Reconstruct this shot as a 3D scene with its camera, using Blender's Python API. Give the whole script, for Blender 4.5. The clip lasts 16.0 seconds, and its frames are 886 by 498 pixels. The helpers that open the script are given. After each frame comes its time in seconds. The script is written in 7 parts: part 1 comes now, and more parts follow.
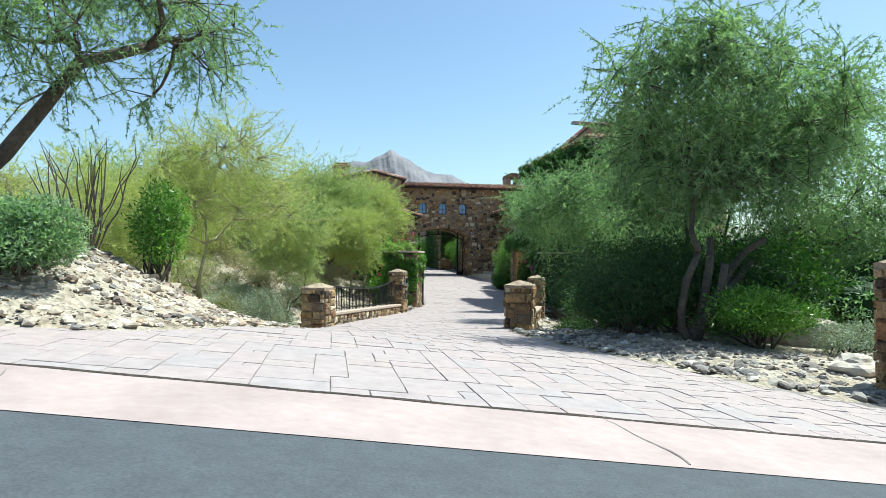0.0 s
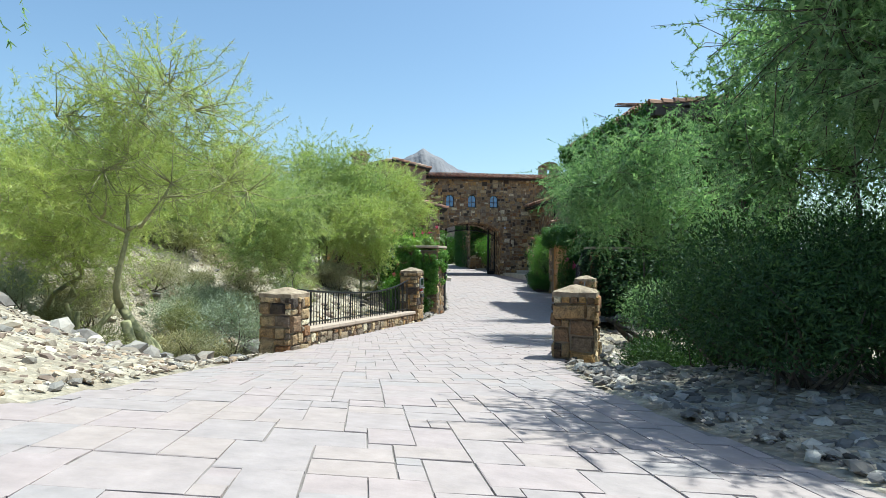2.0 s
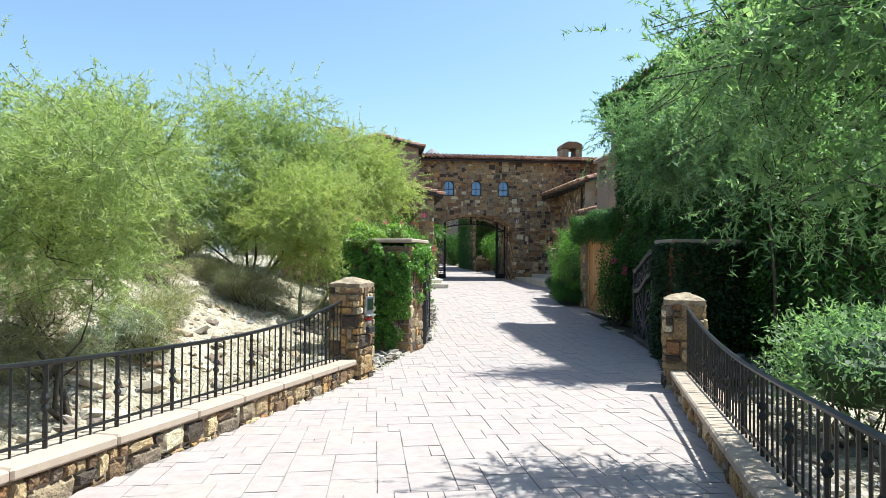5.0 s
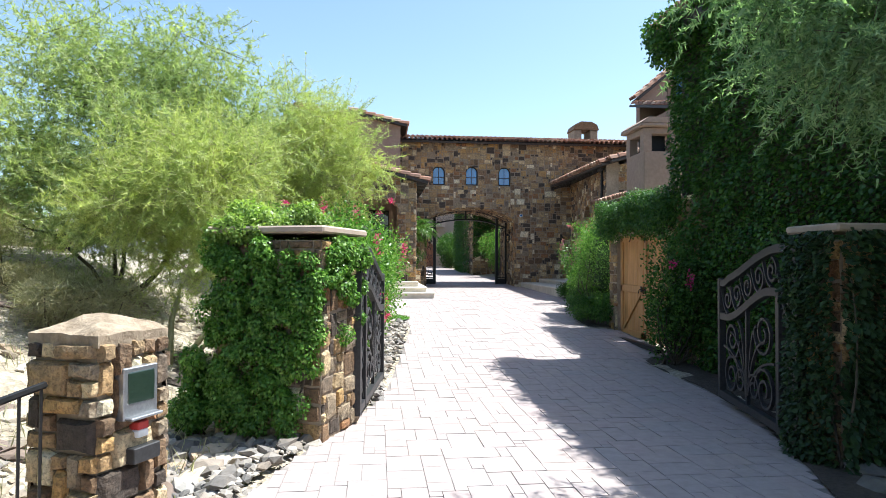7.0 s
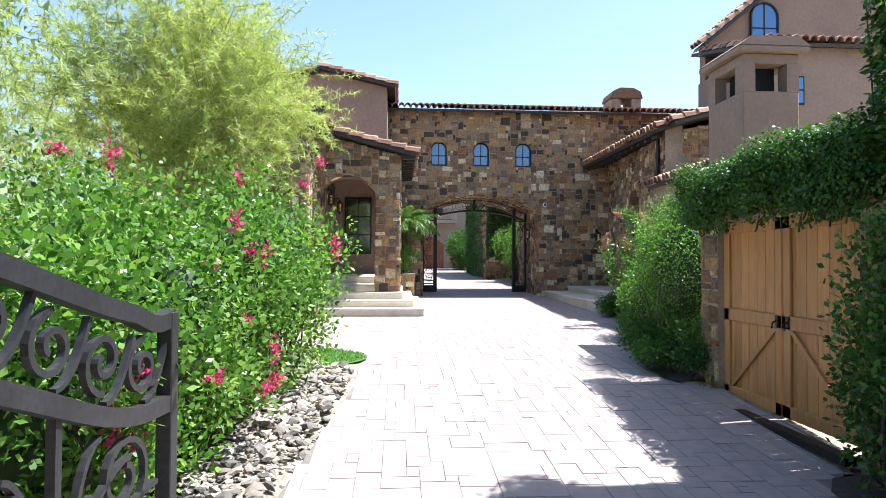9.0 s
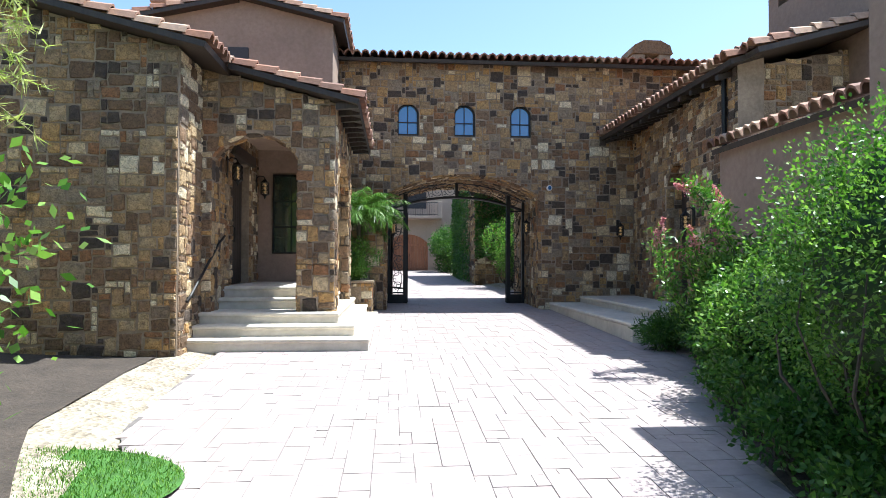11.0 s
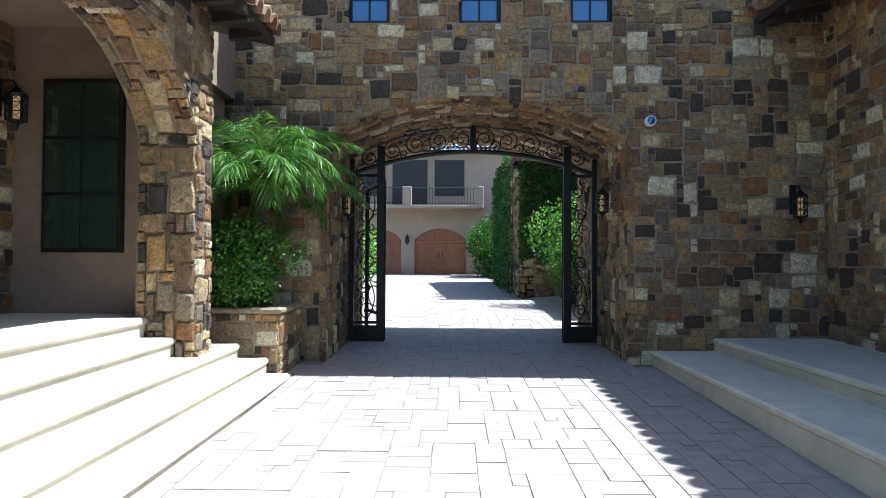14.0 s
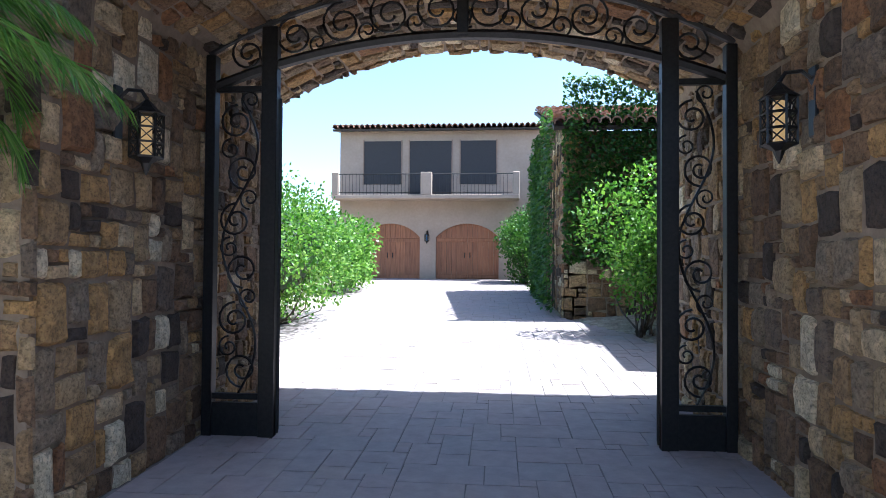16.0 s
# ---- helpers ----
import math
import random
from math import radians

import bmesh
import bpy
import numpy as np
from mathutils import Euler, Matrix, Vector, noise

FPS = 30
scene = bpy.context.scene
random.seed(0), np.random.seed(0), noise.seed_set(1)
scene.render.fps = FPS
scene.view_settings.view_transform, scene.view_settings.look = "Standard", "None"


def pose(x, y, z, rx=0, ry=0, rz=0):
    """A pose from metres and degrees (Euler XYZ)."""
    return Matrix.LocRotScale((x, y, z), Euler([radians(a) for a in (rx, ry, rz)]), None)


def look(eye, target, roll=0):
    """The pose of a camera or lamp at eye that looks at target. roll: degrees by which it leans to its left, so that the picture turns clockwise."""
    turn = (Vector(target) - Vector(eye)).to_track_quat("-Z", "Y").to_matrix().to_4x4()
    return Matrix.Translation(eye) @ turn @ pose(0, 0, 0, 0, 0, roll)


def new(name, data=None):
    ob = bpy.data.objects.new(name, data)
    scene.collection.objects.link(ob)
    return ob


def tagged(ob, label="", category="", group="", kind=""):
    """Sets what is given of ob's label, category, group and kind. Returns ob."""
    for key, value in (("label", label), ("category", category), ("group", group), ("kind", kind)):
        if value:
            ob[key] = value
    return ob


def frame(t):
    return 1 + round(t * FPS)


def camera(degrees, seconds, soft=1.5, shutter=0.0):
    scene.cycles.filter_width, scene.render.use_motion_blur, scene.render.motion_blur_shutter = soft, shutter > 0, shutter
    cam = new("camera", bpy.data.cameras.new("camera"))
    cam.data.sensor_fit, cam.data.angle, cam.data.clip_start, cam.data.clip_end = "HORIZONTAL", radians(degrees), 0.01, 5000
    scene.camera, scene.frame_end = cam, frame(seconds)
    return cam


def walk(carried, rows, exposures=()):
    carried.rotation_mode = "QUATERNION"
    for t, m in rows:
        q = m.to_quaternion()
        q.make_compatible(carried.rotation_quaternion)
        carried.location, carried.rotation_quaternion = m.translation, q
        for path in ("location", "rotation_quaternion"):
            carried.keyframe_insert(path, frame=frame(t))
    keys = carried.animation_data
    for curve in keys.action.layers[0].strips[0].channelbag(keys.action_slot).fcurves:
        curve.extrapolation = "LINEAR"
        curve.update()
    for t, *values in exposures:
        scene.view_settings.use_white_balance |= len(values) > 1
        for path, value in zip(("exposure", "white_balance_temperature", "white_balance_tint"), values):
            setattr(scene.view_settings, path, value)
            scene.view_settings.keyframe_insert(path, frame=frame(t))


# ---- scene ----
cam = camera(70.3, 16.0, soft=0.55)
METRES, EYE, TILT, LEAN, TURN = 50.0, 1.2, 0.0, 0.0, -10.0
ROWS = [
    (0.0, 0.0, 0.0, 0.0, -0.01, 1.15, -0.53),
    (0.5, 0.001, 0.02, -0.0003, 0.03, 1.11, -0.5),
    (1.0, 0.0031, 0.0442, -0.0007, 1.95, 1.07, -0.46),
    (1.5, 0.0045, 0.0703, -0.001, 2.72, 1.05, -0.5),
    (2.0, 0.0052, 0.0977, -0.0013, 2.96, 1.02, -0.53),
    (2.5, 0.0065, 0.1252, -0.0011, 3.19, 1.02, -0.51),
    (3.0, 0.0076, 0.1532, -0.001, 3.41, 1.0, -0.45),
    (3.5, 0.0076, 0.1829, -0.0009, 3.55, 1.02, -0.49),
    (6.0, 0.0132, 0.3506, 0.0002, 4.01, 1.14, -0.27),
    (6.5, 0.0144, 0.3823, 0.0006, 4.08, 1.18, -0.25),
    (7.0, 0.016, 0.416, 0.0009, 4.1, 1.19, -0.25),
    (7.5, 0.0184, 0.4501, 0.0014, 4.17, 1.19, -0.22),
    (8.0, 0.0199, 0.4866, 0.0019, 4.74, 1.2, -0.24),
    (8.5, 0.021, 0.5238, 0.0025, 5.79, 1.18, -0.25),
    (9.0, 0.0216, 0.5586, 0.0029, 6.02, 1.18, -0.27),
    (9.5, 0.0216, 0.5917, 0.003, 6.23, 1.23, -0.13),
    (10.0, 0.0212, 0.6237, 0.0033, 5.44, 1.24, -0.16),
    (12.5, 0.0246, 0.7801, 0.0058, 5.99, 1.17, -0.33),
    (13.0, 0.0245, 0.8114, 0.0063, 6.96, 1.17, -0.33),
    (13.5, 0.0244, 0.8427, 0.0066, 7.12, 1.16, -0.3),
    (14.0, 0.0247, 0.8739, 0.0067, 10.98, 1.14, -0.31),
    (14.5, 0.0245, 0.9048, 0.0071, 12.06, 1.13, -0.34),
    (15.0, 0.0231, 0.9355, 0.0074, 13.45, 1.18, -0.34),
    (15.5, 0.02, 0.9664, 0.0078, 14.57, 1.14, -0.45),
    (16.0, 0.0161, 0.9989, 0.008, 14.99, 1.19, -0.44),
]
walk(cam, [(t, pose(0, 0, EYE, TILT, LEAN, TURN) @ pose(METRES * x, METRES * y, METRES * z, 90 + pitch, roll, yaw)) for t, x, y, z, yaw, pitch, roll in ROWS],
     exposures=[(0.0, 0.82, 5800, -4), (0.7, 0.76, 5750, -4), (1.5, 0.68, 5700, -4), (2.5, 0.86, 5750, -4), (3.5, 0.98, 5800, -4), (7.0, 1.3, 5900, 5), (9.0, 1.52, 5900, 9), (12.5, 1.3, 5450, 0), (14.5, 1.34, 5350, -2), (16.0, 1.86, 5300, 6)])

# ---- world, sun, exposure ----
SUN = Vector((0.48, 0.075, 1.0)).normalized()
world = bpy.data.worlds.new("sky")
scene.world = world
world.use_nodes = True
wn, wl = world.node_tree.nodes, world.node_tree.links
sky = wn.new("ShaderNodeTexSky")
sky.sky_type = "NISHITA"
sky.sun_disc = False
sky.sun_elevation = math.asin(SUN.z)
sky.sun_rotation = math.atan2(SUN.x, SUN.y)
sky.air_density, sky.dust_density, sky.ozone_density = 1.0, 1.3, 0.0
wl.new(sky.outputs[0], wn["Background"].inputs[0])
wn["Background"].inputs[1].default_value = 0.105
lamp = bpy.data.lights.new("sun", "SUN")
lamp.energy, lamp.angle, lamp.color = 5.0, radians(0.55), (1.0, 0.95, 0.87)
sun_ob = new("sun", lamp)
sun_ob.matrix_world = look(SUN * 60, (0, 0, 0))


# ---- material helpers ----
def material(name, rough=0.8, metal=0.0):
    m = bpy.data.materials.new(name)
    m.use_nodes = True
    nt = m.node_tree
    b = nt.nodes["Principled BSDF"]
    b.inputs["Roughness"].default_value = rough
    b.inputs["Metallic"].default_value = metal
    return m, nt, b


def coords(nt, scale=1.0, kind="Object"):
    tc = nt.nodes.new("ShaderNodeNewGeometry" if kind == "World" else "ShaderNodeTexCoord")
    mp = nt.nodes.new("ShaderNodeMapping")
    mp.inputs["Scale"].default_value = (scale,) * 3 if isinstance(scale, (int, float)) else scale
    nt.links.new(tc.outputs["Position" if kind == "World" else kind], mp.inputs[0])
    return mp.outputs[0]


def noise_tex(nt, vec, scale, detail=5.0, rough=0.6):
    n = nt.nodes.new("ShaderNodeTexNoise")
    n.inputs["Scale"].default_value, n.inputs["Detail"].default_value, n.inputs["Roughness"].default_value = scale, detail, rough
    nt.links.new(vec, n.inputs["Vector"])
    return n.outputs["Fac"]


def ramp(nt, fac, stops, mode="LINEAR"):
    r = nt.nodes.new("ShaderNodeValToRGB")
    r.color_ramp.interpolation = mode
    while len(r.color_ramp.elements) < len(stops):
        r.color_ramp.elements.new(0.5)
    for e, (p, c) in zip(r.color_ramp.elements, stops):
        e.position, e.color = p, (*c, 1) if len(c) == 3 else c
    nt.links.new(fac, r.inputs[0])
    return r.outputs[0]


def mix(nt, a, b, fac=0.5, mode="MIX"):
    n = nt.nodes.new("ShaderNodeMix")
    n.data_type, n.blend_type = "RGBA", mode
    for sock, v in ((n.inputs[0], fac), (n.inputs[6], a), (n.inputs[7], b)):
        if isinstance(v, (int, float)):
            sock.default_value = v
        elif isinstance(v, tuple):
            sock.default_value = (*v, 1)
        else:
            nt.links.new(v, sock)
    return n.outputs[2]


def bump(nt, b, height, strength=0.3, distance=0.02):
    n = nt.nodes.new("ShaderNodeBump")
    n.inputs["Strength"].default_value, n.inputs["Distance"].default_value = strength, distance
    nt.links.new(height, n.inputs["Height"])
    nt.links.new(n.outputs[0], b.inputs["Normal"])


def random_of(nt, pieces):
    """A random value for each object (pieces) or each loose island of one mesh."""
    if pieces:
        return nt.nodes.new("ShaderNodeObjectInfo").outputs["Random"]
    return nt.nodes.new("ShaderNodeNewGeometry").outputs["Random Per Island"]


STONES = [(0.0, (0.080, 0.061, 0.048)), (0.09, (0.358, 0.250, 0.137)), (0.20, (0.179, 0.115, 0.066)), (0.30, (0.484, 0.310, 0.128)),
          (0.39, (0.316, 0.255, 0.181)), (0.48, (0.453, 0.345, 0.203)), (0.57, (0.253, 0.165, 0.097)), (0.66, (0.305, 0.160, 0.075)),
          (0.72, (0.637, 0.510, 0.321)), (0.80, (0.211, 0.165, 0.124)), (0.87, (0.400, 0.275, 0.141)), (0.95, (0.758, 0.683, 0.503))]


def varied(name, palette, pieces, rough=0.85, grain=9.0, depth=0.55, bumpy=0.5, dist=0.02, tint=1.0, drift=0.75, speck=0.0):
    m, nt, b = material(name, rough)
    v = coords(nt, 1.0, "World")
    col = ramp(nt, random_of(nt, pieces), palette, "CONSTANT")
    n1 = noise_tex(nt, v, grain, 6.0, 0.65)
    n2 = noise_tex(nt, v, grain * 0.28, 4.0)
    shade = ramp(nt, n1, [(0.25, (1 - depth,) * 3), (0.75, (1 + depth * 0.35,) * 3)])
    col = mix(nt, col, shade, 1.0, "MULTIPLY")
    if speck:
        pits = noise_tex(nt, v, grain * 3.3, 3.0, 0.7)
        col = mix(nt, col, ramp(nt, pits, [(0.36, (1 - speck,) * 3), (0.5, (1.0,) * 3), (0.72, (1 + 0.35 * speck,) * 3)]), 1.0, "MULTIPLY")
    warm = ramp(nt, n2, [(0.35, (0.92, 0.89, 0.87)), (0.65, (1.14 * tint, 1.0, 0.82))])
    col = mix(nt, col, warm, drift, "MULTIPLY")
    nt.links.new(col, b.inputs["Base Color"])
    bump(nt, b, n1, bumpy, dist)
    return m


def plain(name, dark, light, scale=6.0, rough=0.85, bumpy=0.2, dist=0.01, large=0.7, metal=0.0):
    m, nt, b = material(name, rough, metal)
    v = coords(nt, 1.0, "World")
    n1 = noise_tex(nt, v, scale, 7.0, 0.62)
    n2 = noise_tex(nt, v, scale * 0.12, 4.0, 0.55)
    col = ramp(nt, n1, [(0.3, dark), (0.72, light)])
    stain = ramp(nt, n2, [(0.35, (large,) * 3), (0.62, (1.04,) * 3)])
    col = mix(nt, col, stain, 1.0, "MULTIPLY")
    nt.links.new(col, b.inputs["Base Color"])
    bump(nt, b, n1, bumpy, dist)
    return m


def leafy(name, palette, trans=0.35, rough=0.55):
    m, nt, b = material(name, rough)
    v = coords(nt, 1.0, "World")
    col = ramp(nt, random_of(nt, False), palette)
    n = noise_tex(nt, v, 0.9, 3.0)
    col = mix(nt, col, ramp(nt, n, [(0.3, (0.72, 0.8, 0.75)), (0.7, (1.15, 1.12, 1.0))]), 1.0, "MULTIPLY")
    nt.links.new(col, b.inputs["Base Color"])
    b.inputs["Specular IOR Level"].default_value = 0.35
    t = nt.nodes.new("ShaderNodeBsdfTranslucent")
    nt.links.new(mix(nt, col, (1.0, 1.15, 0.55), 1.0, "MULTIPLY"), t.inputs[0])
    ms = nt.nodes.new("ShaderNodeMixShader")
    ms.inputs[0].default_value = trans
    nt.links.new(b.outputs[0], ms.inputs[1])
    nt.links.new(t.outputs[0], ms.inputs[2])
    nt.links.new(ms.outputs[0], nt.nodes["Material Output"].inputs[0])
    return m


def planks(name, dark, light, axis_scale, rough=0.5):
    m, nt, b = material(name, rough)
    v = coords(nt, axis_scale, "World")
    n = noise_tex(nt, v, 3.0, 8.0, 0.6)
    col = ramp(nt, n, [(0.3, dark), (0.7, light)])
    col = mix(nt, col, ramp(nt, random_of(nt, True), [(0.0, (0.82,) * 3), (1.0, (1.1,) * 3)]), 1.0, "MULTIPLY")
    nt.links.new(col, b.inputs["Base Color"])
    bump(nt, b, n, 0.2, 0.004)
    return m


M_STONE_P = varied("wall_stone_piece", STONES, True, grain=13.0, depth=0.6, bumpy=1.0, dist=0.05, speck=0.45)
M_STONE = varied("wall_stone", STONES, False, grain=13.0, depth=0.6, bumpy=1.0, dist=0.05, speck=0.45)
PAVE = [(0.0, (0.335, 0.28, 0.271)), (0.2, (0.341, 0.278, 0.27)), (0.42, (0.326, 0.277, 0.27)), (0.62, (0.336, 0.28, 0.269)), (0.8, (0.345, 0.284, 0.266)), (0.92, (0.317, 0.277, 0.272))]
M_PAVE_P = varied("paver_piece", PAVE, True, 0.75, 7.0, 0.24, 0.4, 0.014, 1.0, 0.1)
M_PAVE = varied("paver", PAVE, False, 0.75, 7.0, 0.24, 0.4, 0.014, 1.0, 0.1)
ROCKS = [(0.0, (0.40, 0.36, 0.305)), (0.18, (0.27, 0.235, 0.195)), (0.33, (0.46, 0.415, 0.35)), (0.5, (0.22, 0.21, 0.20)), (0.63, (0.38, 0.30, 0.225)), (0.74, (0.56, 0.53, 0.475)), (0.86, (0.19, 0.15, 0.13))]
M_ROCK = varied("loose_rock", ROCKS, False, 0.9, 7.0, 0.4, 0.6, 0.03)
GREYS = [(0.0, (0.25, 0.24, 0.235)), (0.2, (0.135, 0.13, 0.13)), (0.4, (0.36, 0.345, 0.33)), (0.6, (0.18, 0.17, 0.165)), (0.78, (0.28, 0.25, 0.225)), (0.9, (0.54, 0.52, 0.49))]
M_ROCK_GREY = varied("grey_rock", GREYS, False, 0.9, 7.0, 0.4, 0.6, 0.03)
M_ROCK_P = varied("boulder_rock", ROCKS, True, 0.9, 5.0, 0.45, 0.7, 0.04)
M_MORTAR = plain("mortar", (0.24, 0.182, 0.13), (0.35, 0.275, 0.20), 14.0, 0.95)
M_JOINT = plain("paving_joint", (0.09, 0.078, 0.07), (0.33, 0.29, 0.27), 2.6, 0.95)
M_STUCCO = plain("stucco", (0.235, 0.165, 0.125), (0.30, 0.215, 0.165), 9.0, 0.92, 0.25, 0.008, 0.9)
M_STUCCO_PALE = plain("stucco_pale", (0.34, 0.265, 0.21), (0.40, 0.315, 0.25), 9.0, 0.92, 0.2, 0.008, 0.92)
M_LIME = plain("limestone", (0.54, 0.485, 0.40), (0.67, 0.61, 0.52), 7.0, 0.8, 0.2, 0.008, 0.85)
M_ASPHALT = plain("asphalt", (0.046, 0.052, 0.060), (0.080, 0.088, 0.098), 60.0, 0.9, 0.5, 0.01, 0.85)
M_APRON = plain("apron_concrete", (0.315, 0.243, 0.228), (0.375, 0.298, 0.28), 12.0, 0.85, 0.2, 0.006, 0.86)
M_DIRT, _nt, _b = material("desert_ground", 0.95)
_v = coords(_nt, 1.0, "World")
_n = noise_tex(_nt, _v, 3.0, 8.0, 0.7)
_peb = _nt.nodes.new("ShaderNodeTexVoronoi")
_peb.inputs["Scale"].default_value = 16.0
_nt.links.new(_v, _peb.inputs["Vector"])
_c = ramp(_nt, _n, [(0.3, (0.20, 0.155, 0.11)), (0.5, (0.34, 0.29, 0.22)), (0.7, (0.48, 0.43, 0.35))])
_c = mix(_nt, _c, ramp(_nt, _peb.outputs["Color"], [(0.0, (0.6, 0.6, 0.58)), (0.6, (1.0, 1.0, 1.0)), (1.0, (1.35, 1.33, 1.28))]), 0.75, "MULTIPLY")
_nt.links.new(_c, _b.inputs["Base Color"])
bump(_nt, _b, _peb.outputs["Distance"], 0.9, 0.05)
M_IRON = plain("wrought_iron", (0.010, 0.010, 0.011), (0.026, 0.025, 0.025), 30.0, 0.45, 0.2, 0.003, 0.8, 0.4)
M_IRON_GREY = plain("weathered_iron", (0.026, 0.026, 0.028), (0.05, 0.05, 0.054), 25.0, 0.5, 0.2, 0.003, 0.8, 0.3)
M_TILE_P = varied("roof_tile_piece", [(0.0, (0.27, 0.14, 0.095)), (0.3, (0.36, 0.22, 0.16)), (0.6, (0.21, 0.12, 0.09)), (0.8, (0.42, 0.30, 0.23))], True, 0.85, 9.0, 0.4, 0.3)
M_TILE = varied("roof_tile_many", [(0.0, (0.27, 0.14, 0.095)), (0.3, (0.36, 0.22, 0.16)), (0.6, (0.21, 0.12, 0.09)), (0.8, (0.42, 0.30, 0.23))], False, 0.85, 9.0, 0.4, 0.3)
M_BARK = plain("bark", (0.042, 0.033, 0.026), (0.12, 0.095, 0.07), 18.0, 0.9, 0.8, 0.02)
M_BARK_GREEN = plain("green_bark", (0.24, 0.235, 0.11), (0.40, 0.375, 0.20), 14.0, 0.8, 0.4, 0.01)
M_HONEY = planks("honey_wood", (0.36, 0.17, 0.05), (0.52, 0.27, 0.095), (6, 6, 0.6))
M_REDWOOD = planks("red_brown_wood", (0.20, 0.075, 0.033), (0.36, 0.15, 0.07), (5, 5, 0.5), 0.55)
M_DARKWOOD = planks("dark_wood", (0.018, 0.013, 0.010), (0.045, 0.032, 0.024), (6, 6, 0.6), 0.6)
M_SCREEN = plain("sun_screen", (0.028, 0.026, 0.028), (0.045, 0.042, 0.045), 120.0, 0.7, 0.1, 0.002, 0.9)
M_LAWN = plain("lawn_base", (0.035, 0.10, 0.012), (0.075, 0.19, 0.03), 40.0, 0.9, 0.5, 0.02)
M_MULCH = plain("dark_mulch", (0.035, 0.026, 0.02), (0.085, 0.065, 0.05), 22.0, 0.95, 0.8, 0.03)
# rock greyed towards blue, distance haze mixed into the colour
M_MOUNTAIN = plain("mountain_rock", (0.15, 0.15, 0.17), (0.25, 0.24, 0.25), 0.012, 1.0, 1.0, 14.0, 0.75)
M_WHITE = plain("white_plastic", (0.7, 0.7, 0.7), (0.8, 0.8, 0.8), 20.0, 0.4)
M_STEEL = plain("brushed_steel", (0.32, 0.33, 0.35), (0.45, 0.46, 0.48), 40.0, 0.35, 0.1, 0.002, 0.9, 0.8)
M_RED = plain("red_paint", (0.4, 0.03, 0.03), (0.5, 0.05, 0.04), 20.0, 0.5)
M_BLACK = plain("opening_shade", (0.006, 0.006, 0.006), (0.012, 0.012, 0.012), 20.0, 0.8)
M_GLASS, _nt, _b = material("window_glass", 0.03)
# blue base colour stands in for the sky mirrored in the panes
_b.inputs["Base Color"].default_value = (0.02, 0.125, 0.34, 1)
_b.inputs["IOR"].default_value = 2.0
M_GLASS_DARK, _nt, _b = material("shaded_glass", 0.05)
# greenish base colour stands in for the garden mirrored in the porch window
_b.inputs["Base Color"].default_value = (0.020, 0.034, 0.024, 1)
_b.inputs["IOR"].default_value = 1.8
M_AMBER, _nt, _b = material("amber_glass", 0.3)
_b.inputs["Base Color"].default_value = (0.30, 0.17, 0.06, 1)
_b.inputs["Emission Color"].default_value = (1.0, 0.62, 0.25, 1)
_b.inputs["Emission Strength"].default_value = 0.12
M_PALO = leafy("palo_verde_leaf", [(0.0, (0.31, 0.355, 0.125)), (0.5, (0.46, 0.485, 0.20)), (1.0, (0.60, 0.59, 0.30))], 0.5)
M_HAZE = leafy("desert_tree_leaf", [(0.0, (0.25, 0.30, 0.14)), (0.5, (0.40, 0.44, 0.22)), (1.0, (0.55, 0.57, 0.33))], 0.52)
M_MESQ = leafy("mesquite_leaf", [(0.0, (0.12, 0.205, 0.12)), (0.5, (0.225, 0.325, 0.20)), (1.0, (0.37, 0.47, 0.31))], 0.55)
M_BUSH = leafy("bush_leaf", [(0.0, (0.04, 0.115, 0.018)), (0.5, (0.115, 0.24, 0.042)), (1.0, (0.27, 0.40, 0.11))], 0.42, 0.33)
M_IVY = leafy("ivy_leaf", [(0.0, (0.03, 0.085, 0.018)), (0.6, (0.065, 0.145, 0.03)), (1.0, (0.13, 0.235, 0.045))], 0.35, 0.45)
M_VINE = leafy("sunlit_vine_leaf", [(0.0, (0.11, 0.19, 0.04)), (0.5, (0.24, 0.34, 0.08)), (1.0, (0.42, 0.50, 0.17))], 0.5, 0.4)
# near-black green that puts shade among leaves into the colour
M_LEAF_SHADE = leafy("leaf_shade", [(0.0, (0.016, 0.038, 0.016)), (0.6, (0.03, 0.06, 0.022)), (1.0, (0.05, 0.09, 0.03))], 0.2)
M_LIMELEAF = leafy("lime_leaf", [(0.0, (0.045, 0.125, 0.018)), (0.5, (0.125, 0.255, 0.042)), (1.0, (0.28, 0.43, 0.11))], 0.42, 0.33)
# leaf green lowered to carry the tree shade over the roadside bushes
M_DEEP = leafy("thicket_shade_leaf", [(0.0, (0.02, 0.05, 0.017)), (0.6, (0.046, 0.088, 0.03)), (1.0, (0.09, 0.15, 0.05))], 0.3, 0.6)
M_OLIVE = leafy("olive_leaf", [(0.0, (0.20, 0.195, 0.10)), (0.5, (0.30, 0.285, 0.16)), (1.0, (0.41, 0.38, 0.25))], 0.4, 0.7)
M_SPIKE = leafy("dusty_pink_petal", [(0.0, (0.50, 0.14, 0.28)), (0.5, (0.66, 0.25, 0.40)), (1.0, (0.74, 0.42, 0.50))], 0.4, 0.7)
M_FLOWER = leafy("magenta_petal", [(0.0, (0.50, 0.02, 0.17)), (0.5, (0.70, 0.05, 0.28)), (1.0, (0.80, 0.12, 0.36))], 0.4)
M_GREYBUSH = leafy("grey_brush", [(0.0, (0.24, 0.215, 0.145)), (0.5, (0.35, 0.32, 0.21)), (1.0, (0.47, 0.42, 0.29))], 0.3, 0.8)
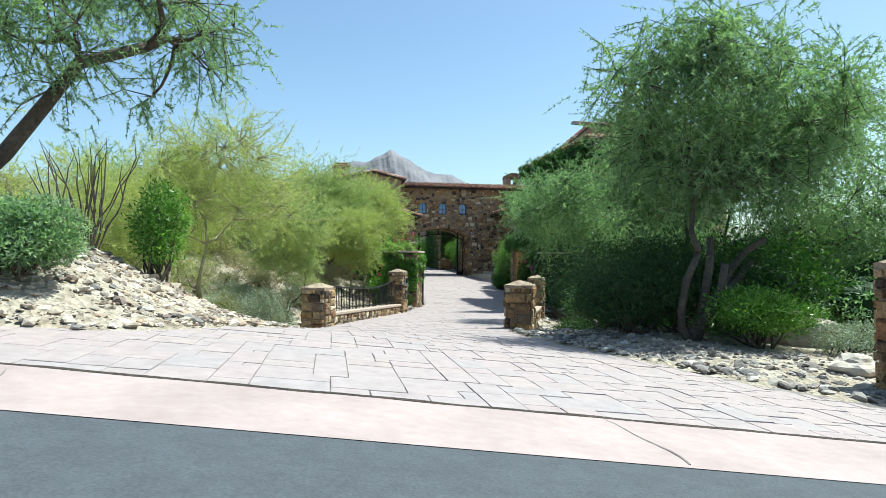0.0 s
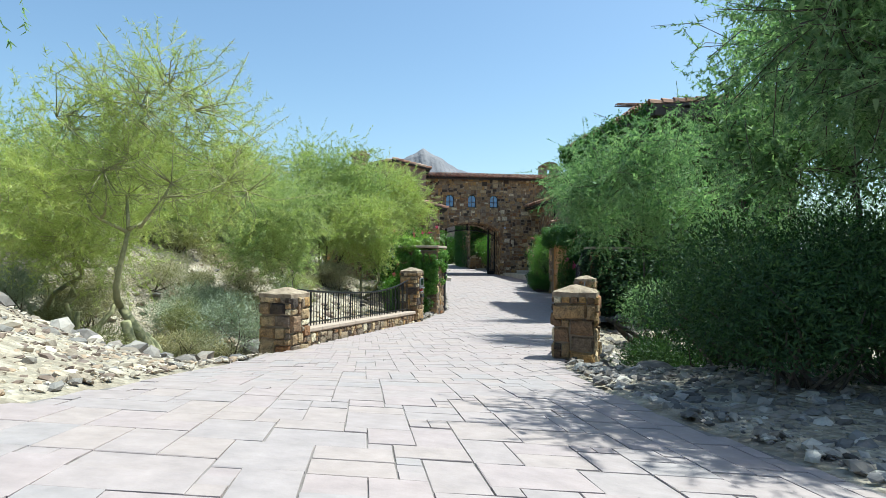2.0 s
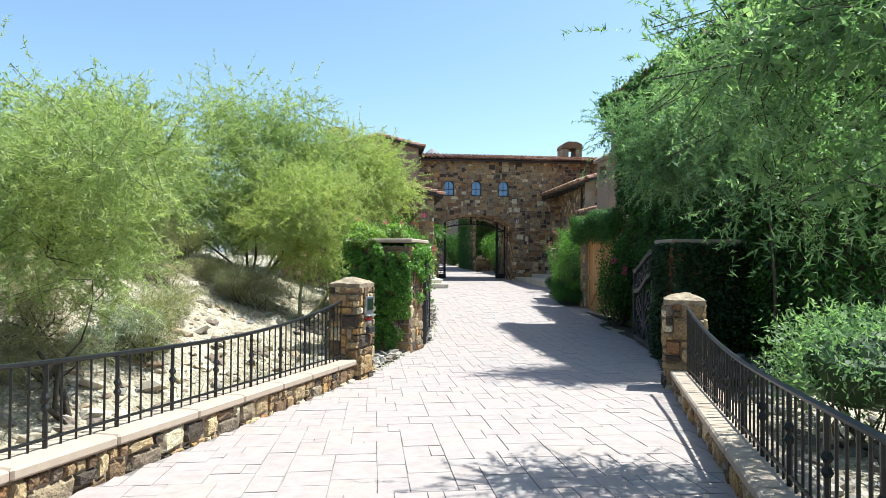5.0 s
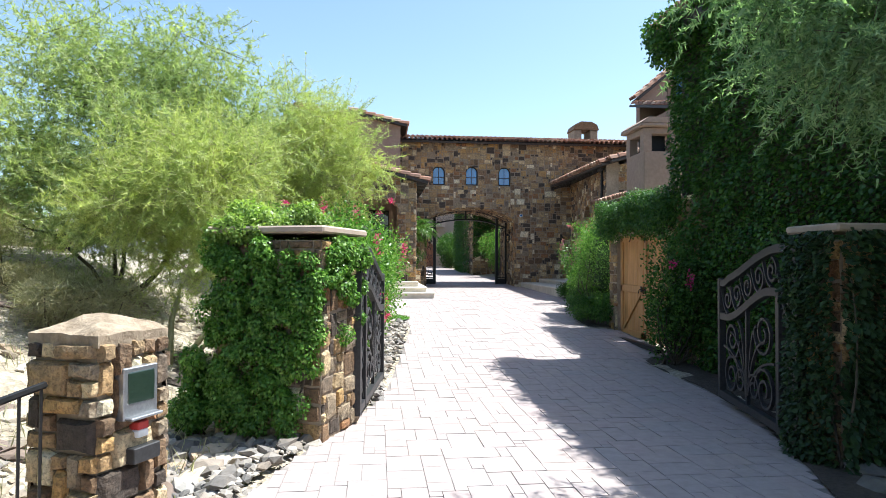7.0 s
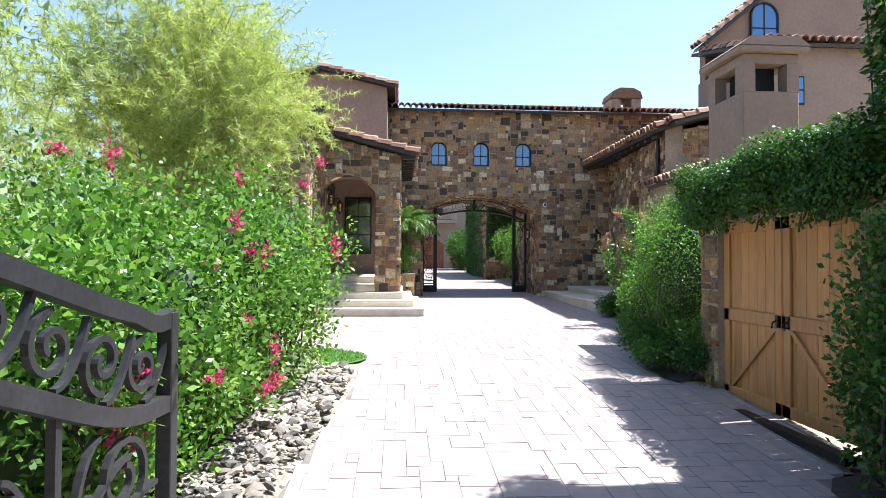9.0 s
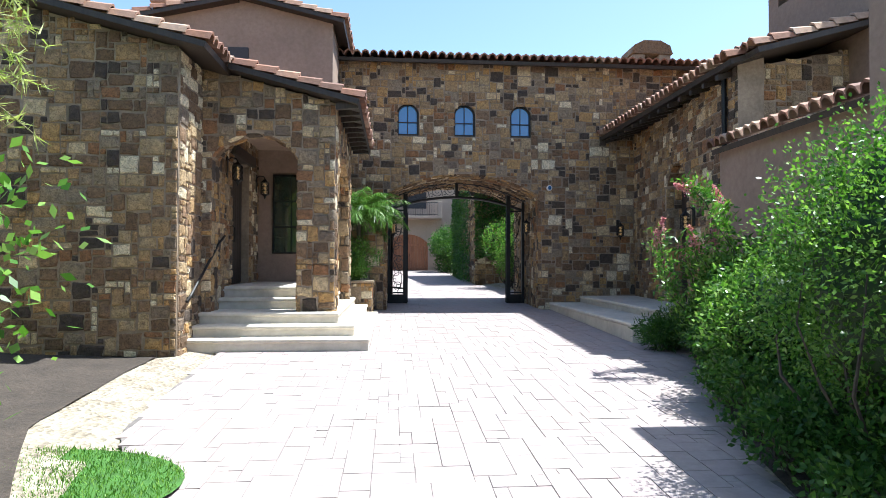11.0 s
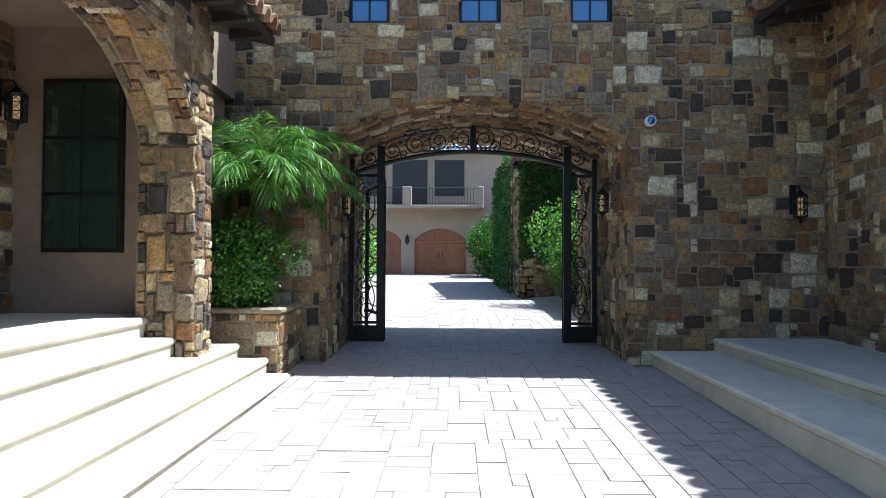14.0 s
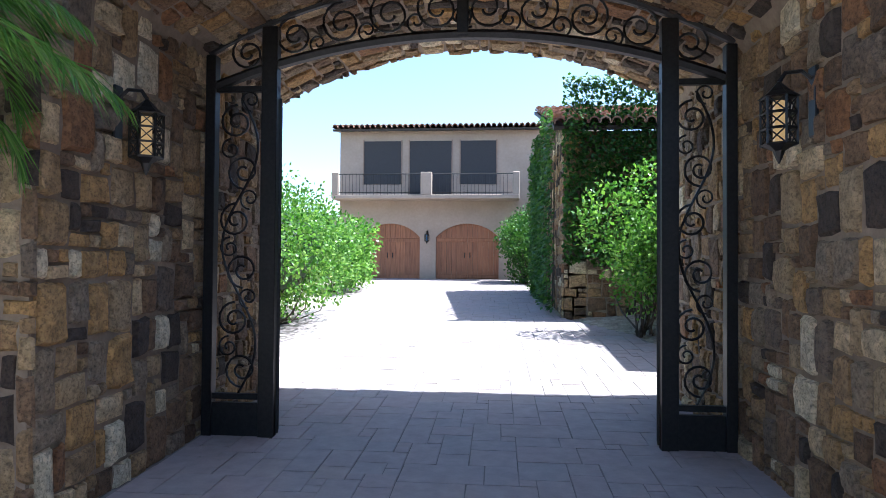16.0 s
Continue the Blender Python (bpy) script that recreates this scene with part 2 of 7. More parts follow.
M_SILVER = leafy("silver_leaf", [(0.0, (0.22, 0.25, 0.20)), (0.5, (0.32, 0.35, 0.29)), (1.0, (0.42, 0.45, 0.38))], 0.25, 0.7)
M_PALM = leafy("palm_leaf", [(0.0, (0.07, 0.16, 0.03)), (0.5, (0.13, 0.25, 0.05)), (1.0, (0.23, 0.36, 0.10))], 0.4, 0.35)


# ---- mesh helpers ----
class Geo:
    """Collects vertices and faces of one mesh."""

    def __init__(self):
        self.v, self.f = [], []

    def add(self, verts, faces, m=None):
        n = len(self.v)
        self.v += [tuple(m @ Vector(p)) for p in verts] if m else [tuple(p) for p in verts]
        self.f += [tuple(i + n for i in f) for f in faces]
        return self

    def box(self, x0, x1, y0, y1, z0, z1, c=0.0, m=None):
        """A box, with chamfered edges where c is given."""
        if c <= 0:
            v = [(x, y, z) for z in (z0, z1) for y in (y0, y1) for x in (x0, x1)]
            return self.add(v, [(0, 2, 3, 1), (4, 5, 7, 6), (0, 1, 5, 4), (2, 6, 7, 3), (0, 4, 6, 2), (1, 3, 7, 5)], m)
        v, rings = [], []
        for z, k in ((z0, c), (z0 + c, 0), (z1 - c, 0), (z1, c)):
            a, b_, d, e = x0 + k, x1 - k, y0 + k, y1 - k
            q = c if k == 0 else c * 0.6
            rings.append(len(v))
            v += [(a + q, d, z), (b_ - q, d, z), (b_, d + q, z), (b_, e - q, z), (b_ - q, e, z), (a + q, e, z), (a, e - q, z), (a, d + q, z)]
        f = [tuple(range(7, -1, -1)), tuple(range(24, 32))]
        for r in rings[:-1]:
            f += [(r + i, r + (i + 1) % 8, r + 8 + (i + 1) % 8, r + 8 + i) for i in range(8)]
        return self.add(v, f, m)

    def tube(self, pts, radii, n=6, cap=True):
        """A round tube along points."""
        pts = [Vector(p) for p in pts]
        if isinstance(radii, (int, float)):
            radii = [radii] * len(pts)
        v, up = [], Vector((0.31, 0.17, 0.93))
        for i, p in enumerate(pts):
            d = (pts[min(i + 1, len(pts) - 1)] - pts[max(i - 1, 0)]).normalized()
            a = d.cross(up)
            if a.length < 0.05:
                a = d.cross(Vector((1, 0, 0)))
            a.normalize()
            b_ = d.cross(a)
            v += [p + (a * math.cos(6.2832 * k / n) + b_ * math.sin(6.2832 * k / n)) * radii[i] for k in range(n)]
        f = [(i * n + k, i * n + (k + 1) % n, (i + 1) * n + (k + 1) % n, (i + 1) * n + k) for i in range(len(pts) - 1) for k in range(n)]
        if cap:
            f += [tuple(range(n - 1, -1, -1)), tuple(range((len(pts) - 1) * n, len(pts) * n))]
        return self.add(v, f)

    def prism(self, poly, y0, y1, m=None):
        """A polygon of (x, z) drawn out from y0 to y1."""
        n = len(poly)
        v = [(x, y0, z) for x, z in poly] + [(x, y1, z) for x, z in poly]
        f = [tuple(range(n)), tuple(range(2 * n - 1, n - 1, -1))] + [((i + 1) % n, i, n + i, n + (i + 1) % n) for i in range(n)]
        return self.add(v, f, m)

    def mesh(self, name, mat, smooth=False):
        me = bpy.data.meshes.new(name)
        me.from_pydata(self.v, [], self.f)
        me.materials.append(mat)
        if smooth:
            me.polygons.foreach_set("use_smooth", [True] * len(me.polygons))
        me.update()
        return me


def part(name, geo, mat, parent, label="", smooth=False):
    ob = new(name, geo.mesh(name, mat, smooth) if isinstance(geo, Geo) else geo)
    ob.parent = parent
    return tagged(ob, label)


def thing(name, geo, mat, label, category, group="", kind="", smooth=False):
    """A top-level thing: a mesh, or an Empty where geo is None."""
    ob = new(name, geo.mesh(name, mat, smooth) if isinstance(geo, Geo) else geo)
    return tagged(ob, label, category, group, kind)


def quads(name, co, mat):
    """A mesh of loose leaves from an array (n, corners, 3)."""
    n = len(co)
    me = bpy.data.meshes.new(name)
    c = co.shape[1]
    me.vertices.add(c * n)
    me.vertices.foreach_set("co", np.ascontiguousarray(co, dtype=np.float32).ravel())
    me.loops.add(c * n)
    me.loops.foreach_set("vertex_index", np.arange(c * n, dtype=np.int32))
    me.polygons.add(n)
    me.polygons.foreach_set("loop_start", np.arange(0, c * n, c, dtype=np.int32))
    me.polygons.foreach_set("loop_total", np.full(n, c, dtype=np.int32))
    me.materials.append(mat)
    me.update(calc_edges=True)
    return me


def joined(name, unit, mats, mat):
    """One mesh from copies of a unit (verts, faces) under many matrices."""
    uv = np.array([(*p, 1.0) for p in unit[0]])
    allv = (np.array([np.array(m) for m in mats]) @ uv.T).transpose(0, 2, 1)[:, :, :3].reshape(-1, 3)
    k, faces = len(uv), []
    for i in range(len(mats)):
        faces += [tuple(j + i * k for j in f) for f in unit[1]]
    me = bpy.data.meshes.new(name)
    me.from_pydata(allv.tolist(), [], faces)
    me.materials.append(mat)
    me.update()
    return me


def unit_stone(seed, inset=0.1, rough=0.22):
    """A rubble stone with an uneven eight-cornered face."""
    r = random.Random(seed)
    j = lambda k: r.uniform(-k, k)
    eight = ((-1, -1), (0, -1), (1, -1), (1, 0), (1, 1), (0, 1), (-1, 1), (-1, 0))
    rim = [(sx * (0.475 + j(0.05)) + (0 if sx else j(0.15)), sy * (0.465 + j(0.06)) + (0 if sy else j(0.15))) for sx, sy in eight]
    v = [(x * 1.03, y * 1.03, -0.3) for x, y in rim]
    v += [(x * (1 - 2 * inset * r.uniform(0.4, 1.1)), y * (1 - 2 * inset * r.uniform(0.4, 1.2)), 0.8 + j(rough)) for x, y in rim]
    v += [(j(0.14), j(0.14), 1.0 + j(rough))]
    f = [(i, (i + 1) % 8, 8 + (i + 1) % 8, 8 + i) for i in range(8)] + [(8 + i, 8 + (i + 1) % 8, 16) for i in range(8)]
    return v, f


def unit_paver(seed):
    r = random.Random(seed)
    j = lambda k: r.uniform(-k, k)
    c = ((-1, -1), (1, -1), (1, 1), (-1, 1))
    v = [(sx * 0.5, sy * 0.5, -1.0) for sx, sy in c] + [(sx * (0.497 + j(0.006)), sy * (0.497 + j(0.006)), 0.6) for sx, sy in c]
    v += [(sx * (0.491 + j(0.006)), sy * (0.491 + j(0.006)), 0.97 + j(0.06)) for sx, sy in c]
    f = [(a + i, a + (i + 1) % 4, a + 4 + (i + 1) % 4, a + 4 + i) for a in (0, 4) for i in range(4)] + [(8, 9, 10, 11)]
    return v, f


def unit_tile():
    """A barrel roof tile, open below, 1 long."""
    v, f, n = [], [], 4
    for y, r in ((0.0, 0.56), (1.08, 0.46)):
        for k in range(n + 1):
            a = math.pi * k / n
            v.append((math.cos(a) * r, y, math.sin(a) * r * 1.05 + (0.0 if y else 0.14)))
        for k in range(n + 1):
            a = math.pi * k / n
            v.append((math.cos(a) * (r - 0.12), y, math.sin(a) * (r - 0.12) + (0.0 if y else 0.14)))
    w = n + 1
    for k in range(n):
        f += [(k, k + 1, 2 * w + k + 1, 2 * w + k), (k + 1, k, w + k, w + k + 1)]
    return v, f


UNIT_STONES = [unit_stone(s) for s in range(12)]
UNIT_PAVERS = [unit_paver(s) for s in range(8)]


def unit_meshes(name, units, mat):
    out = []
    for v, f in units:
        me = bpy.data.meshes.new(name)
        me.from_pydata(v, [], f)
        me.materials.append(mat)
        out.append(me)
    return out


STONE_MESHES = unit_meshes("stone", UNIT_STONES, M_STONE_P)
PAVER_MESHES = unit_meshes("paver", UNIT_PAVERS, M_PAVE_P)
TILE_MESHES = unit_meshes("roof_tile", [unit_tile()], M_TILE_P)


def set_pieces(owner, name, mats, meshes, units, rest_mat, limit=300, key=None):
    """Pieces as parts of their own up to the limit, in the order of key; the rest joined as stuff."""
    order = sorted(range(len(mats)), key=(lambda i: key(mats[i].translation)) if key else (lambda i: i))
    for i in order[:limit]:
        ob = new(name, meshes[i % len(meshes)])
        ob.parent, ob.matrix_world = owner, mats[i]
    rest = order[limit:]
    for u in range(len(units)):
        some = [mats[i] for i in rest if i % len(units) == u]
        if some:
            ob = new(name + "_rest", joined(name + "_rest", units[u], some, rest_mat))
            ob.parent = owner
            tagged(ob, kind="stuff")


def pack(w, h, cell, sizes, seed):
    """Fills a w by h field with rectangles of whole cells; gives (u0, v0, u1, v1)."""
    r = random.Random(seed)
    nu, nv = max(1, round(w / cell)), max(1, round(h / cell))
    cu, cv = w / nu, h / nv
    used, out = [[False] * nu for _ in range(nv)], []
    for b_ in range(nv):
        for a in range(nu):
            if used[b_][a]:
                continue
            for _ in range(6):
                su, sv = r.choice(sizes)
                if a + su <= nu and b_ + sv <= nv and not any(used[b_ + y][a + x] for x in range(su) for y in range(sv)):
                    break
            else:
                su = sv = 1
            for x in range(su):
                for y in range(sv):
                    used[b_ + y][a + x] = True
            out.append((a * cu, b_ * cv, (a + su) * cu, (b_ + sv) * cv))
    return out


STONE_SIZES = [(1, 2), (2, 2), (1, 1), (3, 2), (2, 1), (3, 2), (4, 2), (3, 3), (2, 2), (3, 1), (4, 3), (2, 3), (1, 1), (3, 2)]


def stone_field(to3d, w, h, seed, inside=None, cell=0.106, proud=0.032, joint=0.010, sizes=STONE_SIZES):
    """Matrices of stones over a field; to3d(u, v) gives place, u axis, v axis, normal. inside(u, v): where stone is."""
    r, out = random.Random(seed), []
    for u0, v0, u1, v1 in pack(w, h, cell, sizes, seed):
        bits = [(u0, v0, u1, v1)]
        if inside and not all(inside(a, b_) for a in (u0 + 0.01, u1 - 0.01) for b_ in (v0 + 0.01, v1 - 0.01)):
            nu, nv = max(1, round((u1 - u0) / cell)), max(1, round((v1 - v0) / cell))
            cu, cv = (u1 - u0) / nu, (v1 - v0) / nv
            free = {(i, k) for i in range(nu) for k in range(nv) if inside(u0 + cu * (i + 0.5), v0 + cv * (k + 0.5))}
            blocks = sorted(((i, k, a, b_) for i in range(nu) for k in range(nv) for a in range(1, nu - i + 1) for b_ in range(1, nv - k + 1)), key=lambda q: -q[2] * q[3])
            bits = []
            for i, k, a, b_ in blocks:
                cells = {(x, y) for x in range(i, i + a) for y in range(k, k + b_)}
                if cells <= free:
                    free -= cells
                    bits.append((u0 + cu * i, v0 + cv * k, u0 + cu * (i + a), v0 + cv * (k + b_)))
        for a0, b0, a1, b1 in bits:
            p, ax, ay, n = to3d((a0 + a1) / 2, (b0 + b1) / 2)
            t = r.uniform(-0.07, 0.07) if joint > 0.0078 else 0.0
            ax2, ay2 = ax + ay * t, ay - ax * t
            sx, sy, sz = a1 - a0 - joint * r.uniform(0.6, 1.5), b1 - b0 - joint * r.uniform(0.6, 1.5), proud * r.uniform(0.55, 1.3)
            m = Matrix.Identity(4)
            for i, vec in enumerate((ax2 * sx, ay2 * sy, n * sz)):
                m.col[i][:3] = vec
            m.translation = p
            out.append(m)
    return out


def plane(o, u, n):
    """A field map on an upright plane: origin, u direction, outward normal."""
    o, u, n, up = Vector(o), Vector(u).normalized(), Vector(n).normalized(), Vector((0, 0, 1))
    return lambda a, b_: (o + u * a + up * b_, u, up, n)


def wall_solid(loops, to3, thick):
    """A wall body from an outline and its openings, given as loops of (u, v)."""
    bm = bmesh.new()
    edges = []
    base = loops[0][0][1]
    cut = sorted((q for q in loops[1:] if q[0][1] <= base), key=lambda q: q[0][0])
    outline = [loops[0][0]]
    for q in cut:
        outline += [(q[0][0], base)] + q[2:][::-1] + [(q[1][0], base)]
    loops = [outline + loops[0][1:]] + [q for q in loops[1:] if q[0][1] > base]
    for loop in loops:
        vs = [bm.verts.new(to3(u, v)[0]) for u, v in loop]
        edges += [bm.edges.new((vs[i], vs[(i + 1) % len(vs)])) for i in range(len(vs))]
    bmesh.ops.triangle_fill(bm, use_beauty=True, use_dissolve=False, edges=edges)
    g = bmesh.ops.extrude_face_region(bm, geom=bm.faces[:])
    shift = -to3(0, 0)[3] * thick
    bmesh.ops.translate(bm, verts=[e for e in g["geom"] if isinstance(e, bmesh.types.BMVert)], vec=shift)
    bmesh.ops.recalc_face_normals(bm, faces=bm.faces[:])
    me = bpy.data.meshes.new("wall")
    bm.to_mesh(me)
    bm.free()
    return me


def arch_loop(u0, u1, v0, spring, apex, n=16):
    """An opening with a segmental or round head, bottom first."""
    c, hw, rise = (u0 + u1) / 2, (u1 - u0) / 2, apex - spring
    rad = (hw * hw + rise * rise) / (2 * rise)
    a = math.asin(min(1.0, hw / rad))
    if rise > hw:
        a = math.pi - a
    top = [(c + rad * math.sin(a - 2 * a * k / n), apex - rad + rad * math.cos(a - 2 * a * k / n)) for k in range(n + 1)]
    return [(u0, v0), (u1, v0)] + top


def in_arch(u, v, u0, u1, v0, spring, apex):
    if not (u0 < u < u1 and v > v0):
        return False
    c, hw, rise = (u0 + u1) / 2, (u1 - u0) / 2, apex - spring
    rad = (hw * hw + rise * rise) / (2 * rise)
    return v < spring or (u - c) ** 2 + (v - apex + rad) ** 2 < rad * rad


def smooth_at(keys, t):
    """Linear interpolation in a list of (t, value)."""
    xs, ys = [k for k, _ in keys], [v for _, v in keys]
    return float(np.interp(t, xs, ys))


# ---- the lie of the land ----
BASE = [(-60, 0.5), (-10, 0.33), (3.8, 0.29), (7, 0.29), (10, 0.08), (13, -0.22), (16, -0.46), (20, -0.62), (26, -0.86), (30, -0.9), (33, -0.79), (37, -0.5), (45, -0.19), (54, 0.05), (78, 0.84), (120, 1.8)]
CROSS = [(7, -0.1), (14, 0.0)]
LEFT = [(3.0, -14), (4.2, -9), (5.0, -4.6), (5.75, -2.0), (6.7, -1.14), (9.8, -0.62), (13, -0.62), (15.1, -0.5), (16.7, 0.0), (20, 1.15), (25.2, 2.95), (27.4, 3.55), (30.4, 4.5), (33.6, 4.88), (37.1, 5.27), (38.4, 5.2), (39.3, 4.75), (40.5, 4.2), (43, 4.05), (45.2, 4.0), (45.21, 3.6), (50, 3.6), (56.3, 5.6), (57.5, 5.6), (60, 5.2), (66, 4.6), (78, 3.0)]
RIGHT = [(3.0, 16), (4.0, 9), (5.0, 5.5), (5.54, 4.8), (6.4, 4.05), (7.5, 3.72), (9.1, 3.4), (10.8, 3.4), (12.7, 3.7), (14, 4.1), (18, 5.65), (22.2, 7.2), (24.3, 7.95), (26.5, 8.85), (28.5, 9.6), (30.5, 9.95), (32.2, 9.85), (33.2, 10.0), (33.6, 10.8), (36.4, 10.8), (37.0, 10.15), (38.2, 10.2), (39.4, 10.5), (42.4, 11.6), (44.6, 12.4), (45.5, 13.0), (52.4, 13.3), (52.5, 11.8), (56.3, 11.8), (58, 12.3), (61, 12.0), (63.6, 10.9), (67, 10.8), (78, 10.4)]


def drive_z(x, y):
    return smooth_at(BASE, y) + smooth_at(CROSS, y) * min(12.0, max(-12.0, x - 1))


def ease(t):
    t = min(1.0, max(0.0, t))
    return t * t * (3 - 2 * t)


def blend_at(y, keys):
    return smooth_at(keys, y)


def ground_z(x, y):
    z = drive_z(x, y)
    if y < 4.0:
        return z - 0.07
    l, r = smooth_at(LEFT, y), smooth_at(RIGHT, y)
    if l - 0.1 < x < r + 0.1:
        return z - 0.07
    wob = 0.10 * noise.noise((x * 0.45, y * 0.45, 3.0)) + 0.25 * noise.noise((x * 0.1, y * 0.1, 7.0))
    if x <= l:
        d = l - x
        bank = blend_at(y, [(5, 0.0), (7.5, 1.0), (12.5, 0.8), (15, 0.0)])
        wash = blend_at(y, [(13, 0.0), (16.5, 1.0), (24, 1.0), (27, 0.2), (29, 0.0)])
        far = blend_at(y, [(26, 1.0), (32, 0.3), (40, 0.0)])
        h = bank * (1.35 * ease(d / 4.2) + 0.5 * ease((d - 3) / 10))
        h += wash * (-0.75 * ease(d / 1.0) + 1.6 * ease((d - 2.2) / 9))
        h += far * 1.6 * ease((d - 6) / 16)
        h += blend_at(y, [(21, 0.0), (25, 1.0), (36, 1.0), (43, 0.3)]) * 2.1 * ease((d - 1.6) / 8)
        h += 0.02
    else:
        d = x - r
        wash = blend_at(y, [(12.5, 0.0), (15, 1.0), (23, 0.8), (26, 0.1), (28, 0.0)])
        bank = blend_at(y, [(4.5, 0.0), (6.5, 1.0), (12, 1.0), (14, 0.1)])
        h = bank * (0.28 * ease(d / 2.2)) + wash * (-0.8 * ease(d / 1.1) + 0.5 * ease((d - 4) / 6)) + 0.02
    return z + h + wob * ease(d / 2.0)


def axis(lo, hi, step, far):
    a = list(np.arange(lo, hi + step / 2, step))
    out, g = [], step
    while (hi + sum(out)) < far:
        g *= 1.45
        out.append(g)
    right = list(hi + np.cumsum(out))
    left = list(lo - np.cumsum(out))[::-1]
    return left + a + right


gx, gy = axis(-22, 26, 0.5, 2600), axis(-8, 92, 0.5, 2600)
geo = Geo()
geo.v = [(x, y, ground_z(x, min(y, 110)) if abs(x) < 60 and -30 < y < 130 else (0.2 if y < 60 else 0.8)) for y in gy for x in gx]
nx = len(gx)
geo.f = [(j * nx + i, j * nx + i + 1, (j + 1) * nx + i + 1, (j + 1) * nx + i) for j in range(len(gy) - 1) for i in range(nx - 1)]
thing("ground", geo, M_DIRT, "sandy brown desert ground with gravel and low banks", "ground", kind="structure", smooth=True)


def sheet(xs_of, ys, cols, lift, mat, name, label, category):
    """A ground strip between two edges that follows the drive's height."""
    g = Geo()
    for y in ys:
        a, b_ = xs_of(y)
        g.v += [(a + (b_ - a) * k / cols, y, drive_z(a + (b_ - a) * k / cols, y) + lift) for k in range(cols + 1)]
    w = cols + 1
    g.f = [(j * w + i, j * w + i + 1, (j + 1) * w + i + 1, (j + 1) * w + i) for j in range(len(ys) - 1) for i in range(cols)]
    return thing(name, g, mat, label, category, kind="structure", smooth=True)


def skew_strip(y0, y1, rows, lift, mat, name, label, category, x0=-60.0, x1=60.0, cols=120):
    """A strip along the street, whose edges run slightly askew to x."""
    g = Geo()
    for k in range(rows + 1):
        for i in range(cols + 1):
            x = x0 + (x1 - x0) * i / cols
            y = y0 + (y1 - y0) * k / rows - 0.09 * max(-14, min(14, x))
            g.v.append((x, y, drive_z(x, y) + lift))
    w = cols + 1
    g.f = [(j * w + i, j * w + i + 1, (j + 1) * w + i + 1, (j + 1) * w + i) for j in range(rows) for i in range(cols)]
    return thing(name, g, mat, label, category, kind="structure", smooth=True)


skew_strip(-7.0, 2.93, 14, 0.0, M_ASPHALT, "road", "dark grey asphalt street in front of the drive", "road")
skew_strip(2.92, 3.885, 3, 0.004, M_APRON, "apron", "pale pink concrete apron between street and drive", "pavement")
for k, xx in enumerate((-1.75, 1.72, 6.2)):
    g = Geo()
    ys = np.linspace(2.97 - 0.09 * xx, 3.86 - 0.09 * xx, 9)
    pts = [(xx - 0.12 * (yy - ys[0]) + 0.07 * math.sin(2.6 * (yy - ys[0])) + 0.02 * math.sin(9 * yy), yy, drive_z(xx, yy) + 0.004) for yy in ys]
    g.tube(pts, 0.006, 4)
    thing("apron_joint", g, M_JOINT, "dark control joint across the concrete apron", "joint", kind="structure")

g = Geo()
g.tube([(x, 3.885 - 0.09 * x + 0.018 * noise.noise((x * 2.1, 0, 0)) + 0.01 * noise.noise((x * 9, 1, 0)), drive_z(x, 3.885 - 0.09 * x) + 0.004) for x in np.linspace(-9, 9, 150)], [0.011 + 0.006 * noise.noise((x * 3.0, 2, 0)) for x in np.linspace(-9, 9, 150)], 4)
thing("apron_joint", g, M_MULCH, "dark worn gap between the apron and the paving", "joint", kind="structure")
bed = sheet(lambda y: (max(-13, smooth_at(LEFT, y)), min(15, smooth_at(RIGHT, y))), list(np.arange(4.35, 78.01, 0.35)), 30, -0.012, M_JOINT,
            "driveway", "pale pinkish grey stamped paving laid in random rectangles", "driveway")
front = skew_strip(3.87, 4.9, 4, -0.0125, M_JOINT, "driveway_edge", "dark paving joints at the front edge of the drive", "driveway", -10, 10, 40)


# planting beds along the drive
for name, side, ya, yb, wide, gap in (("planting_bed_east", 1, 24.0, 33.4, 3.2, 0.0), ("planting_bed_hedge", 1, 36.9, 45.4, 2.2, 0.0), ("planting_bed_west", -1, 30.5, 45.1, 2.6, 0.9)):
    g, ys = Geo(), np.arange(ya, yb, 0.3)
    for y in ys:
        e = smooth_at(RIGHT if side > 0 else LEFT, y)
        for k in range(7):
            x = e + side * (gap + wide * k / 6)
            g.v.append((x, y, max(ground_z(x, y), drive_z(x, y) - 0.02) + 0.02 + 0.03 * noise.noise((x * 3, y * 3, 0))))
    g.f = [(j * 7 + i, j * 7 + i + 1, (j + 1) * 7 + i + 1, (j + 1) * 7 + i) for j in range(len(ys) - 1) for i in range(6)]
    thing(name, g, M_MULCH, "dark mulch planting bed beside the drive", "planting bed", kind="structure", smooth=True)

# ---- building walls ----
FY = 52.4          # street face of the gate house
AX0, AX1, SPRING, APEX = 6.82, 11.48, 3.45, 4.08
BACK = 56.35       # court face of the gate house


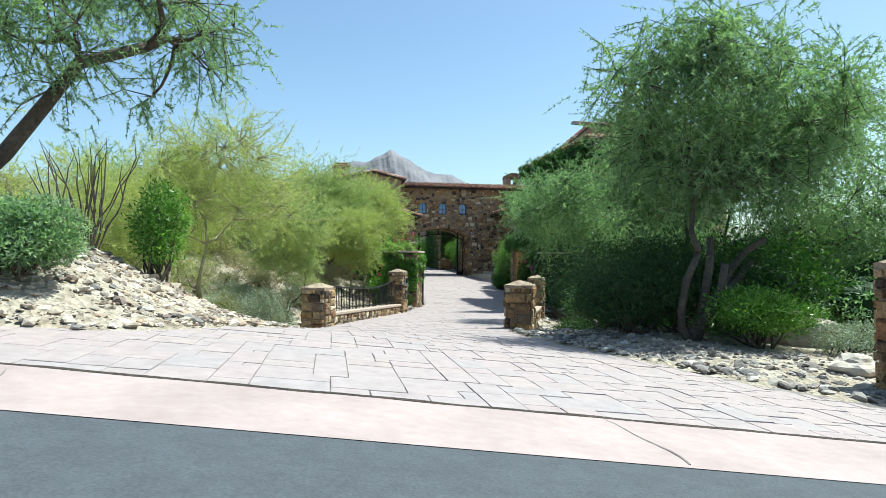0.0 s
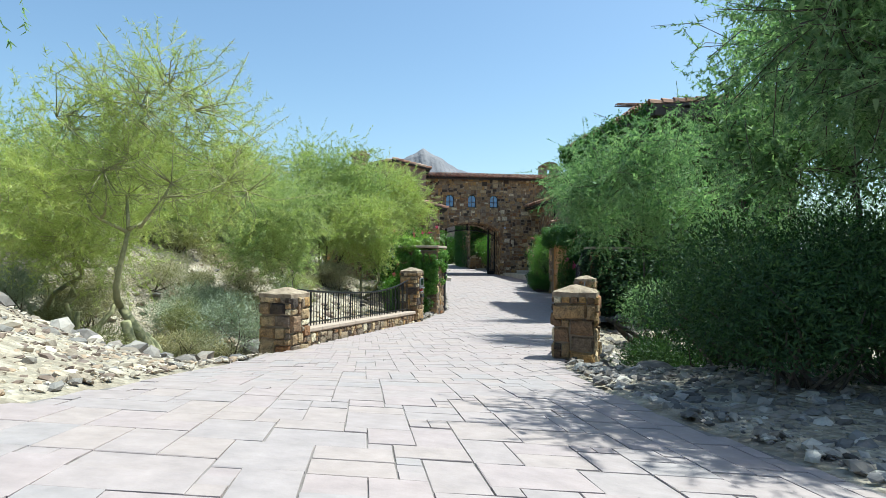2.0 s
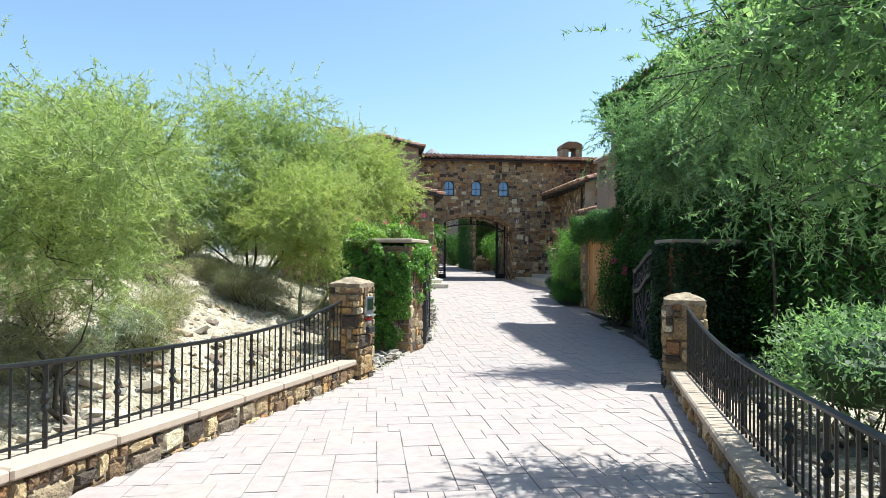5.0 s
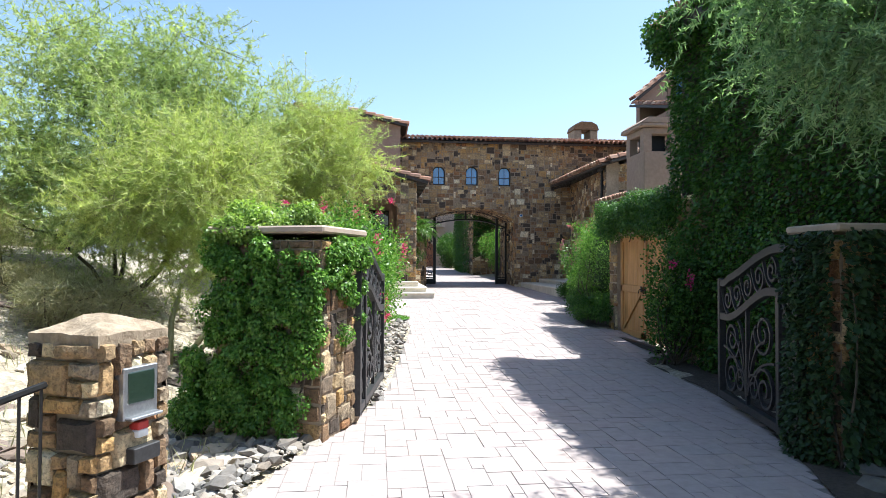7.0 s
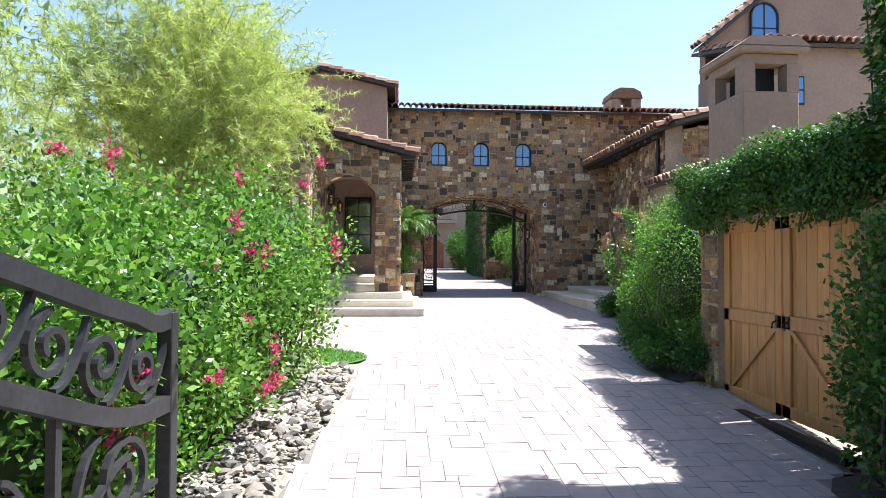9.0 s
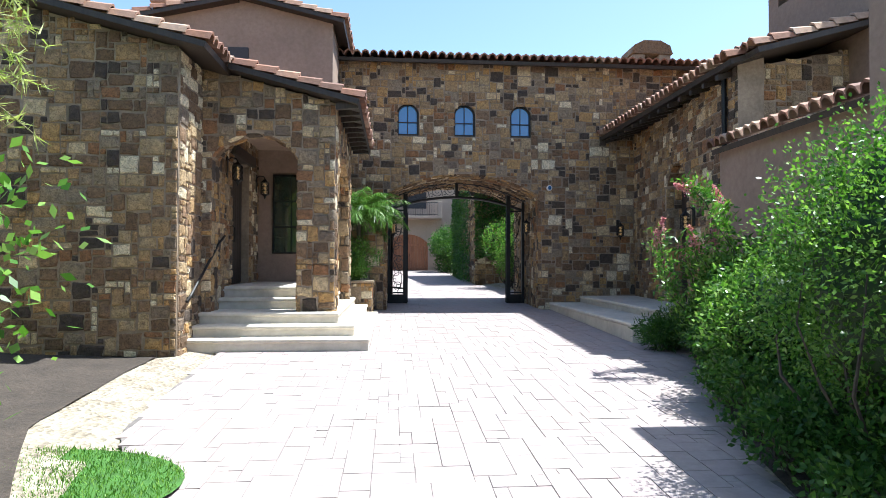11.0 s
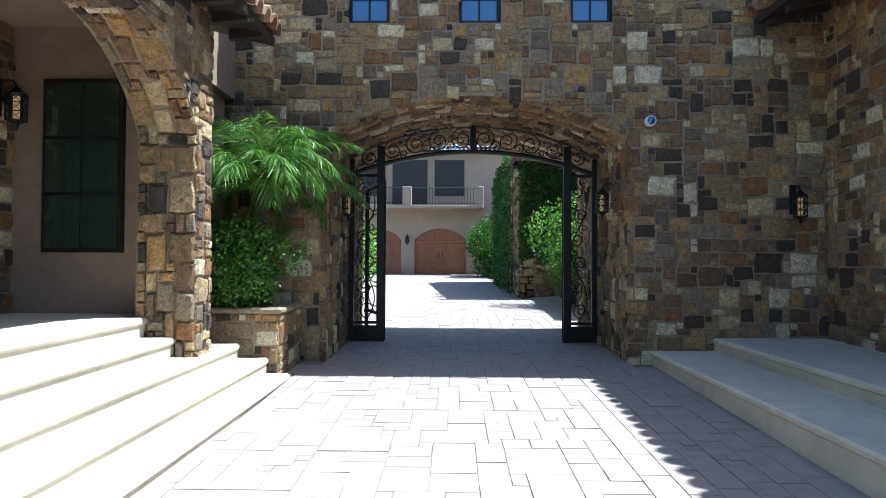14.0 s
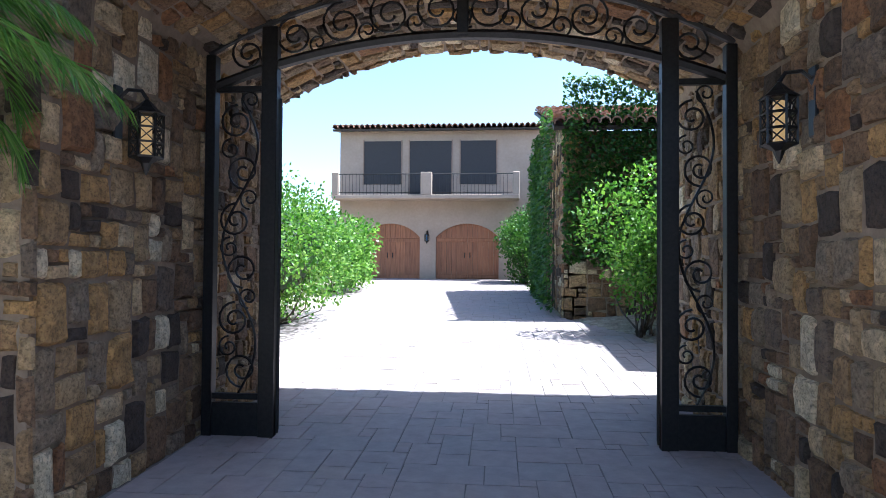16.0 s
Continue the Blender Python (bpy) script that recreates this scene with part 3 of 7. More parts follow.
def stone_wall(name, label, o, u, n, w, h, seed, holes=(), thick=0.4, limit=300, key=None, outline=None, category="wall"):
    """A wall body with stones on its outer face. holes: (u0, u1, v0, spring, apex)."""
    to3 = plane(o, u, n)
    outline = outline or [(0, 0), (w, 0), (w, h), (0, h)]
    me = wall_solid([outline] + [arch_loop(*q) for q in holes], to3, thick)
    me.name = name
    me.materials.append(M_MORTAR)
    ob = tagged(new(name, me), label, category, kind="structure")

    def inside(a, b_):
        if any(in_arch(a, b_, *q) for q in holes):
            return False
        odd = False
        for i in range(len(outline)):
            (x1, y1), (x2, y2) = outline[i], outline[(i + 1) % len(outline)]
            if (y1 > b_) != (y2 > b_) and a < (x2 - x1) * (b_ - y1) / (y2 - y1) + x1:
                odd = not odd
        return odd
    mats = stone_field(to3, w, h, seed, inside)
    set_pieces(ob, "stone", mats, STONE_MESHES, UNIT_STONES, M_STONE, limit, key)
    return ob


def reveal(owner, o, u, n, hole, depth, seed, limit=60):
    """Stones on the jambs and head of an opening, from the outer face inwards."""
    to3 = plane(o, u, n)
    pts = arch_loop(*hole)
    line = [(hole[1], max(hole[2], 0.0))] + pts[2:] + [(hole[0], max(hole[2], 0.0))]
    seg = [math.hypot(b_[0] - a[0], b_[1] - a[1]) for a, b_ in zip(line, line[1:])]
    total, nn = sum(seg), Vector(n).normalized()
    mid = Vector(((hole[0] + hole[1]) / 2, (hole[2] + hole[3]) / 2, 0))

    def at(s, d):
        k = 0
        while k < len(seg) - 1 and s > seg[k]:
            s -= seg[k]
            k += 1
        (a0, b0), (a1, b1) = line[k], line[k + 1]
        t = s / max(1e-6, seg[k])
        p = to3(a0 + (a1 - a0) * t, b0 + (b1 - b0) * t)[0] - nn * d
        ax = (to3(a1, b1)[0] - to3(a0, b0)[0]).normalized()
        inw = ax.cross(nn).normalized()
        c = to3(mid.x, mid.y)[0] - nn * d
        if inw.dot(c - p) < 0:
            inw = -inw
        return p, ax, -nn, inw
    set_pieces(owner, "stone", stone_field(at, total, depth, seed, None, 0.11, 0.035), STONE_MESHES, UNIT_STONES, M_STONE, limit)


near_arch = lambda p: (p.x - 9.15) ** 2 + (p.z - 2.4) ** 2
WIN = [(7.14, 7.80), (8.85, 9.51), (10.57, 11.23)]
facade = stone_wall("wall_gatehouse_front", "brown and grey rubble stone gatehouse wall with a wide arched passage", (4.0, FY, -0.1), (1, 0, 0), (0, -1, 0), 15.6, 7.5, 11,
                    [(AX0 - 4, AX1 - 4, -0.2, SPRING + 0.1, APEX + 0.1)] + [(a - 4, b_ - 4, 5.3, 6.0, 6.28) for a, b_ in WIN], 0.45, 300, near_arch)
stone_wall("wall_gatehouse_back", "brown rubble stone rear wall of the gatehouse with an arched passage", (19.0, BACK, -0.1), (-1, 0, 0), (0, 1, 0), 13.6, 4.6, 12,
           [(19 - AX1, 19 - AX0, -0.2, SPRING + 0.1, APEX + 0.1)], 0.4, 0)


def passage_map(u, v):
    """Unrolled jambs and vault of the passage; u along the curve, v into the depth."""
    hw, rise, c = (AX1 - AX0) / 2, APEX - SPRING, (AX0 + AX1) / 2
    rad = (hw * hw + rise * rise) / (2 * rise)
    a = math.asin(hw / rad)
    y = FY + 0.012 + v
    ay = Vector((0, 1, 0))
    if u < SPRING:
        return Vector((AX0, y, u)), Vector((0, 0, 1)), ay, Vector((1, 0, 0))
    if u < SPRING + 2 * a * rad:
        t = (u - SPRING) / rad - a
        return Vector((c + rad * math.sin(t), y, APEX - rad + rad * math.cos(t))), Vector((math.cos(t), 0, -math.sin(t))), ay, Vector((-math.sin(t), 0, -math.cos(t)))
    z = SPRING - (u - SPRING - 2 * a * rad)
    return Vector((AX1, y, z)), Vector((0, 0, -1)), ay, Vector((-1, 0, 0))


PASS_LEN = 2 * SPRING + 2 * math.asin(((AX1 - AX0) / 2) / ((((AX1 - AX0) / 2) ** 2 + (APEX - SPRING) ** 2) / (2 * (APEX - SPRING)))) * ((((AX1 - AX0) / 2) ** 2 + (APEX - SPRING) ** 2) / (2 * (APEX - SPRING)))
g = Geo()
for k in range(61):
    for dep in (0.0, BACK - FY - 0.03):
        p, _, _, n_ = passage_map(PASS_LEN * k / 60, dep)
        g.v += [tuple(p + n_ * 0.003), tuple(p - n_ * 0.35)]
for k in range(60):
    a, b_ = 4 * k, 4 * k + 4
    g.f += [(a, a + 2, b_ + 2, b_), (a + 1, b_ + 1, b_ + 3, a + 3), (a, b_, b_ + 1, a + 1), (a + 2, a + 3, b_ + 3, b_ + 2)]
vault = thing("wall_passage", g, M_MORTAR, "ochre rubble stone jambs and vault of the gate passage", "wall", kind="structure")
set_pieces(vault, "stone", stone_field(lambda u, v: passage_map(u, v), PASS_LEN, BACK - FY, 21, None, 0.098, 0.045), STONE_MESHES, UNIT_STONES, M_STONE, 300, lambda p: p.y + 0.1 * p.z)

# gatehouse roof and its ceiling slab
g = Geo()
g.box(4.2, 19.6, FY + 0.02, BACK - 0.02, 7.38, 7.5)
thing("ceiling", g, M_MORTAR, "plain slab under the gatehouse roof", "ceiling", kind="structure")


def tiled_roof(name, label, o, along, up, width, length, limit=0, tile_w=0.25, tile_l=0.42, deck=0.1, fascia=True):
    """A sloped roof of barrel tiles. o: the eave's start, along: eave direction, up: direction up the slope."""
    o, along, up = Vector(o), Vector(along).normalized(), Vector(up).normalized()
    n_ = along.cross(up).normalized()
    if n_.z < 0:
        n_ = -n_
    g = Geo()
    c = [o, o + along * width, o + along * width + up * length, o + up * length]
    g.v = [tuple(p) for p in c] + [tuple(p - n_ * deck) for p in c]
    g.f = [(0, 1, 2, 3), (7, 6, 5, 4), (0, 4, 5, 1), (1, 5, 6, 2), (2, 6, 7, 3), (3, 7, 4, 0)]
    roof = thing(name, g, M_DARKWOOD, label, "roof", kind="structure")
    cols, rows = max(1, round(width / tile_w)), max(1, round(length / tile_l))
    r, mats = random.Random(len(name) + int(width * 10)), []
    for j in range(rows):
        for i in range(cols):
            m = Matrix.Identity(4)
            for k, vec in enumerate((along * tile_w * 0.92, up * tile_l, n_ * tile_w * 1.15)):
                m.col[k][:3] = vec
            m.translation = o + along * (tile_w * (i + 0.5) * width / (cols * tile_w)) + up * (length / rows * j - 0.06 + r.uniform(-0.02, 0.02)) + n_ * (0.01 + r.uniform(0, 0.012))
            mats.append(m)
    set_pieces(roof, "roof_tile", mats, TILE_MESHES, [unit_tile()], M_TILE, limit)
    return roof


tiled_roof("roof_gatehouse", "red brown barrel tile roof over the gatehouse", (4.6, FY - 0.4, 7.4), (1, 0, 0), (0, 1, 0.24), 15.2, 2.6, 76)
g = Geo()
g.box(5.4, 19.0, BACK - 0.4, BACK, 4.48, 7.4)
thing("wall_gatehouse_upper", g, M_MORTAR, "upper rear wall of the gatehouse", "wall", kind="structure")
tiled_roof("roof_gatehouse_back", "red brown barrel tile roof over the gatehouse, court side", (4.6, BACK + 0.35, 7.4), (1, 0, 0), (0, -1, 0.24), 15.2, 0.9)


def rafter_tails(o, along, out, count, step, parent_name="rafter_tails", size=0.1, length=0.45):
    ob = thing(parent_name, None, None, "dark timber rafter tails under the eave", "rafters")
    for i in range(count):
        p = Vector(o) + Vector(along) * step * i
        q = p + Vector(out) * length
        g = Geo()
        a = Vector(along) * size / 2
        h = Vector((0, 0, size * 1.3))
        g.v = [tuple(v) for v in (p - a, p + a, p + a + h, p - a + h, q - a + h * 0.25, q + a + h * 0.25, q + a + h, q - a + h)]
        g.f = [(0, 1, 2, 3), (5, 4, 7, 6), (1, 0, 4, 5), (2, 6, 7, 3), (0, 3, 7, 4), (1, 5, 6, 2)]
        part("rafter", g, M_DARKWOOD, ob)
    return ob


def arched_window(name, o, u, n, w, spring, apex, label, bars=(1, 1), deep=0.1):
    """A window with an arched head: frame, bars and panes; o is the sill's left end."""
    to3 = plane(o, u, n)
    f = 0.05
    outer, inner = arch_loop(0, w, 0, spring, apex, 12), arch_loop(f, w - f, f, spring, apex - f, 12)
    me = wall_solid([outer, inner], to3, 0.08)
    me.name = name
    me.materials.append(M_IRON)
    ob = tagged(new(name, me), label, "window", kind="structure")
    inset = -Vector(n).normalized() * deep
    ob.location = inset
    up, uu, nn = Vector((0, 0, 1)), Vector(u).normalized(), Vector(n).normalized()
    base = Vector(o)
    g = Geo()
    for k in range(1, bars[0] + 1):
        c = base + uu * (w * k / (bars[0] + 1)) - nn * 0.03
        g.tube([c, c + up * (apex - f)], 0.016, 4)
    for k in range(1, bars[1] + 1):
        c = base + up * (spring * k / (bars[1] + 0.7)) - nn * 0.03
        g.tube([c, c + uu * w], 0.016, 4)
    part("glazing_bar", g, M_IRON, ob)
    me = wall_solid([arch_loop(f * 0.6, w - f * 0.6, f * 0.6, spring, apex - f * 0.6, 12)], plane(base - nn * 0.05, u, n), 0.012)
    me.materials.append(M_GLASS)
    me.name = "pane"
    part("pane", me, None, ob)
    return ob


for k, (a, b_) in enumerate(WIN):
    arched_window("window_%d" % (k + 1), (a + 0.01, FY, 5.22), (1, 0, 0), (0, -1, 0), b_ - a - 0.02, 0.68, 0.955, "small arched window with a dark iron frame and a cross bar")

# ---- left wing with the porch ----
PX, PY, PF = 5.93, 45.87, 0.9     # porch: east face, front face, floor
south = lambda p: (p.x - 6) ** 2 + (p.y - 46) ** 2 + 0.3 * p.z ** 2
porch_front = stone_wall("wall_porch_front", "brown rubble stone porch front with an arched opening", (3.4, PY, 0.2), (1, 0, 0), (0, -1, 0), PX - 3.4, 5.0, 31,
           [(0.18, 1.82, -0.3, 3.2, 3.68)], 0.55, 260, south, [(0, -0.5), (PX - 3.4, -0.5), (PX - 3.4, 4.28), (0, 4.92)])
porch_side = stone_wall("wall_porch_side", "brown rubble stone porch side with a tall arched opening", (PX, PY + 0.02, 0.2), (0, 1, 0), (1, 0, 0), 4.3, 4.3, 32,
           [(0.55, 3.9, -0.3, 2.75, 3.7)], 0.68, 260, south, [(0, -0.5), (4.3, -0.5), (4.3, 4.25), (0, 4.25)])
stone_wall("wall_left_wing", "brown rubble stone wall of the left wing", (-1.5, 44.6, -0.3), (1, 0, 0), (0, -1, 0), 4.9, 6.9, 33, [], 0.4, 40, south,
           [(0, -0.3), (4.9, -0.3), (4.9, 5.36), (0, 6.58)])
stone_wall("wall_left_wing_side", "sunlit rubble stone return wall beside the porch steps", (3.412, 44.63, -0.3), (0, 1, 0), (1, 0, 0), 1.27, 5.35, 34, [], 0.4, 60, south)
stone_wall("wall_porch_west", "rubble stone wall inside the porch around the entry door", (3.55, 46.35, 0.2), (0, 1, 0), (1, 0, 0), 4.05, 4.3, 35,
           [(1.25, 2.85, 0.35, 3.5, 3.55)], 0.3, 160, south)
g = Geo()
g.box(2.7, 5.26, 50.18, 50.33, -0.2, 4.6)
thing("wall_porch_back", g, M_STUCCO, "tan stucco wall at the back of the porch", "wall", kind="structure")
g = Geo()
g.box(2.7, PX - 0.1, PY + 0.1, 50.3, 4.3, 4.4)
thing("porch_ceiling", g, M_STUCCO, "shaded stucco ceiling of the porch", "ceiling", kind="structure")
g = Geo()
g.box(-1.5, 2.9, 45.0, 50.0, 4.9, 5.1).box(-1.5, -1.2, 45.0, 56.0, -0.3, 6.0).box(2.4, 5.3, 50.72, 52.3, -0.2, 7.2)
thing("wall_left_core", g, M_STUCCO, "tan stucco wall between porch and gatehouse", "wall", kind="structure")
tiled_roof("roof_porch", "red brown barrel tile roof sloping over the porch", (6.4, 45.55, 4.5), (0, 1, 0), (-1, 0, 0.255), 5.6, 2.5, 60)
tiled_roof("roof_left_wing", "red brown barrel tile roof of the left wing", (3.95, 44.2, 5.05), (0, 1, 0), (-1, 0, 0.25), 6.4, 5.0, 40)
g = Geo()
g.prism([(-1.4, 0), (5.43, 0), (5.43, 7.75), (2.96, 8.3), (-1.4, 7.35)], 50.35, 50.7)
g.box(5.2, 5.43, 50.7, 56.0, 4.0, 7.7)
thing("wall_left_gable", g, M_STUCCO, "tan stucco gable wall behind the porch roof", "wall", kind="structure")
tiled_roof("roof_left_gable", "red brown barrel tile roof on the left gable", (5.75, 50.05, 7.75), (0, 1, 0), (-1, 0, 0.23), 6.0, 2.9, 40)
tiled_roof("roof_left_gable_west", "red brown barrel tile roof on the left gable, far slope", (-1.6, 50.05, 7.25), (0, 1, 0), (1, 0, 0.23), 6.0, 4.7)
rafter_tails((PX + 0.02, 45.75, 4.33), (0, 1, 0), (1, 0, 0), 10, 0.55, length=0.42)

reveal(porch_front, (3.4, PY, 0.2), (1, 0, 0), (0, -1, 0), (0.18, 1.82, -0.3, 3.2, 3.68), 0.53, 61, 120)
reveal(porch_side, (PX, PY, 0.2), (0, 1, 0), (1, 0, 0), (0.55, 3.9, -0.3, 2.75, 3.7), 0.66, 62, 160)

# ---- steps ----
def flight(name, label, levels, group=""):
    """Stone steps: (x0, x1, y0, y1, top, bottom) each, with a rounded nosing slab over a set-back riser."""
    ob = thing(name, None, None, label, "steps", group)
    for x0, x1, y0, y1, top, bot in levels:
        g = Geo()
        g.box(x0, x1, y0, y1, top - 0.085, top, 0.025)
        part("tread", g, M_LIME, ob)
        g = Geo()
        g.box(x0 + 0.03, x1 - 0.03, y0 + 0.03, y1 - 0.01, bot, top - 0.085)
        part("riser", g, M_LIME, ob)
    return ob


flight("entry_steps", "pale limestone steps wrapping round the porch pillar",
       [(3.38, 6.64, 45.05, 51.2, 0.04, -0.6), (3.4, 6.36, 45.36, 51.15, 0.25, -0.3), (3.42, 6.04, 45.68, 50.95, 0.46, 0.0), (3.44, 5.72, 46.55, 50.6, 0.68, 0.2), (3.46, 5.4, 46.95, 50.22, PF, 0.3)])
flight("terrace_steps", "pale limestone terrace steps in deep shade",
       [(11.76, 17.0, 45.75, FY - 0.02, 0.21, -0.6), (12.7, 17.0, 46.1, FY - 0.01, 0.41, 0.0)])

# ---- right wing ----
RX = 13.75
right_key = lambda p: (p.y - 49) ** 2 + (p.z - 2) ** 2
RW_O, RW_U, RW_N = (14.45, FY, -0.1), (-0.7, -6.6, 0), (-6.6, 0.7, 0)
right_wing = stone_wall("wall_right_wing", "shaded brown rubble stone wall of the right wing with an arched doorway", RW_O, RW_U, RW_N, 7.2, 5.5, 41,
           [(2.9, 4.45, 0.3, 3.4, 4.0)], 0.5, 300, right_key)
tiled_roof("roof_right_wing", "red brown barrel tile roof over the right wing", (13.35, FY, 5.25), (0, -1, 0), (1, 0, 0.3), 7.5, 4.4, 60)
rafter_tails((14.3, FY - 0.3, 5.25), (0, -1, 0), (-1, 0, -0.3), 13, 0.55, length=0.9)
stone_wall("wall_right_end", "brown rubble stone end wall of the right wing", (RX, 45.3, -0.3), (1, 0, 0), (0, -1, 0), 8.0, 7.0, 42, [], 0.4, 60, right_key,
           [(0, 0), (8, 0), (8, 7.0), (0, 5.5)])
tiled_roof("roof_right_end", "red brown barrel tile rake over the right end wall", (RX - 0.1, 44.5, 5.35), (0, 1, 0), (1, 0, 0.27), 0.9, 8.2, 0)
g = Geo()
g.box(16.0, 30.0, 45.75, 58.0, -0.5, 5.2)
thing("wall_right_core", g, M_STUCCO, "tan stucco bulk of the right wing", "wall", kind="structure")

reveal(right_wing, RW_O, RW_U, RW_N, (2.9, 4.45, 0.3, 3.4, 4.0), 0.45, 63, 60)

# ---- tan tower with open belfry, beside the right wing ----
TX0, TX1, TY0, TY1 = 12.65, 13.8, 39.2, 40.6
tower = thing("chimney_tower", None, None, "tan stucco chimney tower with square openings under its cap", "chimney")
part("shaft", Geo().box(TX0, TX1, TY0, TY1, -0.6, 4.75, 0.02), M_STUCCO, tower)
part("lintel", Geo().box(TX0, TX1, TY0, TY1, 5.3, 5.5, 0.02), M_STUCCO, tower)
# added black block, darkness inside the openings given as colour
part("inner_shade", Geo().box(TX0 + 0.3, TX1 - 0.3, TY0 + 0.35, TY1 - 0.35, 4.74, 5.31), M_BLACK, tower, "black block for the shade inside the openings")
for a, b_ in ((TX0, TX0 + 0.25), (TX1 - 0.25, TX1)):
    for c, d in ((TY0, TY0 + 0.3), (TY1 - 0.3, TY1)):
        part("corner_post", Geo().box(a, b_, c, d, 4.74, 5.31), M_STUCCO, tower)
cap = part("cap", Geo().box(TX0 - 0.15, TX1 + 0.15, TY0 - 0.15, TY1 + 0.15, 5.5, 5.62, 0.03), M_STUCCO, tower)
part("cap_slope", Geo().prism([(TX0 - 0.15, 5.62), (TX1 + 0.15, 5.62), (TX1 - 0.1, 5.8), (TX0 + 0.1, 5.8)], TY0 - 0.15, TY1 + 0.15), M_STUCCO, cap)
# big tan gable behind it
g = Geo()
g.prism([(16.3, -0.5), (30, -0.5), (30, 12.3), (20.4, 12.3), (16.3, 8.9)], 48.0, 48.4)
thing("wall_right_gable", g, M_STUCCO, "tall tan stucco gable wall with an arched window", "wall", kind="structure")
g = Geo()
g.box(16.0, 30, 44.0, 47.9, -0.5, 7.4)
thing("wall_right_bay", g, M_STUCCO, "tan stucco lower wall in front of the gable", "wall", kind="structure")
tiled_roof("roof_right_bay", "pale barrel tile roof below the gable", (15.8, 43.7, 7.4), (1, 0, 0), (0, 1, 0.25), 14.0, 4.4, 0)
tiled_roof("roof_right_gable", "barrel tile rake on the tall gable", (16.1, 47.7, 8.75), (0, 1, 0), (1, 0, 0.83), 0.7, 5.6, 0)
tiled_roof("roof_right_house", "dark barrel tile roof of the tall house", (20.2, 47.6, 12.3), (1, 0, 0), (0, 1, 0.25), 10.0, 4.0, 0)
arched_window("window_4", (17.85, 47.87, 8.3), (1, 0, 0), (0, -1, 0), 1.0, 1.5, 2.0, "tall arched window in the gable, sky reflection painted blue into the glass", (1, 2), 0.0)
ob = thing("window_9", Geo().box(16.6, 17.1, 43.93, 44.02, 5.75, 6.55, 0.01), M_IRON, "small square window in the stucco bay, sky reflection painted blue into the glass", "window", kind="structure")
for zz in (5.8, 6.17):
    part("pane", Geo().box(16.65, 16.84, 43.915, 43.93, zz, zz + 0.33).box(16.87, 17.05, 43.915, 43.93, zz, zz + 0.33), M_GLASS, ob)
g = Geo()
chim = thing("stone_chimney", g.box(15.5, 16.9, 55.2, 56.4, 6.5, 8.3, 0.05), M_MORTAR, "dark stone chimney with an open arched cap", "chimney")
for a, b_ in ((15.5, 15.95), (16.45, 16.9)):
    part("pier", Geo().box(a, b_, 55.2, 56.4, 8.3, 8.85, 0.04), M_MORTAR, chim)
part("cap", Geo().prism([(15.45, 8.85), (16.95, 8.85), (16.85, 9.15), (16.5, 9.32), (15.9, 9.32), (15.55, 9.15)], 55.15, 56.45), M_STONE, chim)
set_pieces(chim, "stone", stone_field(plane((15.5, 55.2, 7.2), (1, 0, 0), (0, -1, 0)), 1.4, 1.1, 77), STONE_MESHES, UNIT_STONES, M_STONE, 60)
part("window", Geo().box(2.62, 3.25, 50.31, 50.36, 6.3, 7.02, 0.01), M_SCREEN, bpy.data.objects["wall_left_gable"], "small dark window high in the gable")
stack = thing("house_chimney", Geo().box(0.0, 1.25, 52.6, 53.6, 6.4, 9.0, 0.03), M_STUCCO, "tan stucco chimney with a dark cap behind the porch roof", "chimney")
part("cap", Geo().box(-0.1, 1.35, 52.5, 53.7, 9.0, 9.14, 0.03).box(0.1, 1.15, 52.7, 53.5, 9.14, 9.34, 0.02), M_TILE, stack)
g = Geo()
g.box(13.3, 13.6, 40.55, 45.2, -0.5, 3.55)
thing("wall_garden", g, M_STUCCO, "tan stucco garden wall with a tile cap behind the hedge", "wall", kind="structure")
tiled_roof("roof_garden_wall", "barrel tile cap on the garden wall", (13.12, 45.2, 3.57), (0, -1, 0), (1, 0, 0.35), 4.7, 0.6, 18)
g = Geo()
g.tube([(RX - 0.09, 45.7, 0.3), (RX - 0.09, 45.7, 5.1), (RX - 0.3, 45.7, 5.25)], 0.05, 8)
thing("downspout", g, M_IRON, "dark metal downspout at the corner of the stone wing", "downspout")

# ---- court and garage ----
GY = 78.0
to3 = plane((-3.0, GY, 0.0), (1, 0, 0), (0, -1, 0))
D1, D2 = (6.05, 8.85), (9.6, 12.5)
me = wall_solid([[(5.05, 0.0), (17, 0.0), (17, 7.75), (5.05, 7.75)], arch_loop(D1[0], D1[1], 0.6, 2.75, 3.38), arch_loop(D2[0], D2[1], 0.6, 2.75, 3.38)], to3, 0.35)
me.materials.append(M_STUCCO_PALE)
me.name = "wall_garage"
tagged(new("wall_garage", me), "tan stucco garage front with balcony and two arched doors", "wall", kind="structure")
g = Geo()
g.box(2.06, 14, GY + 0.6, GY + 9, 0, 7.6)
thing("wall_garage_core", g, M_STUCCO_PALE, "tan stucco bulk of the garage house", "wall", kind="structure")
tiled_roof("roof_garage", "pale barrel tile roof of the garage house", (1.8, GY - 0.45, 7.72), (1, 0, 0), (0, 1, 0.16), 9.6, 3.2, 48)


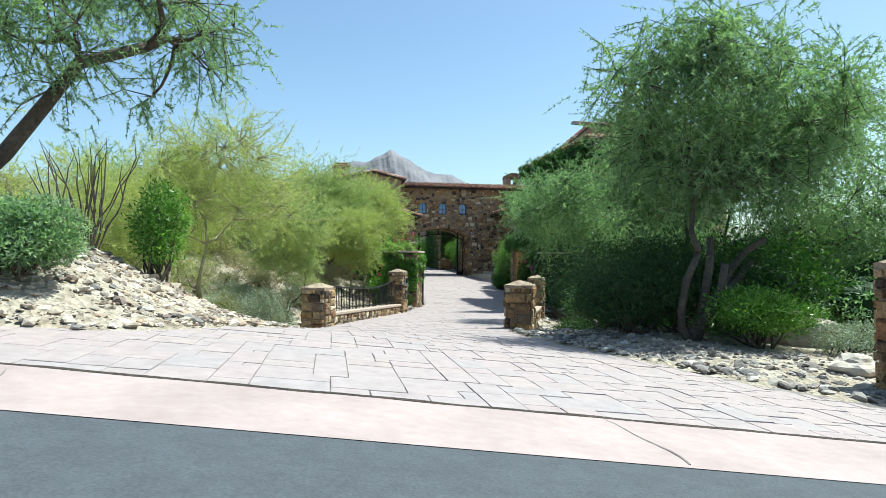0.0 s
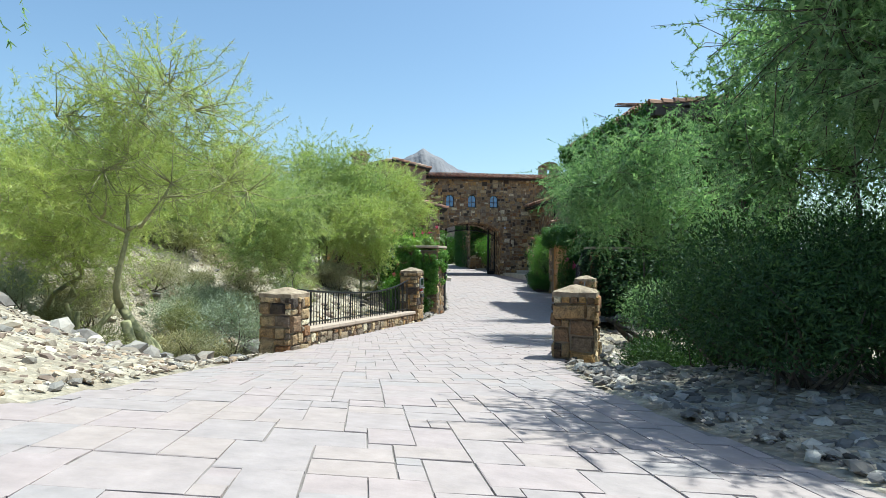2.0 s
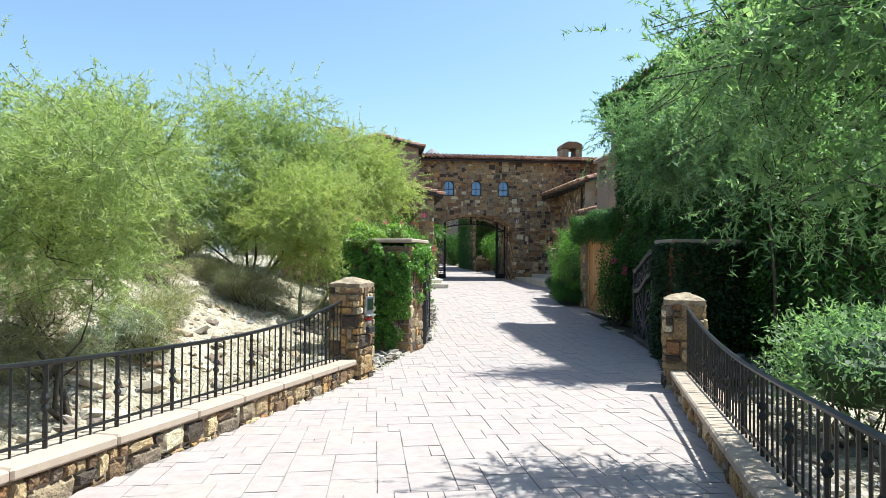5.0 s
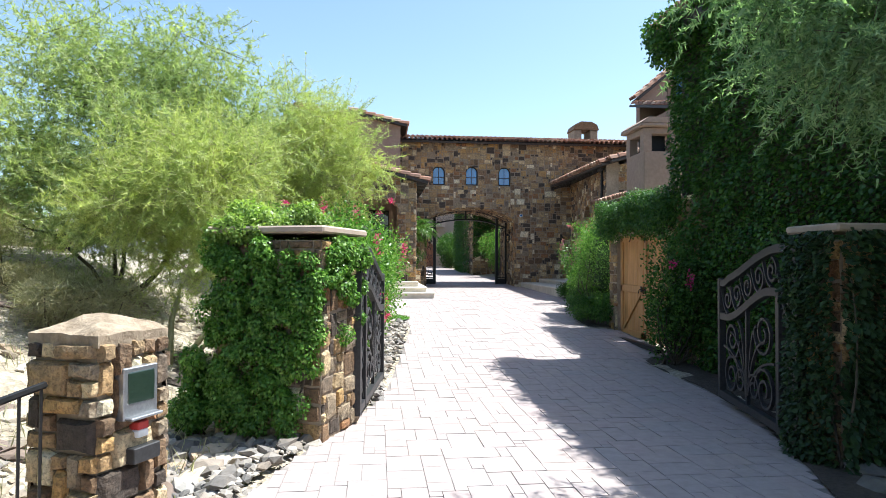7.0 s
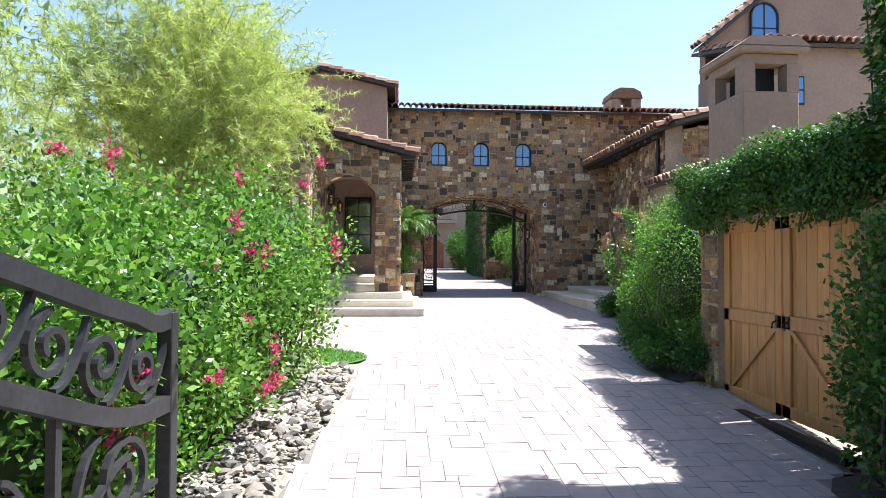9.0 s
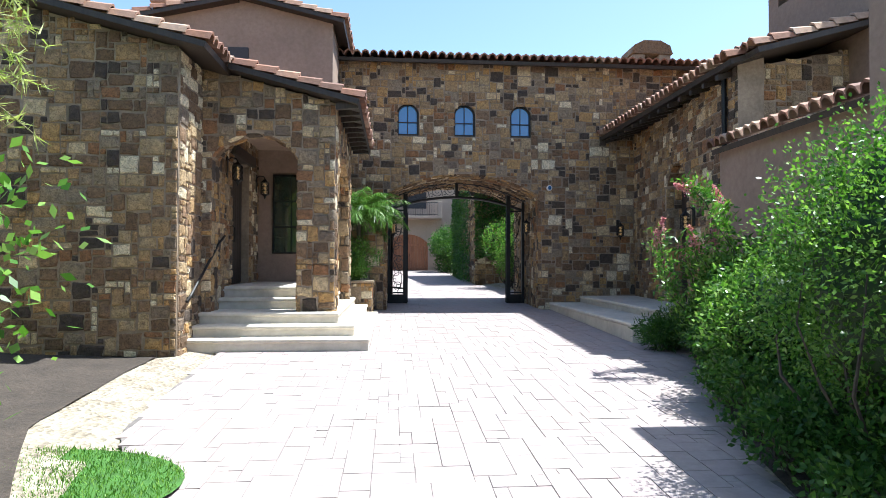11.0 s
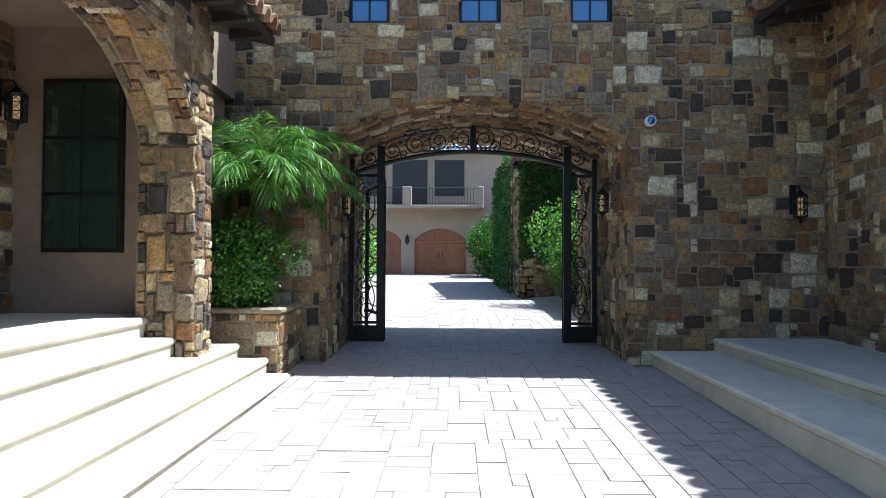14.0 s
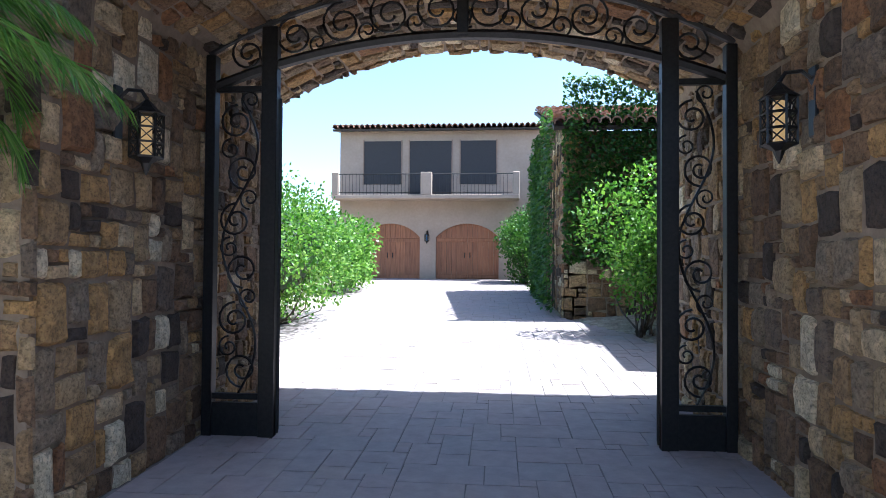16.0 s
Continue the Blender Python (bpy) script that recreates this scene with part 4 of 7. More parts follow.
# ---- doors, rails and iron ----
def garage_door(name, x0, x1, z0):
    ob = thing(name, None, None, "reddish brown wooden garage door with an arched head", "garage door", "garage doors", "structure")
    n, w = 12, x1 - x0
    c, rise, hw = (x0 + x1) / 2, 0.63, w / 2
    rad = (hw * hw + rise * rise) / (2 * rise)
    for k in range(n):
        a, b_ = x0 + w * k / n + 0.004, x0 + w * (k + 1) / n - 0.004
        top = lambda x: 3.38 - rad + math.sqrt(max(0.0, rad * rad - (x - c) ** 2))
        g = Geo()
        g.prism([(a, z0), (b_, z0), (b_, top(b_)), (a, top(a))], GY + 0.12, GY + 0.18)
        part("plank", g, M_REDWOOD, ob)
    for zz in (z0 + 0.05, z0 + 1.75):
        for a, b_ in ((x0 + 0.05, c - 0.02), (c + 0.02, x1 - 0.05)):
            g = Geo()
            g.box(a, b_, GY + 0.085, GY + 0.12, zz, zz + 0.16, 0.01)
            part("rail", g, M_REDWOOD, ob)
    for s in (-1, 1):
        g = Geo()
        g.tube([(c + s * 0.12, GY + 0.1, z0 + 1.0), (c + s * 0.12, GY + 0.03, z0 + 1.03), (c + s * 0.12, GY + 0.03, z0 + 1.2), (c + s * 0.12, GY + 0.1, z0 + 1.23)], 0.022, 5)
        part("handle", g, M_IRON, ob, "black iron pull handle")
    return ob


garage_door("door_2", 3.05, 5.85, 0.78)
garage_door("door_3", 6.6, 9.5, 0.8)
for k, (a, b_) in enumerate(((3.2, 4.95), (5.35, 7.3), (7.72, 9.36))):
    g = Geo()
    g.box(a, b_, GY - 0.02, GY + 0.05, 4.75 if k == 1 else 5.2, 7.22)
    ob = thing("window_%d" % (5 + k), g, M_SCREEN, "balcony window covered by a dark sun screen", "window", kind="structure")
    for x in (a - 0.05, b_):
        g = Geo()
        g.box(x, x + 0.05, GY - 0.05, GY + 0.0, 4.75 if k == 1 else 5.2, 7.27)
        part("frame", g, M_STUCCO, ob)
g = Geo()
g.box(1.95, 10.4, GY - 1.15, GY + 0.02, 4.42, 4.6, 0.02)
balcony = thing("balcony", g, M_STUCCO_PALE, "stucco balcony with an iron rail over the garage doors", "balcony")
for a in (1.95, 6.0, 10.1):
    g = Geo()
    g.box(a, a + 0.5 if a == 6.0 else a + 0.3, GY - 1.13, GY - 0.83, 4.6, 5.62, 0.02)
    part("pier", g, M_STUCCO_PALE, balcony)
for a, b_ in ((2.25, 6.0), (6.5, 10.1)):
    g = Geo()
    g.tube([(a, GY - 0.98, 5.55), (b_, GY - 0.98, 5.55)], 0.022, 5).tube([(a, GY - 0.98, 4.72), (b_, GY - 0.98, 4.72)], 0.018, 5)
    part("rail", g, M_IRON, balcony, "thin black iron hand rail")
    for k in range(1, int((b_ - a) / 0.16)):
        g = Geo()
        g.tube([(a + 0.16 * k, GY - 0.98, 4.6), (a + 0.16 * k, GY - 0.98, 5.55)], 0.01, 4)
        part("baluster", g, M_IRON, balcony)


def lantern(name, m, label, lit=True, s=1.0):
    """A hanging wall lantern: back plate, bracket, cage, glass, cap and finial; the wall lies at local +y."""
    ob = thing(name, None, None, label, "wall lantern", "wall lanterns")
    ob.matrix_world = m
    g = Geo()
    g.box(-0.05, 0.05, 0.0, 0.025, 0.05, 0.5, 0.008)
    part("back_plate", g, M_IRON, ob)
    g = Geo()
    g.tube([(0, 0, 0.42), (0, -0.06, 0.47), (0, -0.16, 0.46), (0, -0.2, 0.4)], 0.014, 5)
    part("bracket", g, M_IRON, ob)
    g = Geo()
    ring = [(math.cos(6.2832 * k / 6) * 0.105, math.sin(6.2832 * k / 6) * 0.105) for k in range(6)]
    for x, y in ring:
        g.tube([(x, -0.2 + y, 0.0), (x, -0.2 + y, 0.3)], 0.009, 4)
    for z in (0.0, 0.1, 0.2, 0.3):
        g.tube([(x, -0.2 + y, z) for x, y in ring + ring[:1]], 0.009, 4)
    for i in range(6):
        (x0, y0), (x1, y1) = ring[i], ring[(i + 1) % 6]
        for z in (0.0, 0.1, 0.2):
            g.tube([(x0, -0.2 + y0, z), (x1, -0.2 + y1, z + 0.1)], 0.005, 4).tube([(x1, -0.2 + y1, z), (x0, -0.2 + y0, z + 0.1)], 0.005, 4)
    part("cage", g, M_IRON, ob, "pierced black iron cage")
    g = Geo()
    g.tube([(0, -0.2, 0.02), (0, -0.2, 0.28)], 0.035, 8)
    part("glass", g, M_AMBER if lit else M_GLASS, ob, "glowing amber glass" if lit else "")
    g = Geo()
    g.tube([(0, -0.2, 0.3), (0, -0.2, 0.34), (0, -0.2, 0.4)], [0.125, 0.07, 0.012], 6)
    part("cap", g, M_IRON, ob)
    g = Geo()
    g.tube([(0, -0.2, 0.0), (0, -0.2, -0.04), (0, -0.2, -0.09), (0, -0.2, -0.12)], [0.1, 0.035, 0.018, 0.004], 6)
    part("finial", g, M_IRON, ob)
    return ob


lantern("wall_lantern", pose(AX0 + 0.04, 53.15, 2.3, 0, 0, 90), "black iron wall lantern with amber glass in the gate passage")
lantern("wall_lantern", pose(AX1 - 0.04, 53.2, 2.36, 0, 0, -90), "black iron wall lantern with amber glass in the gate passage")
lantern("wall_lantern", pose(13.9, FY - 0.05, 2.22, 0, 0, 0), "black iron wall lantern with amber glass in the shaded corner")
lantern("wall_lantern", pose(13.87, 47.45, 2.2, 0, 0, -84), "black iron wall lantern with amber glass beside the shaded doorway")
lantern("wall_lantern", pose(3.59, 47.08, 3.12, 0, 0, 90), "black iron wall lantern beside the entry door")
lantern("wall_lantern", pose(3.59, 49.9, 3.12, 0, 0, 90), "black iron wall lantern beside the entry door")
lantern("wall_lantern", pose(6.2, GY - 0.02, 2.55, 0, 0, 0), "iron wall lantern between the garage doors", False)


def scroll(cx, cz, r, turns, start, hand=1, n=26):
    """Points of a flat spiral in x and z."""
    return [(cx + r * (1 - 0.8 * k / n) * math.cos(start + hand * turns * 6.2832 * k / n), cz + r * (1 - 0.8 * k / n) * math.sin(start + hand * turns * 6.2832 * k / n)) for k in range(n + 1)]


IY = 54.45


def iron_panel(parent, x0, x1, z0, z1, count, y=IY):
    """A tall panel filled with paired scrolls and an S stem."""
    w, c = x1 - x0, (x0 + x1) / 2
    step = (z1 - z0) / count
    for k in range(count):
        zc, s = z0 + step * (k + 0.5), 1 if k % 2 else -1
        g = Geo()
        g.tube([(x, y, z) for x, z in scroll(c - s * w * 0.08, zc + 0.0, w * 0.36, 1.6, 1.57 * s, s)], 0.011, 5)
        g.tube([(x, y, z) for x, z in scroll(c + s * w * 0.2, zc + step * 0.45, w * 0.22, 1.4, -1.57 * s, -s)], 0.009, 5)
        part("scroll", g, M_IRON, parent)
    g = Geo()
    g.tube([(c + w * 0.36 * math.sin(6.2832 * t * count / 4), y, z0 + (z1 - z0) * t) for t in np.linspace(0, 1, 40)], 0.011, 5)
    part("stem", g, M_IRON, parent)


def arch_top(x):
    c, hw, rise = (AX0 + AX1) / 2, (AX1 - AX0) / 2, 0.62
    rad = (hw * hw + rise * rise) / (2 * rise)
    return 4.04 - rad + math.sqrt(max(0, rad * rad - (x - c) ** 2))


passage_gate = thing("passage_gate", None, None, "black wrought iron gate screen with scrollwork and opened leaves", "iron gate")
gz0 = 0.1
for x0, x1 in ((AX0 + 0.05, 7.52), (10.82, AX1 - 0.05)):
    for a, b_ in ((x0, x0 + 0.09), (x1 - 0.14, x1)) if x0 < 9 else ((x0, x0 + 0.14), (x1 - 0.09, x1)):
        g = Geo()
        g.box(a, b_, IY - 0.05, IY + 0.05, 0.0, min(arch_top(a), arch_top(b_)) - 0.02, 0.006)
        part("post", g, M_IRON, passage_gate)
    iron_panel(passage_gate, x0 + 0.09, x1 - 0.12, 0.42, 3.05, 6)
    for z in (0.05, 0.38, 3.1):
        g = Geo()
        g.box(x0, x1, IY - 0.025, IY + 0.025, z, z + (0.3 if z < 0.1 else 0.05), 0.004)
        part("rail", g, M_IRON, passage_gate)
for dz, rad_ in ((0.0, 0.03), (-0.5, 0.045)):
    g = Geo()
    xs = np.linspace(AX0 + 0.06, AX1 - 0.06, 33)
    g.tube([(x, IY, (arch_top(x) + dz) if dz == 0 else 3.12 + 0.45 * (1 - ((x - 9.15) / 2.3) ** 2)) for x in xs], rad_, 6)
    part("arch_bar", g, M_IRON, passage_gate)
g = Geo()
g.box(9.1, 9.2, IY - 0.04, IY + 0.04, 3.55, 4.03, 0.005)
part("centre_bar", g, M_IRON, passage_gate)
for k in range(10):
    x = AX0 + 0.42 + k * (AX1 - AX0 - 0.84) / 9
    if abs(x - 9.15) < 0.05:
        continue
    lo, hi = 3.12 + 0.45 * (1 - ((x - 9.15) / 2.3) ** 2), arch_top(x)
    s = 1 if x < 9.15 else -1
    r_ = max(0.06, (hi - lo) * 0.44)
    g = Geo()
    g.tube([(p, IY, q) for p, q in scroll(x, (lo + hi) / 2, r_, 1.7, 1.57, s)], 0.012, 5)
    g.tube([(p, IY, q) for p, q in scroll(x + s * r_ * 1.15, (lo + hi) / 2 - r_ * 0.35, r_ * 0.5, 1.3, -1.0, -s)], 0.010, 5)
    part("scroll", g, M_IRON, passage_gate)
for hx, s in ((7.5, 1), (10.84, -1)):
    leaf = part("gate_leaf", Geo().box(hx - 0.03, hx + 0.03, IY + 0.02, IY + 0.1, 0.08, 3.05, 0.006), M_IRON, passage_gate)
    for y in (IY + 0.12, IY + 1.5):
        g = Geo()
        g.box(hx - 0.035, hx + 0.035, y, y + 0.07, 0.08, 3.0, 0.006)
        part("stile", g, M_IRON, leaf)
    for z in (0.08, 0.5, 2.95):
        g = Geo()
        g.box(hx - 0.02, hx + 0.02, IY + 0.1, IY + 1.55, z, z + 0.06)
        part("rail", g, M_IRON, leaf)
    g = Geo()
    for k in range(5):
        g.tube([(hx, IY + 0.82 + 0.55 * math.cos(a), 0.85 + k * 0.47 + 0.2 * math.sin(a)) for a in np.linspace(0, 9.0, 22)], 0.012, 5)
    part("scroll", g, M_IRON, leaf)
    hinge = Matrix.Translation((hx, IY + 0.06, 0))
    leaf.matrix_world = hinge @ pose(0, 0, 0, 0, 0, 20 if s > 0 else -14) @ hinge.inverted()


# ---- stone pillars and the bridge parapets ----
def pillar(name, x, y, z0, z1, yaw, w, d, label, seed, limit=200):
    """A stone gate pillar with a worn, slightly hipped stone cap."""
    ob = thing(name, None, None, label, "stone pillar", "drive pillars")
    g = Geo()
    g.box(-w / 2 + 0.02, w / 2 - 0.02, -d / 2 + 0.02, d / 2 - 0.02, z0 - 0.5, z1 - 0.1)
    core = part("core", g, M_MORTAR, ob)
    g, n = Geo(), 8
    for j in range(n + 1):
        for i in range(n + 1):
            u, v = 2 * i / n - 1, 2 * j / n - 1
            edge = max(abs(u), abs(v))
            k = 0.02 * noise.noise((u * 2.3 + seed, v * 2.3, 5.0)) + 0.012 * noise.noise((u * 6 + seed, v * 6, 9.0))
            g.v.append((u * (w / 2 + 0.015 + k), v * (d / 2 + 0.015 + k), z1 + 0.06 - 0.11 * edge ** 1.3 + k))
    g.f = [(j * (n + 1) + i, j * (n + 1) + i + 1, (j + 1) * (n + 1) + i + 1, (j + 1) * (n + 1) + i) for j in range(n) for i in range(n)]
    rim = [i for i in range(n)] + [n + j * (n + 1) for j in range(n)] + [(n + 1) * n + i for i in range(n, 0, -1)] + [j * (n + 1) for j in range(n, 0, -1)]
    low = len(g.v)
    g.v += [(g.v[i][0] * 0.985, g.v[i][1] * 0.985, z1 - 0.13 + 0.01 * noise.noise((g.v[i][0] * 9, g.v[i][1] * 9, seed))) for i in rim]
    g.f += [(rim[(i + 1) % len(rim)], rim[i], low + i, low + (i + 1) % len(rim)) for i in range(len(rim))] + [tuple(range(low + len(rim) - 1, low - 1, -1))]
    part("cap", g, M_STONE_CAP, ob, "rough buff stone cap")
    ob.matrix_world = pose(x, y, 0, 0, 0, yaw)
    bpy.context.view_layer.update()
    mw = pose(x, y, 0, 0, 0, yaw)
    mats = []
    for o, u, n, ww in (((-w / 2, -d / 2, z0 - 0.1), (1, 0, 0), (0, -1, 0), w), ((w / 2, -d / 2, z0 - 0.1), (0, 1, 0), (1, 0, 0), d), ((w / 2, d / 2, z0 - 0.1), (-1, 0, 0), (0, 1, 0), w), ((-w / 2, d / 2, z0 - 0.1), (0, -1, 0), (-1, 0, 0), d)):
        mats += stone_field(plane(mw @ Vector(o), mw.to_3x3() @ Vector(u), mw.to_3x3() @ Vector(n)), ww, z1 - z0, seed, None, 0.11, 0.045, 0.010)
        seed += 1
    for i, m in enumerate(mats[:limit]):
        s = new("stone", STONE_MESHES[i % len(STONE_MESHES)])
        s.parent = ob
        s.matrix_parent_inverse = mw.inverted()
        s.matrix_world = m
    return ob


M_STONE_CAP = plain("cap_stone", (0.20, 0.145, 0.095), (0.44, 0.35, 0.25), 9.0, 0.9, 0.9, 0.04, 0.75)
YAW = -25.0
pillar("stone_pillar", -0.33, 16.45, -0.5, 0.56, YAW, 0.62, 0.62, "squat ochre rubble stone pillar at the start of the bridge rail", 50)
pillar("stone_pillar", 2.58, 24.74, -0.86, 0.84, YAW, 0.56, 0.56, "tall ochre rubble stone pillar with an intercom plate", 55)
pillar("stone_pillar", 4.27, 13.95, -0.42, 0.73, YAW, 0.6, 0.6, "squat rubble stone pillar at the drive's edge, front in shade", 60)
pillar("stone_pillar", 7.75, 23.2, -0.8, 0.66, YAW, 0.56, 0.56, "rubble stone pillar in the shade of the trees", 65)
pillar("stone_pillar", 6.1, 5.6, -0.4, 1.28, 0, 0.6, 0.6, "tall rubble stone pillar beside the street", 70)


def parapet(name, a, b_, h, label, seed, side):
    """A low stone wall with a limestone coping and an iron railing that sags between two pillars."""
    a, b_ = Vector(a), Vector(b_)
    d = (b_ - a)
    run = d.length
    u = d.normalized()
    n_ = Vector((u.y, -u.x, 0)).normalized() * side
    ob = thing(name, None, None, label, "parapet", "bridge parapets")
    m = Matrix.Identity(4)
    for i, v in enumerate((u, Vector((-u.y, u.x, 0)).normalized(), Vector((0, 0, 1)))):
        m.col[i][:3] = v
    m.translation = a
    g = Geo()
    g.box(0, run, -0.17, 0.17, -0.9, h - 0.09, 0, m)
    part("core", g, M_MORTAR, ob)
    k, x = 0, 0.0
    r = random.Random(seed)
    while x < run - 0.02:
        w = min(r.uniform(0.7, 1.1), run - x)
        g = Geo()
        g.box(x + 0.004, x + w - 0.004, -0.23, 0.23, h - 0.09, h, 0.018, m)
        part("coping_stone", g, M_STUCCO_PALE, ob)
        x += w
    for sgn in (1, -1):
        o = a + n_ * 0.17 * sgn
        mats = stone_field(lambda p, q: (o + u * p + Vector((0, 0, q - 0.35)), u, Vector((0, 0, 1)), n_ * sgn), run, 0.35 + h - 0.1, seed, None, 0.11, 0.045)
        for i, mm in enumerate(mats):
            s = new("stone", STONE_MESHES[i % len(STONE_MESHES)])
            s.parent = ob
            s.matrix_world = mm
    # railing
    up = Vector((0, 0, 1))
    top = lambda t: h + 0.62 + 0.36 * (2 * t - 1) ** 2 if t > 0.5 else h + 0.62 + 0.10 * (2 * t - 1) ** 2
    ln = [a + u * run * t + up * top(t) for t in np.linspace(0.015, 0.985, 24)]
    g = Geo()
    g.tube(ln, 0.022, 6)
    part("hand_rail", g, M_IRON, ob)
    g = Geo()
    g.tube([a + u * run * 0.015 + up * (h + 0.07), a + u * run * 0.985 + up * (h + 0.07)], 0.014, 5)
    part("bottom_rail", g, M_IRON, ob)
    count = int(run / 0.145)
    for i in range(1, count):
        t = i / count
        p = a + u * run * t
        thick = i % 5 == 0
        g = Geo()
        g.tube([p + up * h, p + up * top(t)], 0.019 if thick else 0.010, 5)
        if thick:
            for zz in (0.3, 0.38):
                g.tube([p + up * (h + zz - 0.03), p + up * (h + zz), p + up * (h + zz + 0.03)], [0.02, 0.036, 0.02], 6)
        part("baluster", g, M_IRON, ob)
    return ob


parapet("bridge_parapet", (-0.2, 16.8, -0.52), (2.47, 24.45, -0.82), 0.36, "low stone wall with limestone coping and black iron railing", 80, 1)
parapet("bridge_parapet", (4.35, 14.3, -0.5), (7.6, 22.85, -0.8), 0.36, "low stone wall with limestone coping and black iron railing", 81, -1)

# intercom on the tall pillar
panel = thing("intercom_panel", None, None, "grey steel intercom plate set in the stone pillar", "intercom")
panel.matrix_world = pose(2.58, 24.74, 0.1, 0, 0, YAW + 90)
for name, x0, x1, z0, z1, mat, lab in (("plate", -0.15, 0.13, 0.14, 0.47, M_STEEL, "brushed steel face plate"), ("screen", -0.12, 0.10, 0.24, 0.44, M_GLASS_DARK, ""), ("ledge", -0.14, 0.12, 0.145, 0.165, M_STEEL, ""), ("red_sign", -0.03, 0.06, 0.06, 0.11, M_RED, "small red notice"), ("white_sign", -0.03, 0.06, 0.01, 0.058, M_WHITE, "small white notice"), ("mail_slot", -0.09, 0.13, -0.14, -0.04, M_IRON_GREY, "grey letter slot")):
    g = Geo()
    dep = {"screen": 0.076, "ledge": 0.13, "mail_slot": 0.1}.get(name, 0.07)
    g.box(x0, x1, -0.28 - dep, -0.27, z0, z1, 0.006)
    part(name, g, mat, panel, lab)


# ---- drive gates ----
def flat_bar(pts, w=0.032, t=0.02):
    """A flat iron bar bent along points in x and z."""
    g, n = Geo(), len(pts)
    for i in range(n):
        (x0, z0), (x1, z1) = pts[max(i - 1, 0)], pts[min(i + 1, n - 1)]
        ln = math.hypot(x1 - x0, z1 - z0) or 1.0
        ox, oz = -(z1 - z0) / ln * w / 2, (x1 - x0) / ln * w / 2
        x, z = pts[i]
        g.v += [(x - ox, -t, z - oz), (x - ox, t, z - oz), (x + ox, t, z + oz), (x + ox, -t, z + oz)]
    g.f = [(4 * i + j, 4 * i + (j + 1) % 4, 4 * i + 4 + (j + 1) % 4, 4 * i + 4 + j) for i in range(n - 1) for j in range(4)]
    g.f += [(3, 2, 1, 0), (4 * n - 4, 4 * n - 3, 4 * n - 2, 4 * n - 1)]
    return g


def gate_leaf(name, hinge, yaw, label):
    """A wrought iron drive gate leaf: frame with a swept top, mid rail and scrolls. Local x runs from the hinge."""
    ob = thing(name, None, None, label, "iron gate", "drive gates")
    ob.matrix_world = Matrix.Translation(hinge) @ pose(0, 0, 0, 0, 0, yaw)
    L, H0, H1 = 2.72, 2.27, 1.84
    wave = lambda x, a, b_: a + (b_ - a) * ease((x - 0.35) / (L - 0.55)) + 0.05 * math.sin(math.pi * x / L) - 0.05 * (x > L - 0.45) * math.sin(math.pi * (L - x) / 0.45)
    top = lambda x: wave(x, H0, H1)
    mid = lambda x: 1.76 + (1.30 - 1.76) * ease((x - 0.7) / (L - 1.0))
    for x, w, h in ((0.0, 0.12, top(0.05)), (0.5, 0.09, mid(0.5) + 0.04), (L - 0.09, 0.09, top(L - 0.05) + 0.04)):
        part("stile", Geo().box(x, x + w, -0.05, 0.05, 0.05, h, 0.006), M_IRON_GREY, ob)
    for fn, a in ((top, 0.02), (mid, 0.55), (lambda x: 0.12, 0.05)):
        part("rail", flat_bar([(x, fn(x)) for x in np.linspace(a, L - 0.02, 30)], 0.10, 0.045), M_IRON_GREY, ob)
    bar = lambda pts, w=0.034: part("scroll", flat_bar(pts, w), M_IRON_GREY, ob)
    for k, x in enumerate((0.32, 0.78, 1.18, 1.58, 1.98, 2.36)):
        gap = top(x) - (mid(x) if x > 0.5 else 1.62) - 0.1
        bar(scroll(x, mid(x) + 0.05 + gap / 2 if x > 0.5 else 1.92, min(0.17, gap * 0.44), 1.4, 1.57 if k % 2 else -1.57, 1 if k % 2 else -1))
        bar([(x + 0.02 + 0.26 * t, (mid(x) if x > 0.5 else 1.6) + 0.06 + 0.32 * t * t) for t in np.linspace(0, 1, 8)], 0.026)
    for k, z in enumerate((0.38, 0.75, 1.12, 1.48)):
        s = 1 if k % 2 else -1
        bar(scroll(0.31 + 0.03 * s, z, 0.165, 1.5, 1.57 * s, s))
        bar([(0.31 - s * 0.16 * math.cos(math.pi * t), z + 0.37 * (t - 0.5)) for t in np.linspace(0, 1, 10)], 0.03)
    c = 1.62
    part("bar", flat_bar([(c, 0.14), (c, mid(c))], 0.045, 0.025), M_IRON_GREY, ob)
    for s in (-1, 1):
        bar(scroll(c + s * 0.56, 1.0 if s > 0 else 1.2, 0.30, 1.7, 3.14 if s > 0 else 0.0, s))
        bar(scroll(c + s * 0.60, 0.46, 0.32, 1.7, 3.14 if s > 0 else 0.0, -s))
        bar(scroll(c + s * 0.24, 0.44, 0.2, 1.5, 3.14 if s > 0 else 0.0, -s), 0.03)
        for q, zt in ((0.34, 1.28), (0.62, 1.10), (0.92, 0.86)):
            bar([(c + s * (0.05 + (q - 0.05) * t ** 1.6), 0.3 + (min(zt, mid(c + s * q) - 0.05) - 0.3) * math.sin(t * 1.5)) for t in np.linspace(0, 1, 14)], 0.028)
    return ob


gate_leaf("drive_gate_leaf", (4.13, 28.74, -0.84), 82.8, "grey wrought iron drive gate leaf standing open, with scrolls")
gate_leaf("drive_gate_leaf", (9.12, 26.95, -0.86), 78, "grey wrought iron drive gate leaf standing open in the shade")

